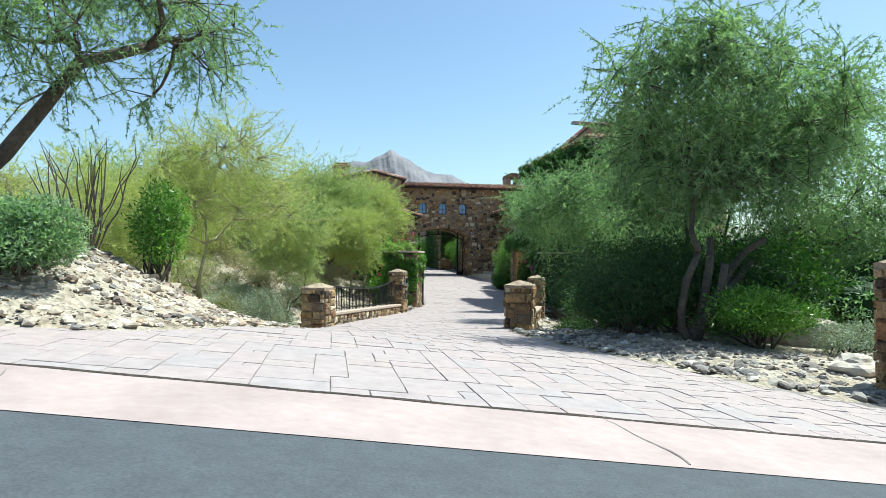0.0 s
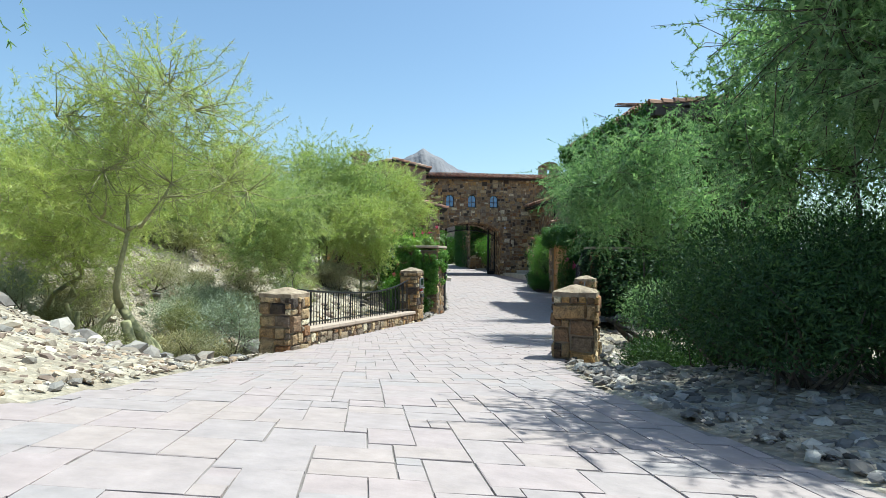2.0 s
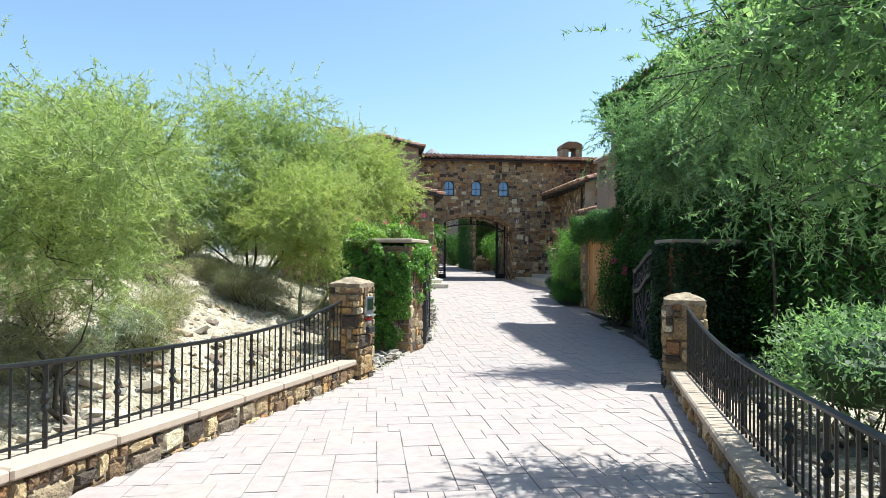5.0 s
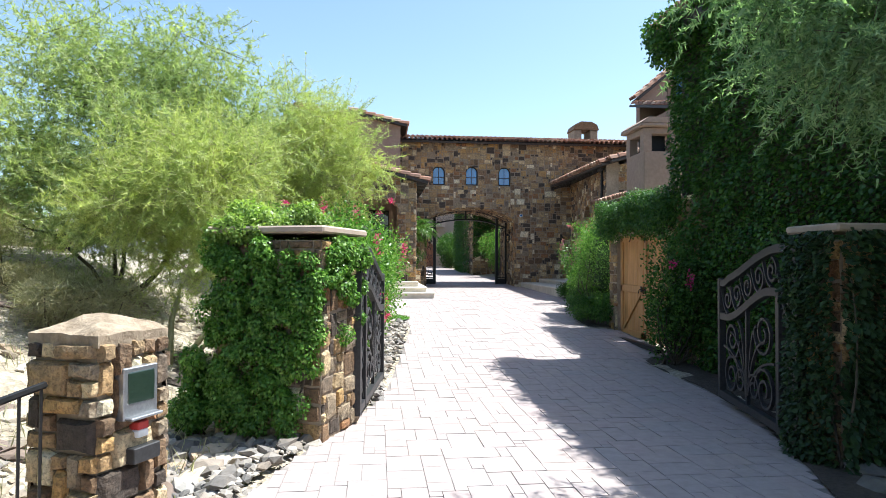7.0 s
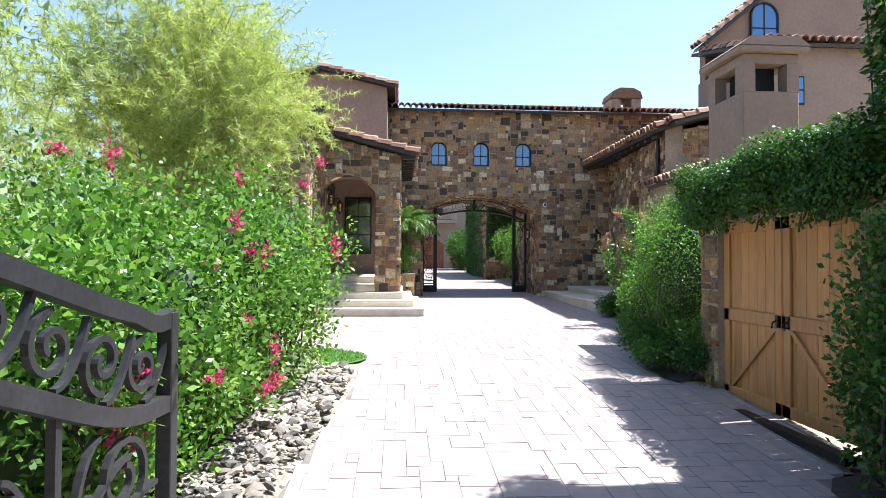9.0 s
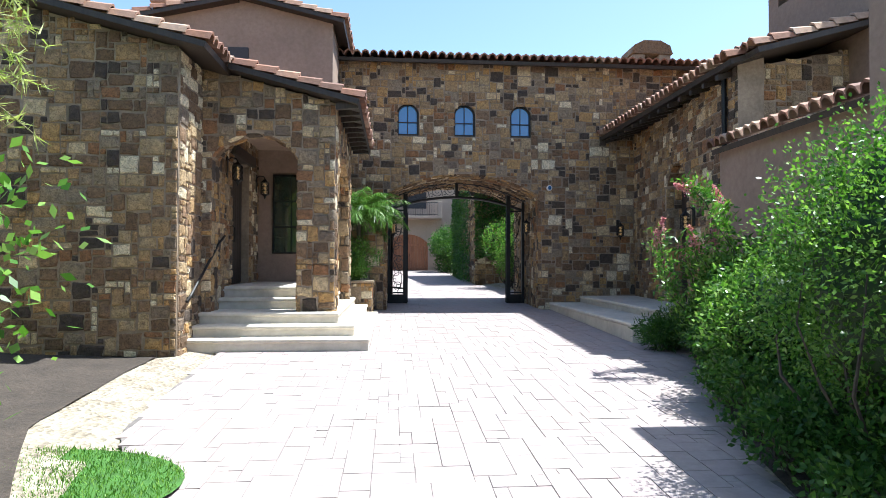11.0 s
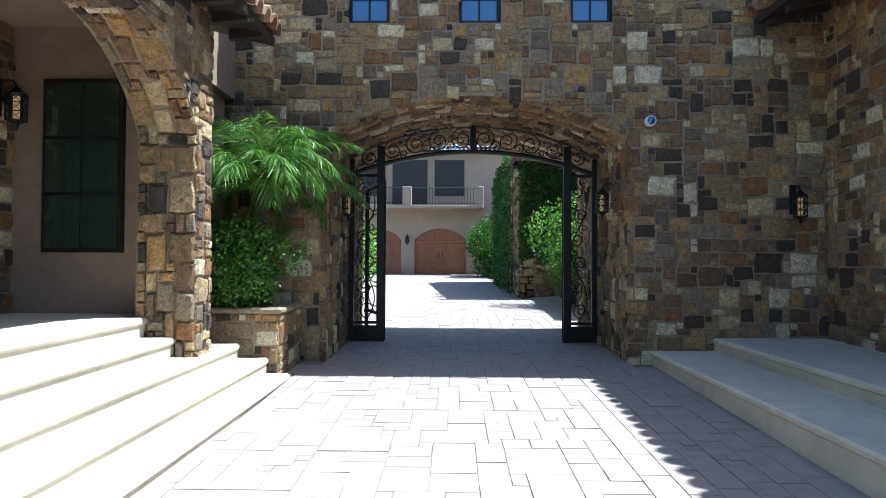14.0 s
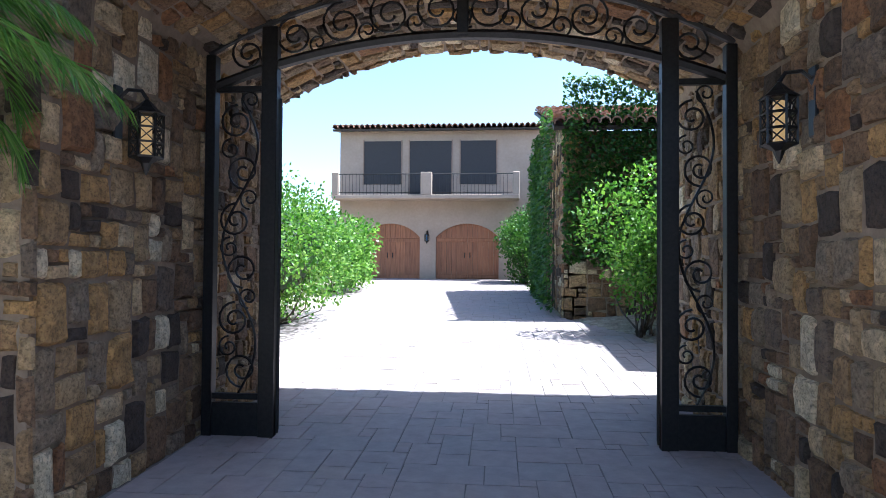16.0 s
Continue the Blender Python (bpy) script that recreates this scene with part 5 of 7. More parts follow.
# gate walls under the vines
def gate_wall(name, foot, yaw, w, d, top, seed):
    """A stone gate pier with a coping. foot: the near end of its front, from which the front runs w along yaw and the pier d back."""
    m = Matrix.Translation((foot[0], foot[1], 0)) @ pose(0, 0, 0, 0, 0, yaw)
    at, way = (lambda x, y: tuple(m @ Vector((x, y, -1.2)))), (lambda x, y: tuple(m.to_3x3() @ Vector((x, y, 0))))
    ob = stone_wall(name, "rubble stone gate wall overgrown with ivy", at(0, 0), way(1, 0), way(0, -1), w, top + 1.1, seed, [], d, 90)
    for side, (o, u, n) in enumerate(((at(w, 0), way(0, 1), way(1, 0)), (at(0, d), way(0, -1), way(-1, 0)))):
        for i, q in enumerate(stone_field(plane(o, u, n), d, top + 1.1, seed + 1 + side)):
            stone = new("stone", STONE_MESHES[i % 12])
            stone.parent, stone.matrix_world = ob, q
    part("coping", Geo().box(-0.1, w + 0.07, -0.1, d + 0.1, top - 0.02, top + 0.07, 0.02, m), M_STUCCO_PALE, ob, "buff coping slab")
    return m


GATE_L = gate_wall("wall_gate_left", (2.42, 28.40), -21.5, 1.42, 1.12, 1.6, 90)
GATE_R = gate_wall("wall_gate_right", (9.2, 26.45), 0, 1.6, 0.65, 1.6, 95)

# ---- wooden side gates ----
WX = 10.85
ob = stone_wall("wall_side_gate", "ivy covered stone wall around the wooden side gates", (WX - 0.1, 37.1, -0.9), (0, -1, 0), (-1, 0, 0), 5.0, 3.55, 97, [(0.52, 3.48, -0.3, 2.85, 2.9)], 0.45, 150)
for y0, y1 in ((36.55, 35.12), (35.08, 33.65)):
    sg = thing("side_gate_leaf", None, None, "honey coloured wooden gate leaf with board panels and diagonal brace", "wooden gate", "wooden side gates")
    zb, zt = -0.62, 1.95
    n, lo, hi = 7, min(y0, y1), max(y0, y1)
    for k in range(n):
        g = Geo()
        a = lo + (hi - lo) * k / n
        g.box(WX + 0.02, WX + 0.06, a + 0.004, a + (hi - lo) / n - 0.004, zb, zt, 0.004)
        part("board", g, M_HONEY, sg)
    for a, b_, c, d in ((lo, hi, zb, zb + 0.16), (lo, hi, 0.5, 0.68), (lo, hi, zt - 0.16, zt), (lo, lo + 0.14, zb, zt), (hi - 0.14, hi, zb, zt)):
        g = Geo()
        g.box(WX - 0.02, WX + 0.02, a, b_, c, d, 0.008)
        part("frame_rail", g, M_HONEY, sg)
    s = 1 if y0 > 35.11 else -1
    g = Geo()
    m_ = (lo + hi) / 2
    run, rise = (hi - lo) - 0.3, 0.98
    g.box(-math.hypot(run, rise) / 2, math.hypot(run, rise) / 2, -0.015, 0.015, -0.03, 0.03, 0, Matrix.Translation((WX - 0.003, m_, -0.0)) @ pose(0, 0, 0, 0, 0, 90) @ pose(0, 0, 0, 0, s * math.degrees(math.atan2(rise, run)), 0))
    part("brace", g, M_HONEY, sg)
    inner = lo if s > 0 else hi
    g = Geo()
    yy = inner + s * 0.09
    g.box(WX - 0.035, WX - 0.02, yy - 0.035, yy + 0.035, 0.53, 0.67, 0.005).tube([(WX - 0.03, yy, 0.6), (WX - 0.08, yy, 0.58), (WX - 0.08, yy + s * 0.03, 0.5)], 0.014, 5)
    part("latch", g, M_IRON, sg, "black iron ring latch")
g = Geo()
g.box(WX - 0.45, WX - 0.3, 33.4, 36.5, -0.7, smooth_at(BASE, 35.0) + 0.035)
thing("drain_grate", g, M_IRON, "dark slot drain in the paving before the side gates", "drain")

# entry door, terrace door, porch window
door = thing("door_1", Geo().box(3.30, 3.36, 47.6, 49.2, PF, 3.72, 0.01), M_DARKWOOD, "tall dark wooden entry door under a heavy timber lintel", "door", kind="structure")
for k in range(8):
    part("board", Geo().box(3.36, 3.385, 47.62 + 0.195 * k, 47.805 + 0.195 * k, PF + 0.02, 3.7, 0.006), M_DARKWOOD, door)
part("lintel", Geo().box(3.42, 3.66, 47.42, 49.45, 3.73, 3.98, 0.02), M_DARKWOOD, door)
part("handle", Geo().tube([(3.38, 48.3, 1.85), (3.44, 48.3, 1.87), (3.44, 48.3, 2.2), (3.38, 48.3, 2.22)], 0.016, 6), M_IRON, door, "black iron pull handle")
win = thing("window_8", Geo().box(3.94, 4.91, 50.13, 50.2, 1.62, 3.67, 0.01), M_IRON, "tall dark framed porch window, garden reflection tinted into its glass", "window", kind="structure")
for a in (3.99, 4.44):
    for z in (1.67, 2.33, 2.99):
        part("pane", Geo().box(a, a + 0.42, 50.115, 50.13, z, z + 0.62), M_GLASS_DARK, win)
g = Geo()
g.box(14.55, 14.62, 47.3, 50.2, 0.3, 4.0)
thing("door_4", g, M_DARKWOOD, "dark wooden door deep in the shaded arch", "door", kind="structure")
hr = thing("hand_rail", Geo().tube([(3.52, 44.75, 0.72), (3.52, 44.95, 0.8), (3.62, 46.3, 1.75), (3.66, 46.62, 1.93)], 0.026, 6), M_IRON, "black iron hand rail beside the entry steps", "hand rail")
for y_, z_ in ((45.05, 0.87), (46.35, 1.77)):
    part("bracket", Geo().tube([(3.54 + 0.05 * (y_ > 46), y_, z_), (3.52, y_ + 0.02, z_ - 0.09), (3.42, y_ + 0.02, z_ - 0.1)], 0.014, 5), M_IRON, hr)
# security camera
g = Geo()
g.tube([(11.76, FY - 0.04, 3.67), (11.76, FY - 0.12, 3.67)], [0.085, 0.08], 14)
sc = thing("security_camera", g, M_WHITE, "small white dome security camera on the stone wall", "camera")
g = Geo()
g.tube([(11.76, FY - 0.12, 3.67), (11.76, FY - 0.15, 3.66), (11.76, FY - 0.165, 3.655)], [0.06, 0.05, 0.02], 12)
part("lens_dome", g, M_GLASS, sc, "dark glass dome")
# planter with palm
ob = stone_wall("planter", "rubble stone planter holding a small palm", (5.2, 51.18, -0.15), (1, 0, 0), (0, -1, 0), 1.27, 0.98, 98, [], 1.2, 60, None, None, "planter")
for i, m in enumerate(stone_field(plane((6.47, 51.18, -0.15), (0, 1, 0), (1, 0, 0)), 1.2, 0.98, 99)):
    s = new("stone", STONE_MESHES[i % 12])
    s.parent, s.matrix_world = ob, m
g = Geo()
g.box(5.15, 6.53, 51.12, 51.34, 0.83, 0.9, 0.02).box(6.31, 6.53, 51.34, 52.36, 0.83, 0.9, 0.02)
part("coping", g, M_STONE_CAP, ob)

# side wall of the court
stone_wall("wall_court_right", "ochre rubble stone court wall hung with ivy", (10.95, 71.5, 0.2), (0, -1, 0), (-1, 0, 0), 8.0, 6.7, 44, [], 0.5, 100, None, [(0, 0), (8, 0), (8, 4.4), (0, 6.6)])
stone_wall("wall_court_end", "ochre rubble stone end of the court wall", (10.95, 63.5, 0.2), (1, 0, 0), (0, -1, 0), 5.0, 4.4, 45, [], 0.5, 60)
tiled_roof("roof_court", "pale barrel tile roof over the court wing", (10.7, 63.2, 4.66), (1, 0, 0), (0, 1, 0.28), 5.2, 8.2, 52)
g = Geo()
g.box(13.5, 30, 58.0, 90, 0, 5.0).box(-12, 2.0, 82.0, 90, 0, 4.0)
thing("wall_court_far", g, M_STUCCO_PALE, "tan stucco walls closing the court", "wall", kind="structure")


# ---- paving pieces ----
def drive_map(u, v):
    x, y = u - 10.0, v + 3.9 - 0.09 * (u - 10.0) * max(0.0, 1 - v / 6.0)
    p = Vector((x, y, drive_z(x, y) - 0.012))
    du = Vector((1, 0, drive_z(x + 0.5, y) - drive_z(x - 0.5, y)))
    dv = Vector((0, 1, (drive_z(x, y + 0.4) - drive_z(x, y - 0.4)) / 0.8))
    return p, du, dv, du.cross(dv).normalized()


def on_drive(u, v):
    x, y = u - 10.0, v + 3.9
    if v < 0.02:
        return False
    if 45.2 < y < 51.5 and x < 6.58 or 45.7 < y < 52.4 and x > 11.88:
        return False
    if FY - 0.2 < y < BACK and not (AX0 < x < AX1):
        return False
    if y < 4.6:
        return -9 < x < 9
    return smooth_at(LEFT, y) + 0.02 < x < smooth_at(RIGHT, y) - 0.02


PAVE_SIZES = [(3, 2), (4, 3), (2, 2), (3, 3), (4, 2), (2, 3), (3, 4), (2, 4), (5, 3), (3, 2)]
mats = stone_field(drive_map, 24.0, 74.0, 5, on_drive, 0.125, 0.008, 0.0055, PAVE_SIZES)
near_path = lambda p: abs(p.y - 6.0) if p.y < 30 else 20 + abs(p.y - 50)
set_pieces(bed, "paver", mats, PAVER_MESHES, UNIT_PAVERS, M_PAVE, 300, near_path)


# ---- rocks ----
def unit_rock(seed):
    bm = bmesh.new()
    bmesh.ops.create_icosphere(bm, subdivisions=1, radius=0.5)
    r = random.Random(seed)
    ax = Vector((r.uniform(0.8, 1.3), r.uniform(0.6, 1.0), r.uniform(0.4, 0.7)))
    for v in bm.verts:
        v.co = Vector((v.co.x * ax.x, v.co.y * ax.y, v.co.z * ax.z)) * r.uniform(0.6, 1.28)
    v, f = [tuple(x.co) for x in bm.verts], [tuple(x.index for x in q.verts) for q in bm.faces]
    bm.free()
    return v, f


UNIT_ROCKS = [unit_rock(s) for s in range(10)]


def rock_field(name, label, spots, lo, hi, seed, mat=None, sink=0.2):
    """A scatter of loose stones as one thing of stuff. spots: (x, y) places."""
    r = random.Random(seed)
    groups = [[] for _ in UNIT_ROCKS]
    for x, y in spots:
        s = lo + (hi - lo) * r.random() ** 4.0
        m = Matrix.Translation((x, y, ground_z(x, y) + s * (0.22 - sink))) @ pose(0, 0, 0, r.uniform(-25, 25), r.uniform(-25, 25), r.uniform(0, 360)) @ Matrix.Diagonal((s, s, s * r.uniform(0.7, 1.1), 1))
        groups[r.randrange(len(groups))].append(m)
    vs, fs, n = [], [], 0
    for u, ms in zip(UNIT_ROCKS, groups):
        for m in ms:
            vs += [tuple(m @ Vector(p)) for p in u[0]]
            fs += [tuple(i + n for i in f) for f in u[1]]
            n += len(u[0])
    g = Geo()
    g.v, g.f = vs, fs
    return thing(name, g, mat or M_ROCK, label, "rocks", kind="stuff")


R = random.Random(7)
spots = [(smooth_at(LEFT, y) - 0.05 - abs(R.gauss(0, 1)) * 2.6, y) for y in [R.uniform(5.6, 15.6) for _ in range(8500)]]
rock_field("bank_rocks", "pale broken rocks covering the left bank", spots, 0.022, 0.16, 1)
spots = [(smooth_at(RIGHT, y) + 0.05 + abs(R.gauss(0, 1)) * 1.5, y) for y in [R.uniform(5.0, 14.0) for _ in range(3300)]]
# darker grey mix puts the deep tree shade into the rock colour
rock_field("roadside_rocks", "mixed rocks along the right edge, greyed darker for the shade", spots, 0.03, 0.2, 2, M_ROCK_GREY)
spots = [(smooth_at(LEFT, y) - 0.3 - abs(R.gauss(0, 1)) * 1.5, y) for y in [R.uniform(12.5, 19.5) for _ in range(520)]]
rock_field("wash_boulders", "grey and white broken stones beside the bridge pillar", spots, 0.12, 0.55, 9, M_ROCK_GREY, 0.1)
spots = [(smooth_at(LEFT, y) - 0.5 - abs(R.gauss(0, 1)) * 2.6, y) for y in [R.uniform(15.5, 28.4) for _ in range(2000)]]
rock_field("wash_rocks", "grey and white cobbles in the dry wash", spots, 0.07, 0.5, 3)
spots = [(smooth_at(RIGHT, y) + 0.4 + abs(R.gauss(0, 1)) * 1.8, y) for y in [R.uniform(13.5, 28.4) for _ in range(1300)]]
rock_field("wash_rocks", "grey cobbles in the shaded side of the wash", spots, 0.07, 0.5, 4, M_ROCK_GREY)
spots = [(smooth_at(LEFT, y) - 0.02 - R.random() * 1.1, y) for y in [R.uniform(26.0, 38.1) for _ in range(3000)]]
rock_field("border_rocks", "angular grey border stones beside the drive", spots, 0.06, 0.23, 5, M_ROCK_GREY, 0.05)
spots = [(smooth_at(LEFT, y) - 0.1 - R.random() * 1.9, y) for y in [R.uniform(25.2, 28.5) for _ in range(520)]]
rock_field("gate_rocks", "grey and white cobbles at the foot of the gate wall", spots, 0.08, 0.34, 8, M_ROCK_GREY, 0.05)
spots = [(smooth_at(LEFT, y) - 1.0 - abs(R.gauss(0, 1)) * 7, y) for y in [R.uniform(8, 34) for _ in range(3000)]]
rock_field("slope_rocks", "scattered desert stones on the slope", spots, 0.06, 0.4, 6)


def boulder(x, y, s, seed, flat=0.6, label="large weathered buff boulder half sunk in the ground"):
    bm = bmesh.new()
    bmesh.ops.create_icosphere(bm, subdivisions=3, radius=0.5)
    for v in bm.verts:
        k = 1 + 0.35 * noise.noise(v.co * 2.2 + Vector((seed * 7.1, 0, 0))) + 0.12 * noise.noise(v.co * 6 + Vector((seed, 3, 0)))
        v.co = Vector((v.co.x * 1.2, v.co.y, v.co.z * flat)) * k
    me = bpy.data.meshes.new("boulder")
    bm.to_mesh(me)
    bm.free()
    me.materials.append(M_ROCK_P)
    ob = tagged(new("boulder", me), label, "boulder", "boulders")
    ob.matrix_world = Matrix.Translation((x, y, ground_z(x, y) + s * flat * 0.25)) @ pose(0, 0, 0, 0, 0, seed * 47) @ Matrix.Diagonal((s, s, s, 1))


for k, (x, y, s) in enumerate(((-2.2, 16.9, 0.75), (-3.6, 18.2, 1.2), (-1.2, 16.2, 0.5), (-2.0, 14.6, 0.6), (-4.5, 12.5, 0.8), (-2.6, 15.6, 0.9), (7.4, 9.2, 1.1), (6.0, 6.4, 0.45), (0.2, 22.5, 0.8), (-1.5, 21.0, 1.1), (5.0, 12.9, 0.45), (6.3, 15.8, 0.6), (-5.2, 10.2, 0.7))):
    boulder(x, y, s, k + 1)


# ---- plants ----
def leaf_quads(p, d, length, width, rng):
    """Leaf blades at points p along directions d (arrays); gives (n, 4, 3)."""
    n = len(p)
    side = np.cross(d, rng.normal(size=(n, 3)))
    side /= np.linalg.norm(side, axis=1, keepdims=True) + 1e-9
    L = (length * rng.uniform(0.6, 1.3, n))[:, None]
    W = (width * rng.uniform(0.7, 1.3, n))[:, None]
    mid = p + d * L * 0.5
    return np.stack([p, mid + side * W * 0.5, p + d * L, mid - side * W * 0.5], axis=1)


def leaf_blades(p, d, length, width, rng):
    """Slender leaflets with three corners; gives (n, 3, 3)."""
    n = len(p)
    side = np.cross(d, rng.normal(size=(n, 3)))
    side /= np.linalg.norm(side, axis=1, keepdims=True) + 1e-9
    L = (length * rng.uniform(0.6, 1.3, n))[:, None]
    W = (width * rng.uniform(0.7, 1.3, n))[:, None]
    return np.stack([p - side * W * 0.5, p + side * W * 0.5, p + d * L], axis=1)


def unit(v):
    return v / (np.linalg.norm(v, axis=-1, keepdims=True) + 1e-9)


def sprays(centres, radii, per, rng, leaves, length, width, droop, spray_len):
    """Feathery sprays round crown clumps: stems, then leaves along both sides of each."""
    c = np.repeat(centres, per, axis=0)
    rr = np.repeat(radii, per)
    out = unit(rng.normal(size=(len(c), 3)))
    start = c + out * (rr * rng.uniform(0.15, 0.85, len(c)))[:, None]
    dirs = unit(out * 0.8 + rng.normal(size=(len(c), 3)) * 0.6 + np.array([0, 0, -droop]))
    sl = spray_len * rng.uniform(0.5, 1.3, len(c))
    t = rng.uniform(0.1, 1.0, (len(c), leaves))
    sag = np.array([0, 0, -1.0])
    p = start[:, None, :] + dirs[:, None, :] * (sl[:, None] * t)[:, :, None] + sag * (0.25 * abs(droop) * sl[:, None] * t ** 2)[:, :, None]
    p = p.reshape(-1, 3)
    d = unit(np.repeat(dirs, leaves, axis=0) * 0.5 + rng.normal(size=(len(p), 3)) * 0.8)
    return leaf_blades(p, d, length, width, rng), start, start + dirs * sl[:, None]


def wood(limbs, mat_sides=6):
    g = Geo()
    for pts, r0, r1 in limbs:
        g.tube(pts, list(np.linspace(r0, r1, len(pts))), mat_sides if r0 > 0.03 else 4)
    return g


def bent(a, b_, rng, k=0.12, n=5):
    a, b_ = np.array(a, float), np.array(b_, float)
    ln = np.linalg.norm(b_ - a)
    mid = rng.normal(size=3) * ln * k
    return [tuple(a + (b_ - a) * t + mid * math.sin(math.pi * t) + rng.normal(size=3) * ln * 0.015) for t in np.linspace(0, 1, n)]


def tree(name, x, y, crown, trunk, seed, leafmat, barkmat, label, clumps=26, per=26, leaves=26, leaf=(0.07, 0.022), droop=0.3, spray=0.6, forks=3, r=0.12, size=1.0, category="tree", lean=(0, 0), bare=0.18, inner=0, spine=None):
    """A tree: tapered trunks and limbs to clumps inside an uneven crown. crown: (cx, cy, cz, rx, ry, rz)."""
    rng = np.random.default_rng(seed)
    cx, cy, cz, rx, ry, rz = crown
    z0 = ground_z(x, y) - 0.1
    ob = thing(name, None, None, label, category)
    q = unit(rng.normal(size=(clumps, 3))) * (rng.uniform(0.25, 1.0, clumps) ** 0.6)[:, None]
    cen = np.array([cx, cy, cz]) + q * np.array([rx, ry, rz]) * 0.82
    rad = np.full(clumps, min(rx, ry, rz)) * rng.uniform(0.32, 0.6, clumps)
    limbs, stems = [], []
    for k in range(forks):
        base = (x + rng.normal() * 0.06, y + rng.normal() * 0.06, z0)
        top = (x + (cx - x) * 0.6 + rng.normal() * rx * 0.25 + lean[0], y + (cy - y) * 0.6 + rng.normal() * ry * 0.25 + lean[1], z0 + trunk * rng.uniform(0.8, 1.2))
        pts = bent(base, top, rng, 0.1)
        limbs.append((pts, r * rng.uniform(0.7, 1.0), r * 0.55))
        stems.append(np.array(top))
    if spine:
        limbs, stems = [([(x, y, z0)] + list(spine), r, r * 0.55)], [np.array(q_) for q_ in spine[1:]]
    nodes = [(q_, r * 0.5) for q_ in stems]
    for i in sorted(range(clumps), key=lambda n_: min(np.linalg.norm(q_ - cen[n_]) for q_ in stems)):
        j = int(np.argmin([np.linalg.norm(q_ - cen[i]) * rng.uniform(0.9, 1.2) + 0.12 * (rad_ < r * 0.2) for q_, rad_ in nodes]))
        start, rad_ = nodes[j]
        path = bent(start, cen[i], rng, 0.16, 6)
        limbs.append((path, rad_, max(0.006, rad_ * 0.35)))
        nodes += [(np.array(path[2]), rad_ * 0.72), (np.array(path[4]), rad_ * 0.5)]
    co, a, b_ = sprays(cen, rad, per, rng, int(leaves * 1.55), leaf[0], leaf[1], droop, spray)
    for i in rng.choice(len(a), int(len(a) * bare), replace=False):
        near = cen[i // per]
        limbs.append(([tuple(near), tuple(a[i]), tuple(b_[i])], r * 0.08, 0.004))
    part("trunk", wood(limbs), barkmat, ob, smooth=True)
    if inner:
        k = rng.integers(0, clumps, inner)
        p = cen[k] + unit(rng.normal(size=(inner, 3))) * (rad[k] * rng.uniform(0.05, 0.5, inner))[:, None]
        co = np.concatenate([co, leaf_blades(p, unit(rng.normal(size=(inner, 3))), 0.13, 0.05, rng)])
    part("crown", quads("crown", co, leafmat), None, ob)
    return ob


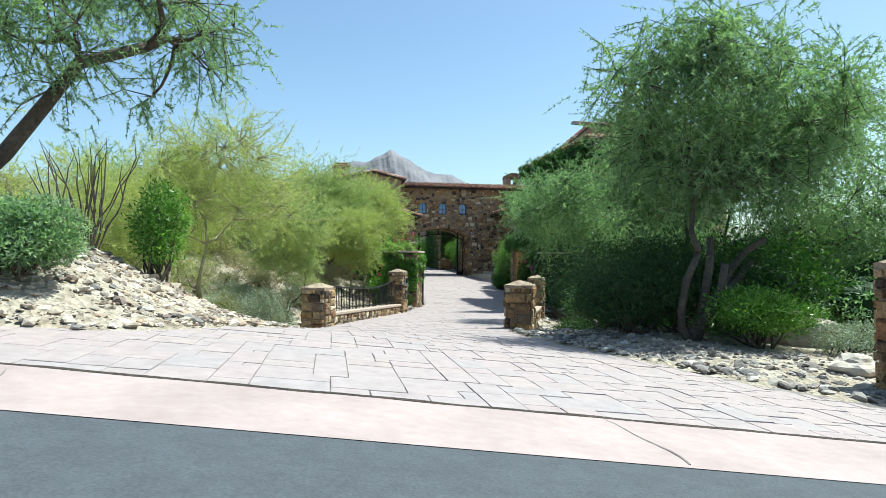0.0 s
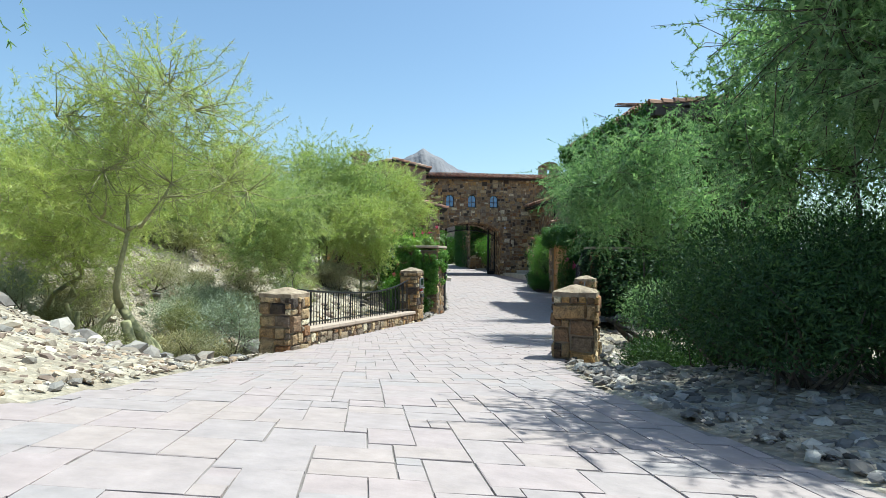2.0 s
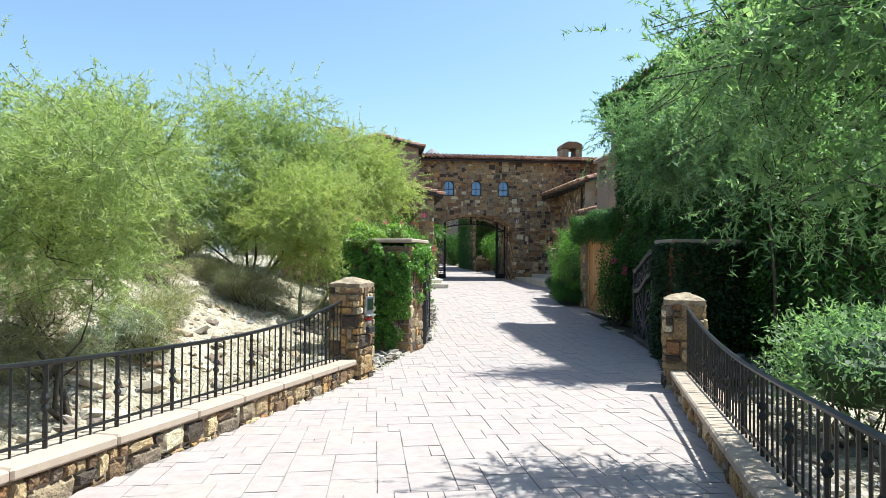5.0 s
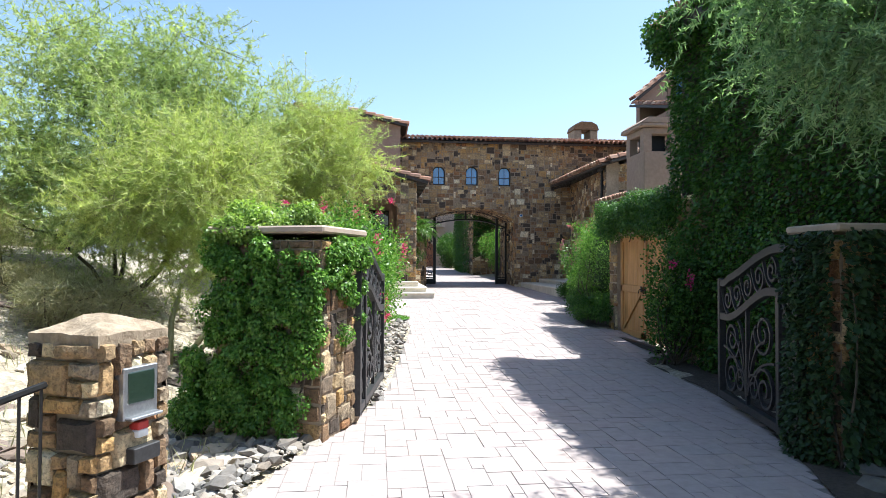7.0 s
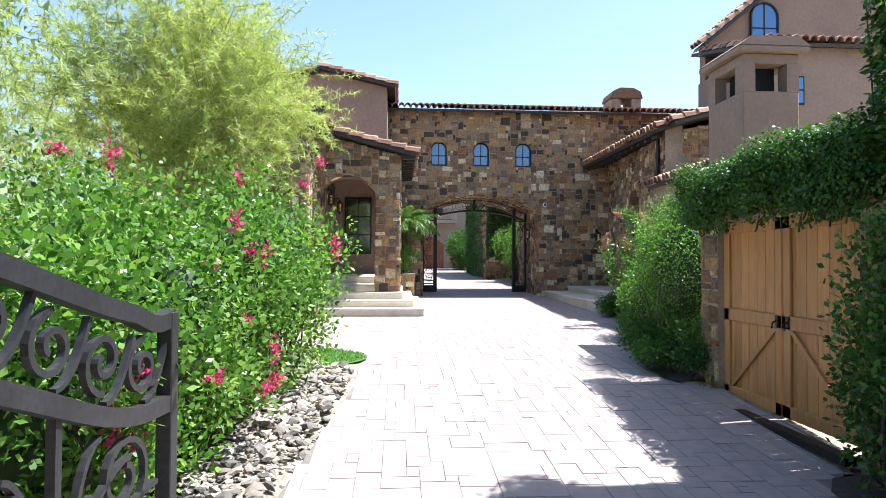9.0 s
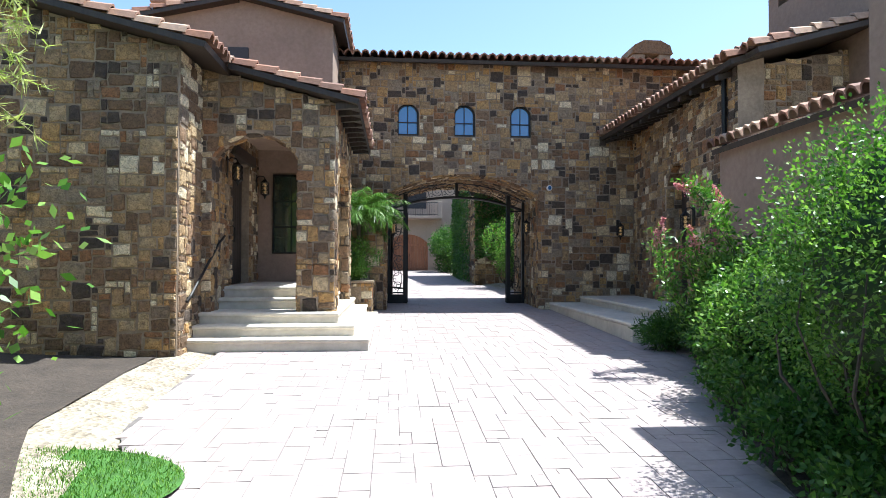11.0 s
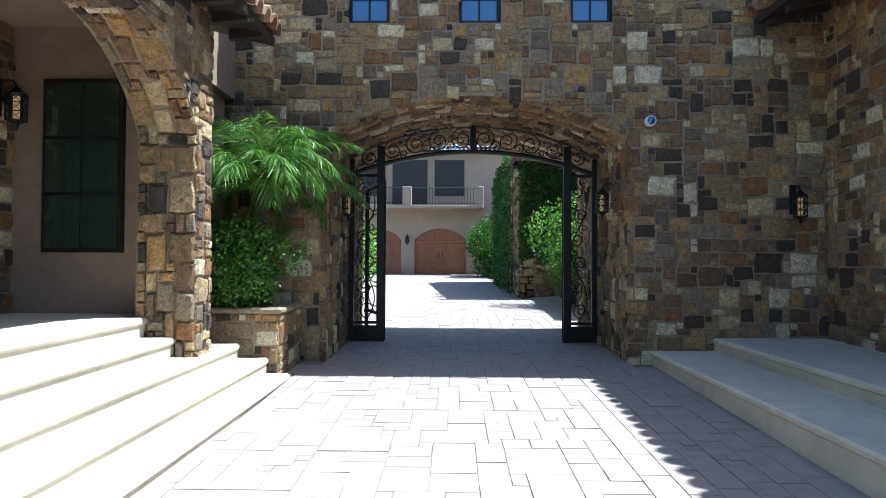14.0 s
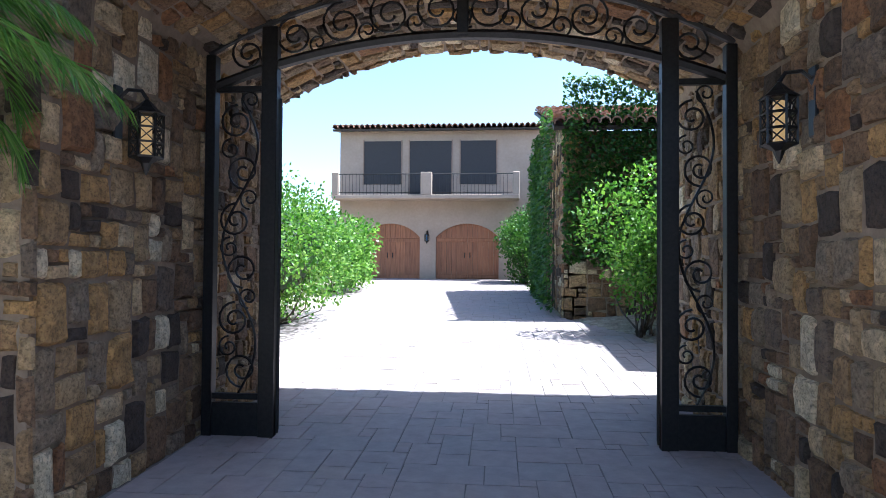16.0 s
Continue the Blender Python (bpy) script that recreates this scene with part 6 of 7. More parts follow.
def bush(name, x, y, rx, ry, h, seed, leafmat, label, n=9000, leaf=(0.07, 0.04), category="bush", z=None, shell=0.5, flowers=0, clump=14, base_lift=0.0, core=0.0, taper=0.0, fine=False):
    """A shrub: stems from the ground and leaves in uneven clumps."""
    rng = np.random.default_rng(seed)
    z0 = (ground_z(x, y) if z is None else z)
    ob = thing(name, None, None, label, category)
    q = unit(rng.normal(size=(clump, 3)))
    cen = np.array([x, y, z0 + h * 0.48 + base_lift]) + q * np.array([rx, ry, h * 0.42]) * rng.uniform(0.4, 0.8, clump)[:, None]
    k = rng.integers(0, clump, n)
    o = unit(rng.normal(size=(n, 3)))
    rad = np.array([rx, ry, h * 0.42]) * 0.52
    p = cen[k] + o * rad * (shell + (1 - shell) * rng.uniform(0, 1, n)[:, None]) * rng.uniform(0.85, 1.25, n)[:, None]
    p[:, 2] = np.maximum(p[:, 2], z0 + 0.02)
    if taper:
        f_ = 1 - taper * np.clip(1 - (p[:, 2] - z0) / (h * 0.55), 0, 1)
        p[:, 0], p[:, 1] = x + (p[:, 0] - x) * f_, y + (p[:, 1] - y) * f_
    d = unit(o * 0.7 + rng.normal(size=(n, 3)) * 0.7 + np.array([0, 0, 0.1]))
    limbs = [(bent((x + rng.normal() * 0.1, y + rng.normal() * 0.1, z0 - 0.05), c, rng, 0.12), 0.022, 0.006) for c in cen]
    tagged(part("branchwork", wood(limbs, 5), M_BARK, ob), kind="stuff")
    part("foliage", quads("foliage", (leaf_blades if fine else leaf_quads)(p, d, leaf[0], leaf[1], rng), leafmat), None, ob)
    # added dark body in the middle, shade between the leaves as colour
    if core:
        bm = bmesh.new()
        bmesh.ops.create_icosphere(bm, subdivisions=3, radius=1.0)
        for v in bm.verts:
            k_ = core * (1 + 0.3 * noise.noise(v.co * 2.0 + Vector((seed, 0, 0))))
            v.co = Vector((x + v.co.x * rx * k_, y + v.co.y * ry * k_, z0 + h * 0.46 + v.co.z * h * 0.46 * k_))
        me = bpy.data.meshes.new("shade_core")
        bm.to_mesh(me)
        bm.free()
        me.materials.append(M_LEAF_SHADE)
        part("shade_core", me, None, ob)
    for i in range(flowers):
        w_ = unit(rng.normal(size=3) * np.array([0.8, 0.8, 0.7]) + np.array([0.55, -0.6, 0.35]))
        c = np.array([x, y, z0 + h * 0.48]) + w_ * np.array([rx, ry, h * 0.46]) * rng.uniform(0.98, 1.12)
        c[2] = max(c[2], z0 + h * rng.uniform(0.35, 0.6))
        m = 60
        o = rng.normal(size=(m, 3)) * (np.array([0.036, 0.036, 0.03]) if i % 4 else np.array([0.028, 0.028, 0.075]))
        co = leaf_quads(c + o, unit(o + rng.normal(size=(m, 3)) * 0.05), 0.042, 0.038, rng)
        part("blossom", quads("blossom", co, M_FLOWER), None, ob, "magenta blossom cluster")
    return ob


def ivy(name, label, o, u, n_, w, h, seed, mat, count, leaf=(0.09, 0.075), depth=0.16, category="ivy", fade=None, hang=0.0, gaps=-0.42):
    """Climbing leaves over an upright field: a layer of blades over dark stems."""
    rng = np.random.default_rng(seed)
    o, u, n_ = np.array(o, float), unit(np.array(u, float)), unit(np.array(n_, float))
    a, b_ = rng.uniform(0, w, count), rng.uniform(-hang, h, count)
    keep = np.array([noise.noise((aa * 1.1 + seed, bb * 1.1, seed * 0.7)) > gaps and (fade is None or fade(aa, bb) > rng.uniform()) for aa, bb in zip(a, b_)])
    a, b_ = a[keep], b_[keep]
    lump = np.array([0.5 + 0.5 * noise.noise((aa * 1.8, bb * 1.8, seed)) for aa, bb in zip(a, b_)])
    p = o + u * a[:, None] + np.array([0, 0, 1.0]) * b_[:, None] + n_ * (depth * (0.2 + lump * 1.1) * rng.uniform(0.4, 1.0, len(a)) + 0.05)[:, None]
    face = unit(n_ * 0.55 + np.array([0.15, 0, 0.75]) + rng.normal(size=(len(a), 3)) * 0.45)
    d = unit(np.cross(face, np.cross(np.array([0, 0, -1.0]) + n_ * 0.5, face)) + rng.normal(size=(len(a), 3)) * 0.25)
    side = unit(np.cross(face, d))
    L, W = (leaf[0] * rng.uniform(0.6, 1.3, len(a)))[:, None], (leaf[1] * rng.uniform(0.6, 1.3, len(a)))[:, None]
    co = np.stack([p, p + d * L * 0.45 + side * W * 0.5, p + d * L, p + d * L * 0.45 - side * W * 0.5], axis=1)
    ob = thing(name, None, None, label, category)
    part("leaf_cover", quads("leaf_cover", co, mat), None, ob)
    limbs = []
    for k in range(max(3, int(w * 3))):
        s = rng.uniform(0, w)
        limbs.append(([tuple(o + u * (s + 0.25 * math.sin(3 * t + k)) + np.array([0, 0, h * t]) + n_ * 0.06) for t in np.linspace(0, 0.95, 6)], 0.015, 0.005))
    tagged(part("branchwork", wood(limbs, 4), M_BARK, ob), kind="stuff")
    return ob


PALO = dict(leafmat=M_PALO, barkmat=M_BARK_GREEN, leaf=(0.13, 0.011), droop=-0.1, spray=0.75)
MESQ = dict(leafmat=M_MESQ, barkmat=M_BARK, leaf=(0.07, 0.016), droop=0.35, spray=0.6)
# left side, from the street inwards
HAZE = dict(leafmat=M_HAZE, barkmat=M_BARK, leaf=(0.12, 0.017), droop=0.05, spray=0.7)
tree("mesquite_tree", -5.5, 8.7, (-2.9, 9.3, 4.45, 2.6, 2.0, 1.35), 2.5, 101, label="mesquite with dark leaning trunk and drooping green sprays", clumps=34, per=26, leaves=30, r=0.13, bare=0.3, spine=[(-4.75, 8.9, 1.9), (-4.2, 9.0, 2.55), (-3.6, 9.0, 3.4), (-3.35, 9.05, 3.8), (-2.5, 9.1, 4.1)], **MESQ)
tree("palo_verde_tree", -2.5, 16.9, (-2.6, 17.0, 3.3, 2.5, 2.0, 1.9), 1.4, 102, label="feathery yellow green palo verde with pale green trunks", clumps=40, per=24, leaves=28, r=0.15, bare=0.45, forks=3, **PALO)
tree("palo_verde_tree", -5.0, 19.5, (-5.0, 19.5, 2.2, 2.0, 1.8, 1.8), 1.1, 109, label="feathery yellow green palo verde beside the wash", clumps=36, per=28, leaves=32, r=0.09, forks=3, **PALO)
tree("palo_verde_tree", -5.6, 15.8, (-5.6, 15.8, 2.3, 2.2, 2.0, 1.5), 1.2, 103, label="feathery yellow green palo verde on the bank", clumps=32, per=26, leaves=30, r=0.09, forks=3, **PALO)
tree("palo_verde_tree", -0.9, 33.8, (-0.9, 34.0, 3.9, 3.3, 2.8, 3.0), 1.4, 104, label="large grey green desert tree on the slope", clumps=90, per=34, leaves=28, inner=12000, r=0.06, forks=5, bare=0.1, **HAZE)
tree("palo_verde_tree", -4.2, 30.4, (-3.9, 30.5, 3.4, 2.8, 2.1, 2.2), 0.9, 105, label="broad grey green desert tree on the slope", clumps=80, per=32, leaves=28, inner=10000, r=0.045, forks=5, bare=0.1, **HAZE)
tree("palo_verde_tree", -6.2, 26.5, (-6.0, 26.6, 3.3, 2.7, 2.2, 2.3), 1.0, 112, label="broad grey green desert tree on the slope", clumps=70, per=28, leaves=26, inner=9000, r=0.05, forks=5, bare=0.1, **HAZE)
tree("palo_verde_tree", 2.6, 38.6, (2.3, 38.4, 4.2, 2.3, 2.1, 1.9), 2.4, 106, label="rounded lime green palo verde before the house", clumps=60, per=34, leaves=34, r=0.1, forks=3, leafmat=M_PALO, barkmat=M_BARK_GREEN, leaf=(0.13, 0.014), droop=-0.05, spray=0.8)
tree("palo_verde_tree", 1.0, 31.4, (1.1, 31.6, 2.4, 1.7, 1.5, 1.7), 1.3, 110, label="rounded lime green palo verde behind the gate wall", clumps=44, per=30, leaves=30, r=0.06, forks=3, leafmat=M_PALO, barkmat=M_BARK_GREEN, leaf=(0.12, 0.014), droop=0.0, spray=0.7)
tree("palo_verde_tree", -6.5, 21.0, (-6.3, 21.0, 2.6, 2.6, 2.4, 2.0), 1.3, 107, label="hazy palo verde on the far slope", clumps=32, per=26, leaves=28, r=0.09, forks=3, **PALO)
tree("mesquite_tree", -1.4, 23.5, (-1.5, 23.6, 2.0, 1.6, 1.5, 1.7), 0.9, 111, label="grey green desert tree behind the bridge rail", clumps=40, per=26, leaves=26, r=0.05, forks=4, **HAZE)
tree("palo_verde_tree", -1.5, 40.5, (-1.2, 40.5, 3.4, 2.4, 2.2, 2.0), 2.0, 108, label="feathery palo verde beside the house", clumps=30, per=26, leaves=30, r=0.1, forks=3, leafmat=M_PALO, barkmat=M_BARK_GREEN, leaf=(0.14, 0.016), droop=-0.1, spray=0.8)
for k, (x, y, s) in enumerate(((-11, 14, 1.6), (-13, 22, 1.8), (-9, 28, 1.7), (-15, 31, 2.0), (-8.5, 33, 1.8), (-10, 38, 2.0), (-5, 39, 1.8), (-8.5, 12.5, 1.4), (-6.0, 31.0, 1.8))):
    tree("palo_verde_tree", x, y, (x, y, ground_z(x, y) + 2.2, 2.6, 2.4, 1.9), 1.2, 120 + k, label="hazy desert tree on the far slope", clumps=26, per=20, leaves=14, r=0.07, forks=3, leafmat=M_HAZE if k % 2 else M_MESQ, barkmat=M_BARK, leaf=(0.15, 0.03), droop=0.1, spray=0.8)
# right side
tree("mesquite_tree", 5.5, 8.9, (6.35, 9.4, 3.75, 2.75, 2.3, 1.6), 1.6, 131, label="large airy mesquite with several dark trunks beside the drive", clumps=84, per=34, leaves=34, inner=6000, r=0.1, forks=5, bare=0.25, **MESQ)
tree("mesquite_tree", 7.7, 12.4, (7.35, 12.4, 3.35, 2.2, 2.3, 1.6), 1.5, 139, label="shaded mesquite in the thicket beside the wash", clumps=60, per=30, leaves=28, inner=7000, r=0.09, forks=4, leafmat=M_MESQ, barkmat=M_BARK, leaf=(0.065, 0.016), droop=0.35, spray=0.55)
tree("mesquite_tree", 10.2, 11.0, (10.2, 11.2, 3.1, 2.4, 2.2, 2.2), 1.2, 140, label="broad mesquite beside the street", clumps=44, per=24, leaves=24, inner=3000, r=0.1, forks=4, **MESQ)
tree("mesquite_tree", 7.7, 18.0, (7.0, 17.9, 2.85, 2.1, 2.1, 1.6), 1.2, 132, label="rounded mesquite beside the wash", clumps=52, per=30, leaves=26, inner=5000, r=0.08, forks=4, **MESQ)
tree("mesquite_tree", 10.4, 24.9, (8.75, 25.0, 3.6, 1.65, 1.4, 1.15), 2.4, 133, leafmat=M_MESQ, barkmat=M_BARK, leaf=(0.075, 0.017), droop=0.35, spray=0.6, label="mesquite reaching over the drive's edge", clumps=46, per=34, leaves=34, inner=1500, r=0.035, bare=0.1, spine=[(10.4, 24.9, 0.8), (10.3, 24.9, 2.2), (10.0, 25.0, 3.0), (9.2, 25.0, 3.4)])
tree("mesquite_tree", 12.0, 13.5, (12.0, 13.5, 2.6, 2.8, 2.5, 2.2), 1.2, 134, label="mesquite in the roadside thicket", clumps=34, per=19, leaves=26, r=0.1, forks=4, **MESQ)
tree("mesquite_tree", 12.5, 20.5, (12.5, 20.5, 2.6, 2.8, 2.6, 2.2), 1.2, 135, label="mesquite in the thicket by the house", clumps=34, per=19, leaves=26, r=0.1, forks=4, **MESQ)
tree("mesquite_tree", 11.0, 7.5, (11.0, 7.8, 2.2, 2.4, 2.0, 2.0), 1.2, 138, label="mesquite in the roadside thicket", clumps=34, per=19, leaves=26, r=0.1, forks=4, **MESQ)


def ocotillo(x, y, h, seed):
    """A desert shrub of long bare wands fanning from one foot."""
    rng = np.random.default_rng(seed)
    ob = thing("ocotillo", None, None, "grey ocotillo with long thorny wands fanning upward", "cactus")
    z0 = ground_z(x, y) - 0.05
    for k in range(24):
        a, s = rng.uniform(0, 6.28), rng.uniform(0.1, 0.5)
        top = (x + math.cos(a) * s * h, y + math.sin(a) * s * h * 0.6, z0 + h * rng.uniform(0.75, 1.05))
        g = Geo()
        g.tube(bent((x + math.cos(a) * 0.06, y + math.sin(a) * 0.06, z0), top, rng, 0.05, 7), [0.017, 0.016, 0.015, 0.014, 0.012, 0.009, 0.004], 5)
        part("wand", g, M_BARK, ob)


ocotillo(-4.25, 12.0, 2.3, 5)

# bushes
bush("roadside_bush", 6.2, 10.4, 1.2, 1.1, 2.1, 207, M_DEEP, "dense green bush round the mesquite trunks, leaves darkened for the shade", 14000, (0.06, 0.02))
bush("roadside_bush", 5.0, 10.0, 1.1, 1.2, 1.5, 201, M_DEEP, "dense green bush under the mesquite, leaves darkened for its shade", 16000, (0.06, 0.018))
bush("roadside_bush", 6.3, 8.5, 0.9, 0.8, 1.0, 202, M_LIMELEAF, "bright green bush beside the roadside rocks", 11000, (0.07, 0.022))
bush("roadside_bush", 6.5, 13.0, 1.0, 1.0, 2.1, 208, M_DEEP, "dense green bush under the mesquite, leaves darkened for its shade", 13000, (0.06, 0.02))
bush("roadside_bush", 5.6, 11.8, 1.3, 1.5, 2.0, 203, M_DEEP, "dense green bush under the mesquite, leaves darkened for its shade", 16000, (0.06, 0.02))
for k, (x, y, h) in enumerate(((7.6, 10.2, 1.9), (9.0, 9.0, 1.6), (8.6, 12.6, 2.2), (10.4, 10.4, 2.2), (7.0, 13.9, 1.6), (11.6, 9.4, 2.4), (10.4, 13.6, 2.6), (9.6, 16.4, 2.4), (10.2, 19.5, 2.6), (9.4, 21.6, 2.2), (13.4, 11.5, 2.8), (9.9, 11.9, 3.0), (8.2, 11.2, 2.7), (12.4, 10.6, 3.0), (9.0, 15.0, 3.7), (10.9, 12.2, 3.4), (11.0, 16.0, 3.9))):
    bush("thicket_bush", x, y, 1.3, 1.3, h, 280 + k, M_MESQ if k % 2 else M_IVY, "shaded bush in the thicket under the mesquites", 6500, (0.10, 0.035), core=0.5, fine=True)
bush("silver_bush", 7.4, 7.9, 0.6, 0.5, 0.55, 204, M_SILVER, "silvery grey shrub among the rocks", 4000, (0.05, 0.018))
bush("creosote_bush", -2.45, 9.6, 0.42, 0.42, 1.6, 205, M_LIMELEAF, "upright bright green shrub on the rocky bank", 5200, (0.075, 0.022))
bush("bank_bush", -2.9, 6.5, 0.55, 0.5, 0.75, 206, M_MESQ, "rounded grey green shrub on the bank", 11000, (0.06, 0.018))
for k in range(110):
    x, y = R.uniform(-9, 2.4), R.uniform(16, 33)
    if x > smooth_at(LEFT, y) - (3.4 if y < 24 else 3.8 if y < 33.5 else 1.3):
        continue
    tall = R.random() < 0.35
    bush("desert_shrub" if tall else "dry_brush", x, y, R.uniform(0.6, 1.1), R.uniform(0.6, 1.1), R.uniform(1.0, 1.7) if tall else R.uniform(0.5, 0.9), 210 + k, (M_OLIVE, M_SILVER, M_GREYBUSH)[k % 3] if tall else M_GREYBUSH, "wispy olive desert shrub" if tall else "dry grey brown desert brush", 4600 if tall else 2300, (0.15, 0.012), fine=True, clump=8)
bush("wash_bush", 6.5, 15.6, 0.8, 0.8, 1.4, 230, M_DEEP, "leafy bush beside the stone pillar, leaves darkened for the shade", 12000, (0.075, 0.02))
# near-black leaves paint in the tree shade over this bush
bush("wash_bush", 6.5, 13.7, 1.0, 0.9, 2.0, 232, M_LEAF_SHADE, "leafy bush over the shaded rocks, leaves coloured dark for the shade", 12000, (0.07, 0.02))
bush("wash_bush", 7.6, 15.0, 1.0, 1.0, 1.6, 231, M_IVY, "leafy bush beside the wash", 9000, (0.075, 0.025))
bush("climbing_bush", 10.35, 32.5, 0.62, 0.75, 2.9, 272, M_IVY, "dark green flowering shrub spilling before the wooden side gates", 9000, (0.075, 0.045), clump=20, flowers=2)
rng = np.random.default_rng(31)
p = []
while len(p) < 16000:
    x, y = rng.uniform(-14, 3), rng.uniform(15.5, 40)
    if x < smooth_at(LEFT, y) - 0.9 and noise.noise((x * 0.5, y * 0.5, 4)) > -0.15:
        p.append((x, y, ground_z(x, y)))
p = np.array(p)
thing("dry_grass", quads("dry_grass", leaf_quads(p, unit(np.array([0, 0, 1.0]) + rng.normal(size=p.shape) * 0.55), 0.28, 0.012, rng), M_GREYBUSH), None, "dry straw coloured grass on the open slope", "grass", kind="stuff")
for k in range(32):
    x, y = R.uniform(-20, -3.0), R.uniform(24, 43)
    bush("far_shrub", x, y, R.uniform(0.9, 1.5), R.uniform(0.9, 1.4), R.uniform(1.2, 2.4), 320 + k, (M_OLIVE, M_PALO, M_OLIVE)[k % 3], "hazy olive shrub on the far slope", 2200, (0.26, 0.035), fine=True, clump=8)
# flower bed on the left
for k, (x, y, rx, ry, h) in enumerate(((3.45, 31.6, 1.0, 1.0, 2.7), (3.55, 33.4, 1.1, 1.2, 3.2), (3.75, 35.0, 1.1, 1.1, 3.4), (4.0, 36.6, 1.2, 1.1, 3.7), (2.4, 34.6, 1.2, 1.5, 3.3), (3.1, 32.6, 1.3, 1.2, 1.5), (3.3, 34.3, 1.3, 1.2, 1.5))):
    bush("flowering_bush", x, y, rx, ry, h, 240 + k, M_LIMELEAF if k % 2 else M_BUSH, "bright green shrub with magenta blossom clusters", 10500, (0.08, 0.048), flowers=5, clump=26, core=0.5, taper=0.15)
bush("terrace_shrub", 12.5, 43.0, 0.65, 0.8, 2.2, 250, M_LIMELEAF, "dense green shrub beside the terrace steps", 11000, (0.10, 0.04), clump=20)
bush("low_bush", 12.25, 45.0, 0.6, 0.45, 0.95, 251, M_IVY, "low dark green strap leaved plant at the steps", 5000, (0.13, 0.02))
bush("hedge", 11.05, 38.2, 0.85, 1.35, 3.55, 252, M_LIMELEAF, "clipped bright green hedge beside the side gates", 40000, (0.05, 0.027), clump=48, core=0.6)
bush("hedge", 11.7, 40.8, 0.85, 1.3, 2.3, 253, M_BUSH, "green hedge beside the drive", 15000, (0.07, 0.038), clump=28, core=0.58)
for k, (x, y, h) in enumerate(((10.5, 37.5, 0.9), (10.65, 38.7, 0.8), (10.95, 39.8, 0.9), (11.4, 41.0, 0.9), (11.9, 42.4, 1.1), (12.3, 43.5, 1.2))):
    bush("ground_cover_shrub", x, y, 0.55, 0.75, h, 290 + k, M_IVY, "low dark green shrub along the bed edge", 5000, (0.07, 0.035))
bush("planter_shrub", 5.75, 51.55, 0.82, 0.62, 1.45, 254, M_BUSH, "glossy green shrub filling the planter", 17000, (0.055, 0.036), z=0.8, core=0.45, clump=30)
bush("court_shrub", 4.9, 61.5, 1.5, 3.8, 3.2, 260, M_BUSH, "bright green court hedge", 26000, (0.085, 0.055), clump=44, core=0.55)
bush("court_shrub", 4.0, 70.0, 1.3, 3.5, 3.0, 261, M_LIMELEAF, "bright green court hedge", 9000, (0.13, 0.10))
bush("court_shrub", 12.2, 61.0, 1.2, 1.4, 3.4, 262, M_LIMELEAF, "tall bright green shrub beside the court wall", 10000, (0.10, 0.06))
bush("court_shrub", 10.6, 75.5, 1.2, 1.6, 3.6, 263, M_IVY, "dark green climber at the garage corner", 12000, (0.11, 0.08))

rng = np.random.default_rng(77)
spk = thing("butterfly_bush", None, None, "leafy shrub with leaning branches ending in pink flower spikes", "bush")
for k, tip in enumerate(((11.33, 42.9, 2.6), (11.2, 43.0, 2.1), (12.0, 44.85, 1.5), (11.85, 43.5, 1.75), (11.75, 43.3, 2.0), (12.1, 44.4, 1.75), (12.3, 43.6, 2.7), (12.5, 44.0, 2.2))):
    base = np.array([12.45, 43.0 if tip[1] < 44 else 44.3, -0.25])
    path = np.array(bent(tuple(base), tip, rng, 0.1, 24))
    stem = part("branch", Geo().tube([tuple(q) for q in path[::3]] + [tip], 0.009, 4), M_BARK, spk)
    n = 420
    q = path[rng.integers(7, 22, n)] + rng.normal(size=(n, 3)) * 0.08
    part("leaf_spray", quads("leaf_spray", leaf_quads(q, unit(rng.normal(size=(n, 3)) + np.array([0, 0, 0.2])), 0.11, 0.035, rng), M_LIMELEAF), None, stem)
    m = 240
    u = rng.uniform(0, 1, m)[:, None]
    q = path[-5] * (1 - u) + np.array(tip) * u + rng.normal(size=(m, 3)) * 0.042 * (1.15 - u)
    part("spike", quads("spike", leaf_quads(q, unit(rng.normal(size=(m, 3)) + np.array([0, 0, 0.4])), 0.045, 0.03, rng), M_SPIKE), None, stem, "pink flower spike")

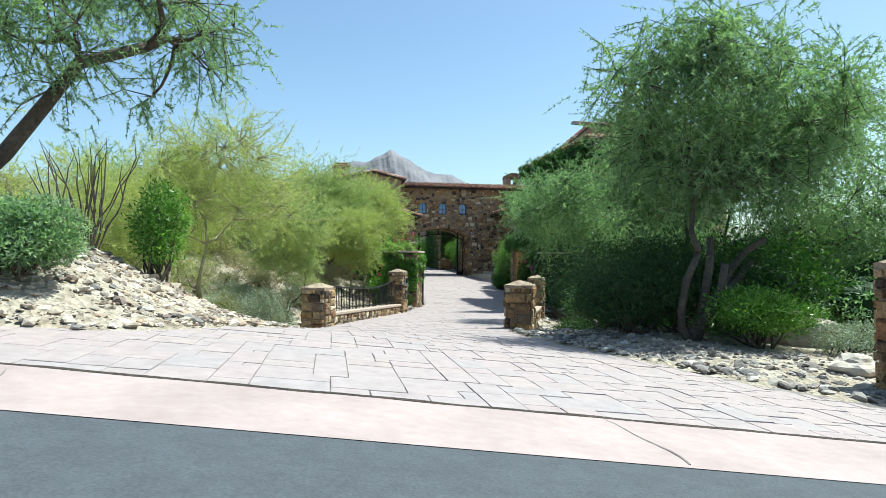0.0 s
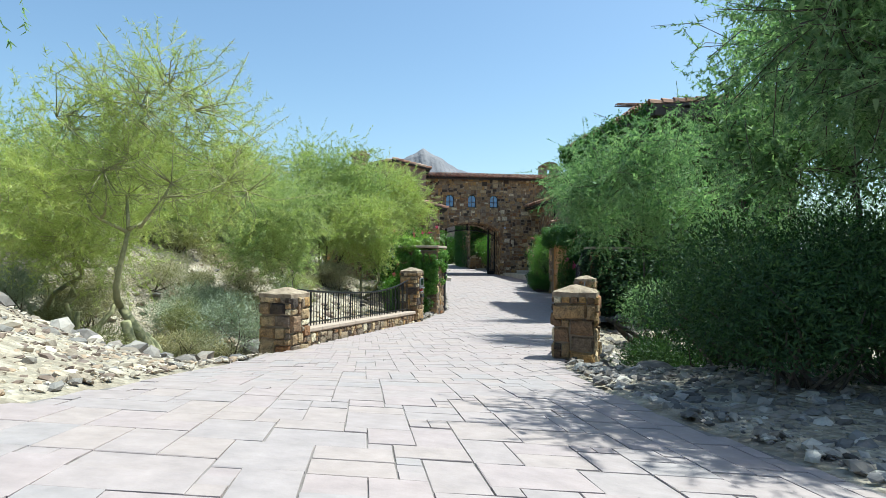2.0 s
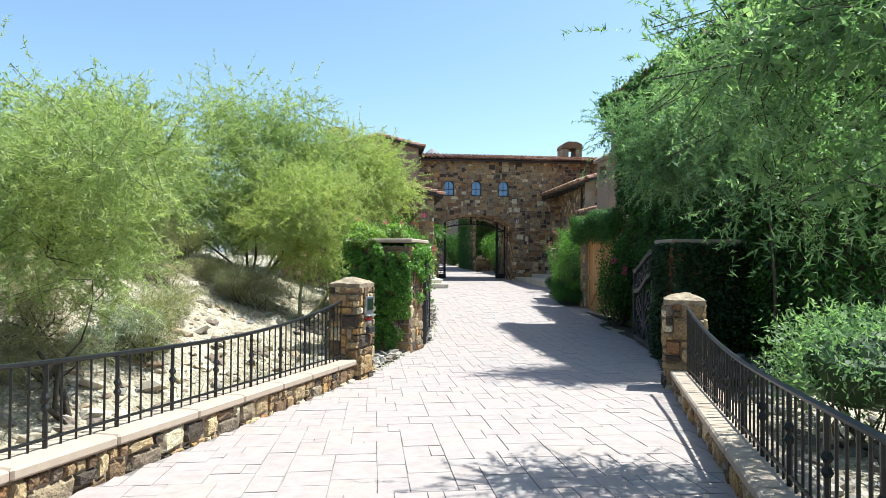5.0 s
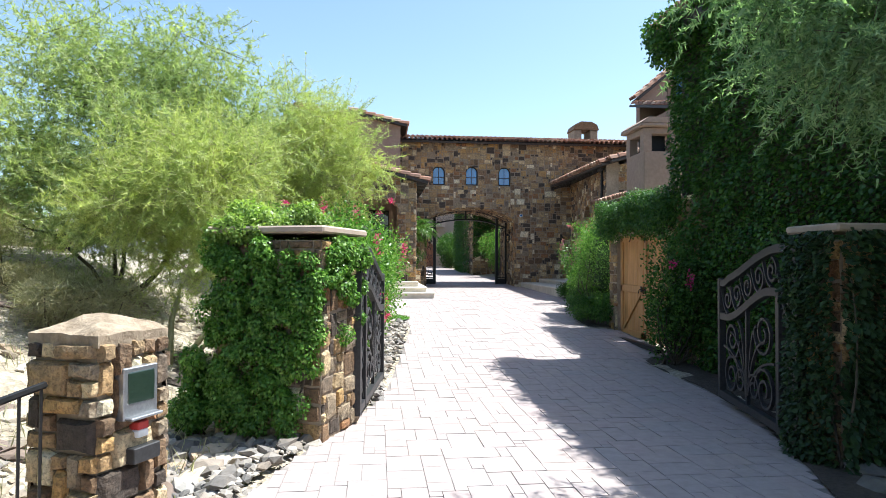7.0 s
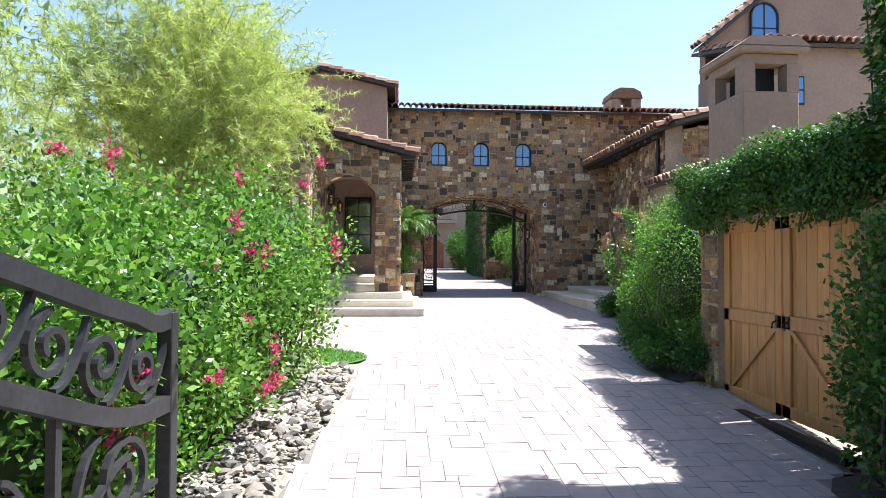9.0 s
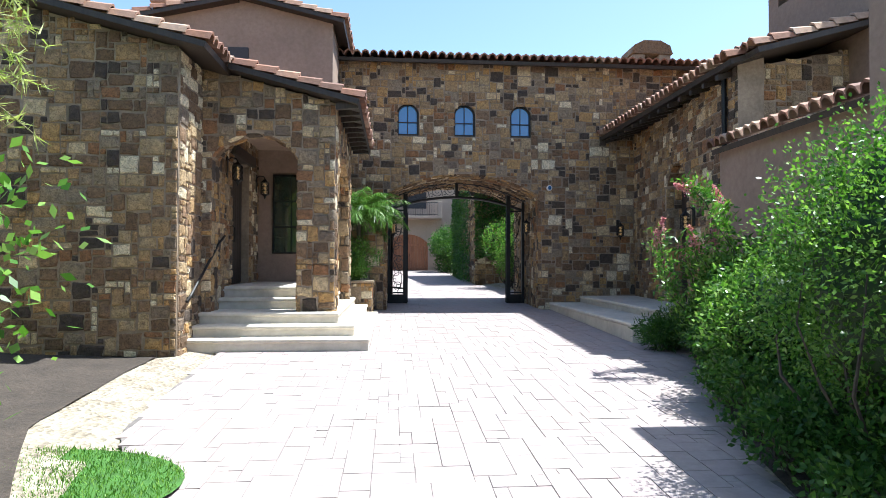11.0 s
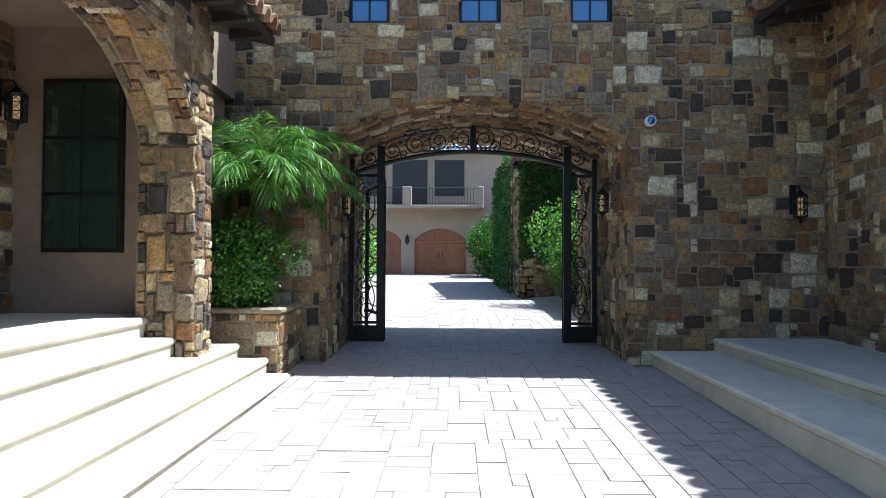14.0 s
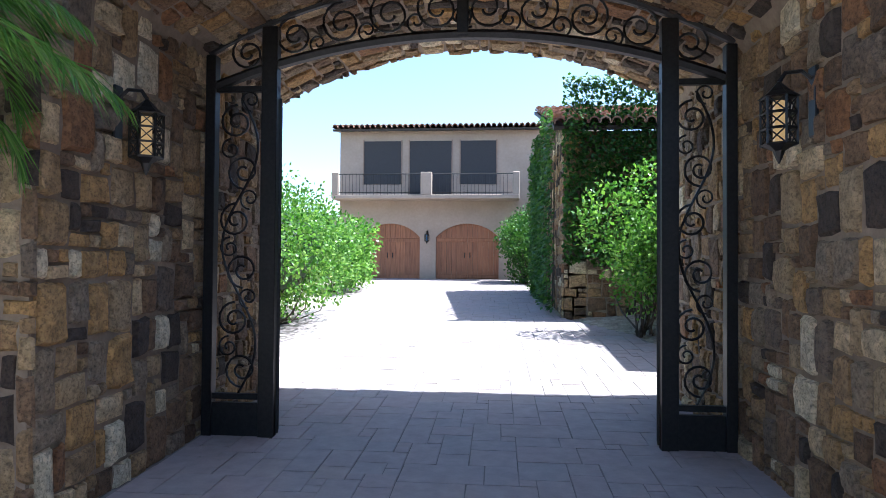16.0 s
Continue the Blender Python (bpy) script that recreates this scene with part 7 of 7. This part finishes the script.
# ivy and vines
def ivy_mass(name, label, spots, seed, mat, per, leaf):
    """Overlapping leafy lumps of climbing ivy. spots: (x, y, z, r)."""
    rng = np.random.default_rng(seed)
    ob = thing(name, None, None, label, "ivy")
    c = np.array([q[:3] for q in spots])
    r_ = np.array([q[3] for q in spots])
    k = np.repeat(np.arange(len(c)), per)
    o = unit(rng.normal(size=(len(k), 3)))
    p = c[k] + o * (r_[k] * rng.uniform(0.75, 1.15, len(k)))[:, None]
    face = unit(o + rng.normal(size=o.shape) * 0.5 + np.array([0.15, 0, 0.6]))
    d = unit(np.cross(face, np.cross(np.array([0.0, 0, -1]), face)) + rng.normal(size=o.shape) * 0.3)
    side = unit(np.cross(face, d))
    L, W = (leaf[0] * rng.uniform(0.6, 1.3, len(k)))[:, None], (leaf[1] * rng.uniform(0.6, 1.3, len(k)))[:, None]
    co = np.stack([p, p + d * L * 0.45 + side * W * 0.5, p + d * L, p + d * L * 0.45 - side * W * 0.5], axis=1)
    part("leaf_cover", quads("leaf_cover", co, mat), None, ob)
    limbs = [(bent((q[0], q[1] + 0.1, max(q[2] - 0.35, -0.95)), (q[0], q[1], q[2]), rng, 0.1), 0.014, 0.006) for q in spots[::3]]
    tagged(part("branchwork", wood(limbs, 4), M_BARK, ob), kind="stuff")
    return ob


spots = []
for k in range(190):
    x, z = R.uniform(-0.05, 1.42), R.uniform(-0.75, 1.5)
    if z < 0.0 and x > 0.9 + 0.4 * R.random():
        continue
    spots.append((*(GATE_L @ Vector((x, -0.04 - R.uniform(0, 0.12), 0))).xy, z, R.uniform(0.07, 0.15)))
for k in range(34):
    y, z = R.uniform(0.0, 1.1), 1.5 - abs(R.gauss(0, 0.5))
    spots.append((*(GATE_L @ Vector((1.44 + R.uniform(0, 0.06), y, 0))).xy, max(z, -0.3), R.uniform(0.06, 0.13)))
ivy_mass("ivy", "lush green ivy hanging over the gate wall", spots, 301, M_LIMELEAF, 260, (0.045, 0.036))
spots = [(*(GATE_L @ Vector((R.uniform(-0.5, 0.0), R.uniform(-0.15, 0.3), 0))).xy, R.uniform(-0.75, 0.1), R.uniform(0.12, 0.2)) for _ in range(22)]
ivy_mass("ivy", "leafy ivy bush spreading at the foot of the gate wall", spots, 316, M_LIMELEAF, 420, (0.05, 0.04))
spots = [(*(GATE_L @ Vector((R.uniform(-0.2, 0.9), R.uniform(0.5, 1.25), 0))).xy, R.uniform(1.55, 1.95), R.uniform(0.12, 0.24)) for _ in range(34)]
spots += [(*(GATE_L @ Vector((R.uniform(-0.1, 0.6), R.uniform(-0.12, 0.3), 0))).xy, R.uniform(1.48, 1.8), R.uniform(0.08, 0.17)) for _ in range(30)]
# top growth takes a lighter leaf, sunlight put into its colour
ivy_mass("ivy", "ivy rising over the gate wall coping, leaves lightened for sunlight", spots, 311, M_VINE, 300, (0.05, 0.04))
# this gate wall's ivy is coloured near black for the shade it stands in
ivy("ivy", "ivy over the shaded gate wall, shade put into its leaf colour", (9.05, 26.42, -0.9), (1, 0, 0), (0, -1, 0), 2.15, 2.5, 303, M_LEAF_SHADE, 9000, (0.085, 0.065), depth=0.3, gaps=-2)
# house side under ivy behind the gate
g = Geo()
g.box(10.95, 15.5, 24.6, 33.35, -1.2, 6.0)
# bark colour on the wall body paints the shade behind the leaves
hs = thing("wall_ivy_house", g, M_BARK, "house side wall under ivy, its body coloured dark for the shade", "wall", kind="structure")
part("eave", Geo().box(10.45, 15.6, 24.3, 33.75, 5.95, 6.25, 0.03), M_DARKWOOD, hs)
tiled_roof("roof_ivy_house", "dark barrel tile roof above the ivy", (10.4, 24.3, 6.3), (0, 1, 0), (1, 0, 0.1), 9.4, 4.6, 0)
ivy("ivy", "dense dark ivy covering the whole house side", (10.93, 33.4, -0.95), (0, -1, 0), (-1, 0, 0), 8.8, 7.2, 308, M_IVY, 62000, (0.085, 0.07), 0.34, gaps=-2)
ivy("ivy", "dense dark ivy on the shaded front of the house side", (10.6, 24.62, -0.95), (1, 0, 0), (0, -1, 0), 5.0, 7.2, 314, M_IVY, 20000, (0.11, 0.09), 0.3, gaps=-2)
ivy("ivy", "dense dark ivy on the end of the house side", (10.9, 33.38, -0.95), (1, 0, 0), (0, 1, 0), 1.6, 7.0, 312, M_IVY, 5000, (0.10, 0.085), 0.25, gaps=-2)
spots = [(10.5 - R.uniform(-0.1, 0.25), R.uniform(24.6, 33.9), R.uniform(5.7, 6.45), R.uniform(0.16, 0.34)) for _ in range(90)]
ivy_mass("ivy", "ivy bulging over the eave", spots, 313, M_IVY, 130, (0.085, 0.07))
spots = [(10.72 - R.uniform(0, 0.25), R.uniform(33.3, 37.2), R.uniform(2.05, 2.78), R.uniform(0.16, 0.28)) for _ in range(90)]
ivy_mass("ivy", "ivy crown bulging over the wooden side gates", spots, 304, M_IVY, 380, (0.05, 0.04))
# leaf colour again darkened for the shade beside the gate
ivy("ivy", "ivy on the end of the gate wall, shade put into its leaf colour", (9.17, 27.1, -0.9), (0, -1, 0), (-1, 0, 0), 0.75, 2.5, 315, M_LEAF_SHADE, 3500, (0.07, 0.055), 0.2, gaps=-2)
ivy("ivy", "ivy climbing the court wall", (10.9, 71.5, 0.5), (0, -1, 0), (-1, 0, 0), 8.0, 4.8, 306, M_IVY, 15000, (0.11, 0.09), 0.35, fade=lambda a, b_: 0.85 if a < 4.5 else 0.35)
ivy("ivy", "ivy over the end of the court wall", (10.9, 63.45, 1.6), (1, 0, 0), (0, -1, 0), 3.0, 4.2, 307, M_IVY, 9000, (0.11, 0.085), 0.3)


# palm in the planter
def palm(x, y, z, seed, fronds=74, length=1.45):
    rng = np.random.default_rng(seed)
    ob = thing("palm", None, None, "small feathery palm with arching fronds in the planter", "palm")
    g = Geo()
    g.tube([(x, y, z), (x + 0.03, y, z + 0.9), (x, y, z + 1.75)], [0.07, 0.07, 0.06], 8)
    part("trunk", g, M_BARK, ob)
    nb = 60
    for k in range(fronds):
        a, el = k * 2.4, math.radians(5 + 83 * rng.uniform() ** 0.8)
        h = np.array([math.cos(a), math.sin(a), 0.0])
        t = np.linspace(0, 1, nb)
        L = length * rng.uniform(0.75, 1.15)
        ang = el - math.radians(rng.uniform(75, 120)) * t ** 1.3
        step = (np.cos(ang)[:, None] * h + np.sin(ang)[:, None] * np.array([0, 0, 1.0])) * (L / (nb - 1))
        sp = np.array([x, y, z + 1.62]) + np.cumsum(step, axis=0)
        sp[:, 1] = np.minimum(sp[:, 1], 52.3)
        tan = unit(step)
        side = np.cross(h, np.array([0, 0, 1.0]))
        g = Geo()
        g.tube([tuple(q) for q in sp[::10]], 0.007, 4)
        stem = part("frond", g, M_PALM, ob)
        blades = []
        for s in (-1, 1):
            dd = unit(side * s * 0.55 + tan * 0.85 + np.array([0, 0, -0.35]) + rng.normal(size=sp.shape) * 0.14)
            ln = 0.40 * np.sin(np.pi * (0.08 + 0.84 * t))[:, None] * rng.uniform(0.8, 1.2, (nb, 1))
            w = unit(np.cross(dd, rng.normal(size=sp.shape))) * 0.006
            blades.append(np.stack([sp, sp + dd * ln * 0.5 + w, sp + dd * ln + np.array([0, 0, -0.10]) * ln / 0.4, sp + dd * ln * 0.5 - w], axis=1))
        part("blade", quads("blade", np.concatenate(blades), M_PALM), None, stem)


palm(6.05, 51.7, 0.95, 5)

# lawn patch
g = Geo()
n = 40
g.v = [(3.85, 38.9, drive_z(4.35, 39) + 0.03)] + [(3.85 + 1.5 * math.cos(6.2832 * k / n), 38.9 + 0.95 * math.sin(6.2832 * k / n), drive_z(4.4, 38.9) + 0.03 + 0.035 * math.sin(6.2832 * k / n)) for k in range(n)]
g.f = [(0, k + 1, (k + 1) % n + 1) for k in range(n)]
thing("lawn_patch", g, M_LAWN, "small patch of mown green lawn", "lawn", kind="structure")
rng = np.random.default_rng(9)
a, q = rng.uniform(0, 6.2832, 9000), np.sqrt(rng.uniform(0, 1, 9000))
p = np.stack([3.85 + 1.5 * q * np.cos(a), 38.9 + 0.95 * q * np.sin(a), np.zeros(9000)], axis=1)
p[:, 2] = drive_z(4.4, 38.9) + 0.03 + 0.035 * q * np.sin(a)
thing("grass", quads("grass", leaf_quads(p, unit(np.array([0, 0, 1.0]) + rng.normal(size=p.shape) * 0.4), 0.05, 0.008, rng), M_LIMELEAF), None, "short green grass blades", "grass", kind="stuff")

# ---- distance ----
g = Geo()
prof = [(-2200, 40), (-1200, 70), (-500, 90), (-200, 150), (-60, 205), (43, 245), (88, 250), (120, 264), (136, 274), (150, 266), (176, 252), (245, 222), (287, 216), (330, 198), (400, 184), (520, 140), (900, 80), (1600, 45), (2400, 30)]
xs = np.concatenate([np.linspace(-2200, -350, 60), np.linspace(-340, 620, 320), np.linspace(640, 2400, 60)])
rows = 40
for j in range(rows + 1):
    f = j / rows
    for x in xs:
        h = smooth_at(prof, x) + 9 * noise.noise((x * 0.02, 0, 0))
        k = f if f < 0.5 else 1 - f
        hh = h * (2 * k) ** 0.9 + 15 * (noise.noise((x * 0.012, f * 8, 1)) + 0.9 * noise.noise((x * 0.04, f * 22, 2)) + 0.6 * abs(noise.noise((x * 0.09, f * 40, 5)))) * min(1, 4 * k) * (1 - 0.75 * (k > 0.46))
        g.v.append((x, 1150 + 700 * f, hh - 8))
w = len(xs)
g.f = [(j * w + i, j * w + i + 1, (j + 1) * w + i + 1, (j + 1) * w + i) for j in range(rows) for i in range(w - 1)]
thing("backdrop", g, M_MOUNTAIN, "desert mountain on the skyline, haze greyed into its rock colour", "mountain", kind="structure", smooth=True)
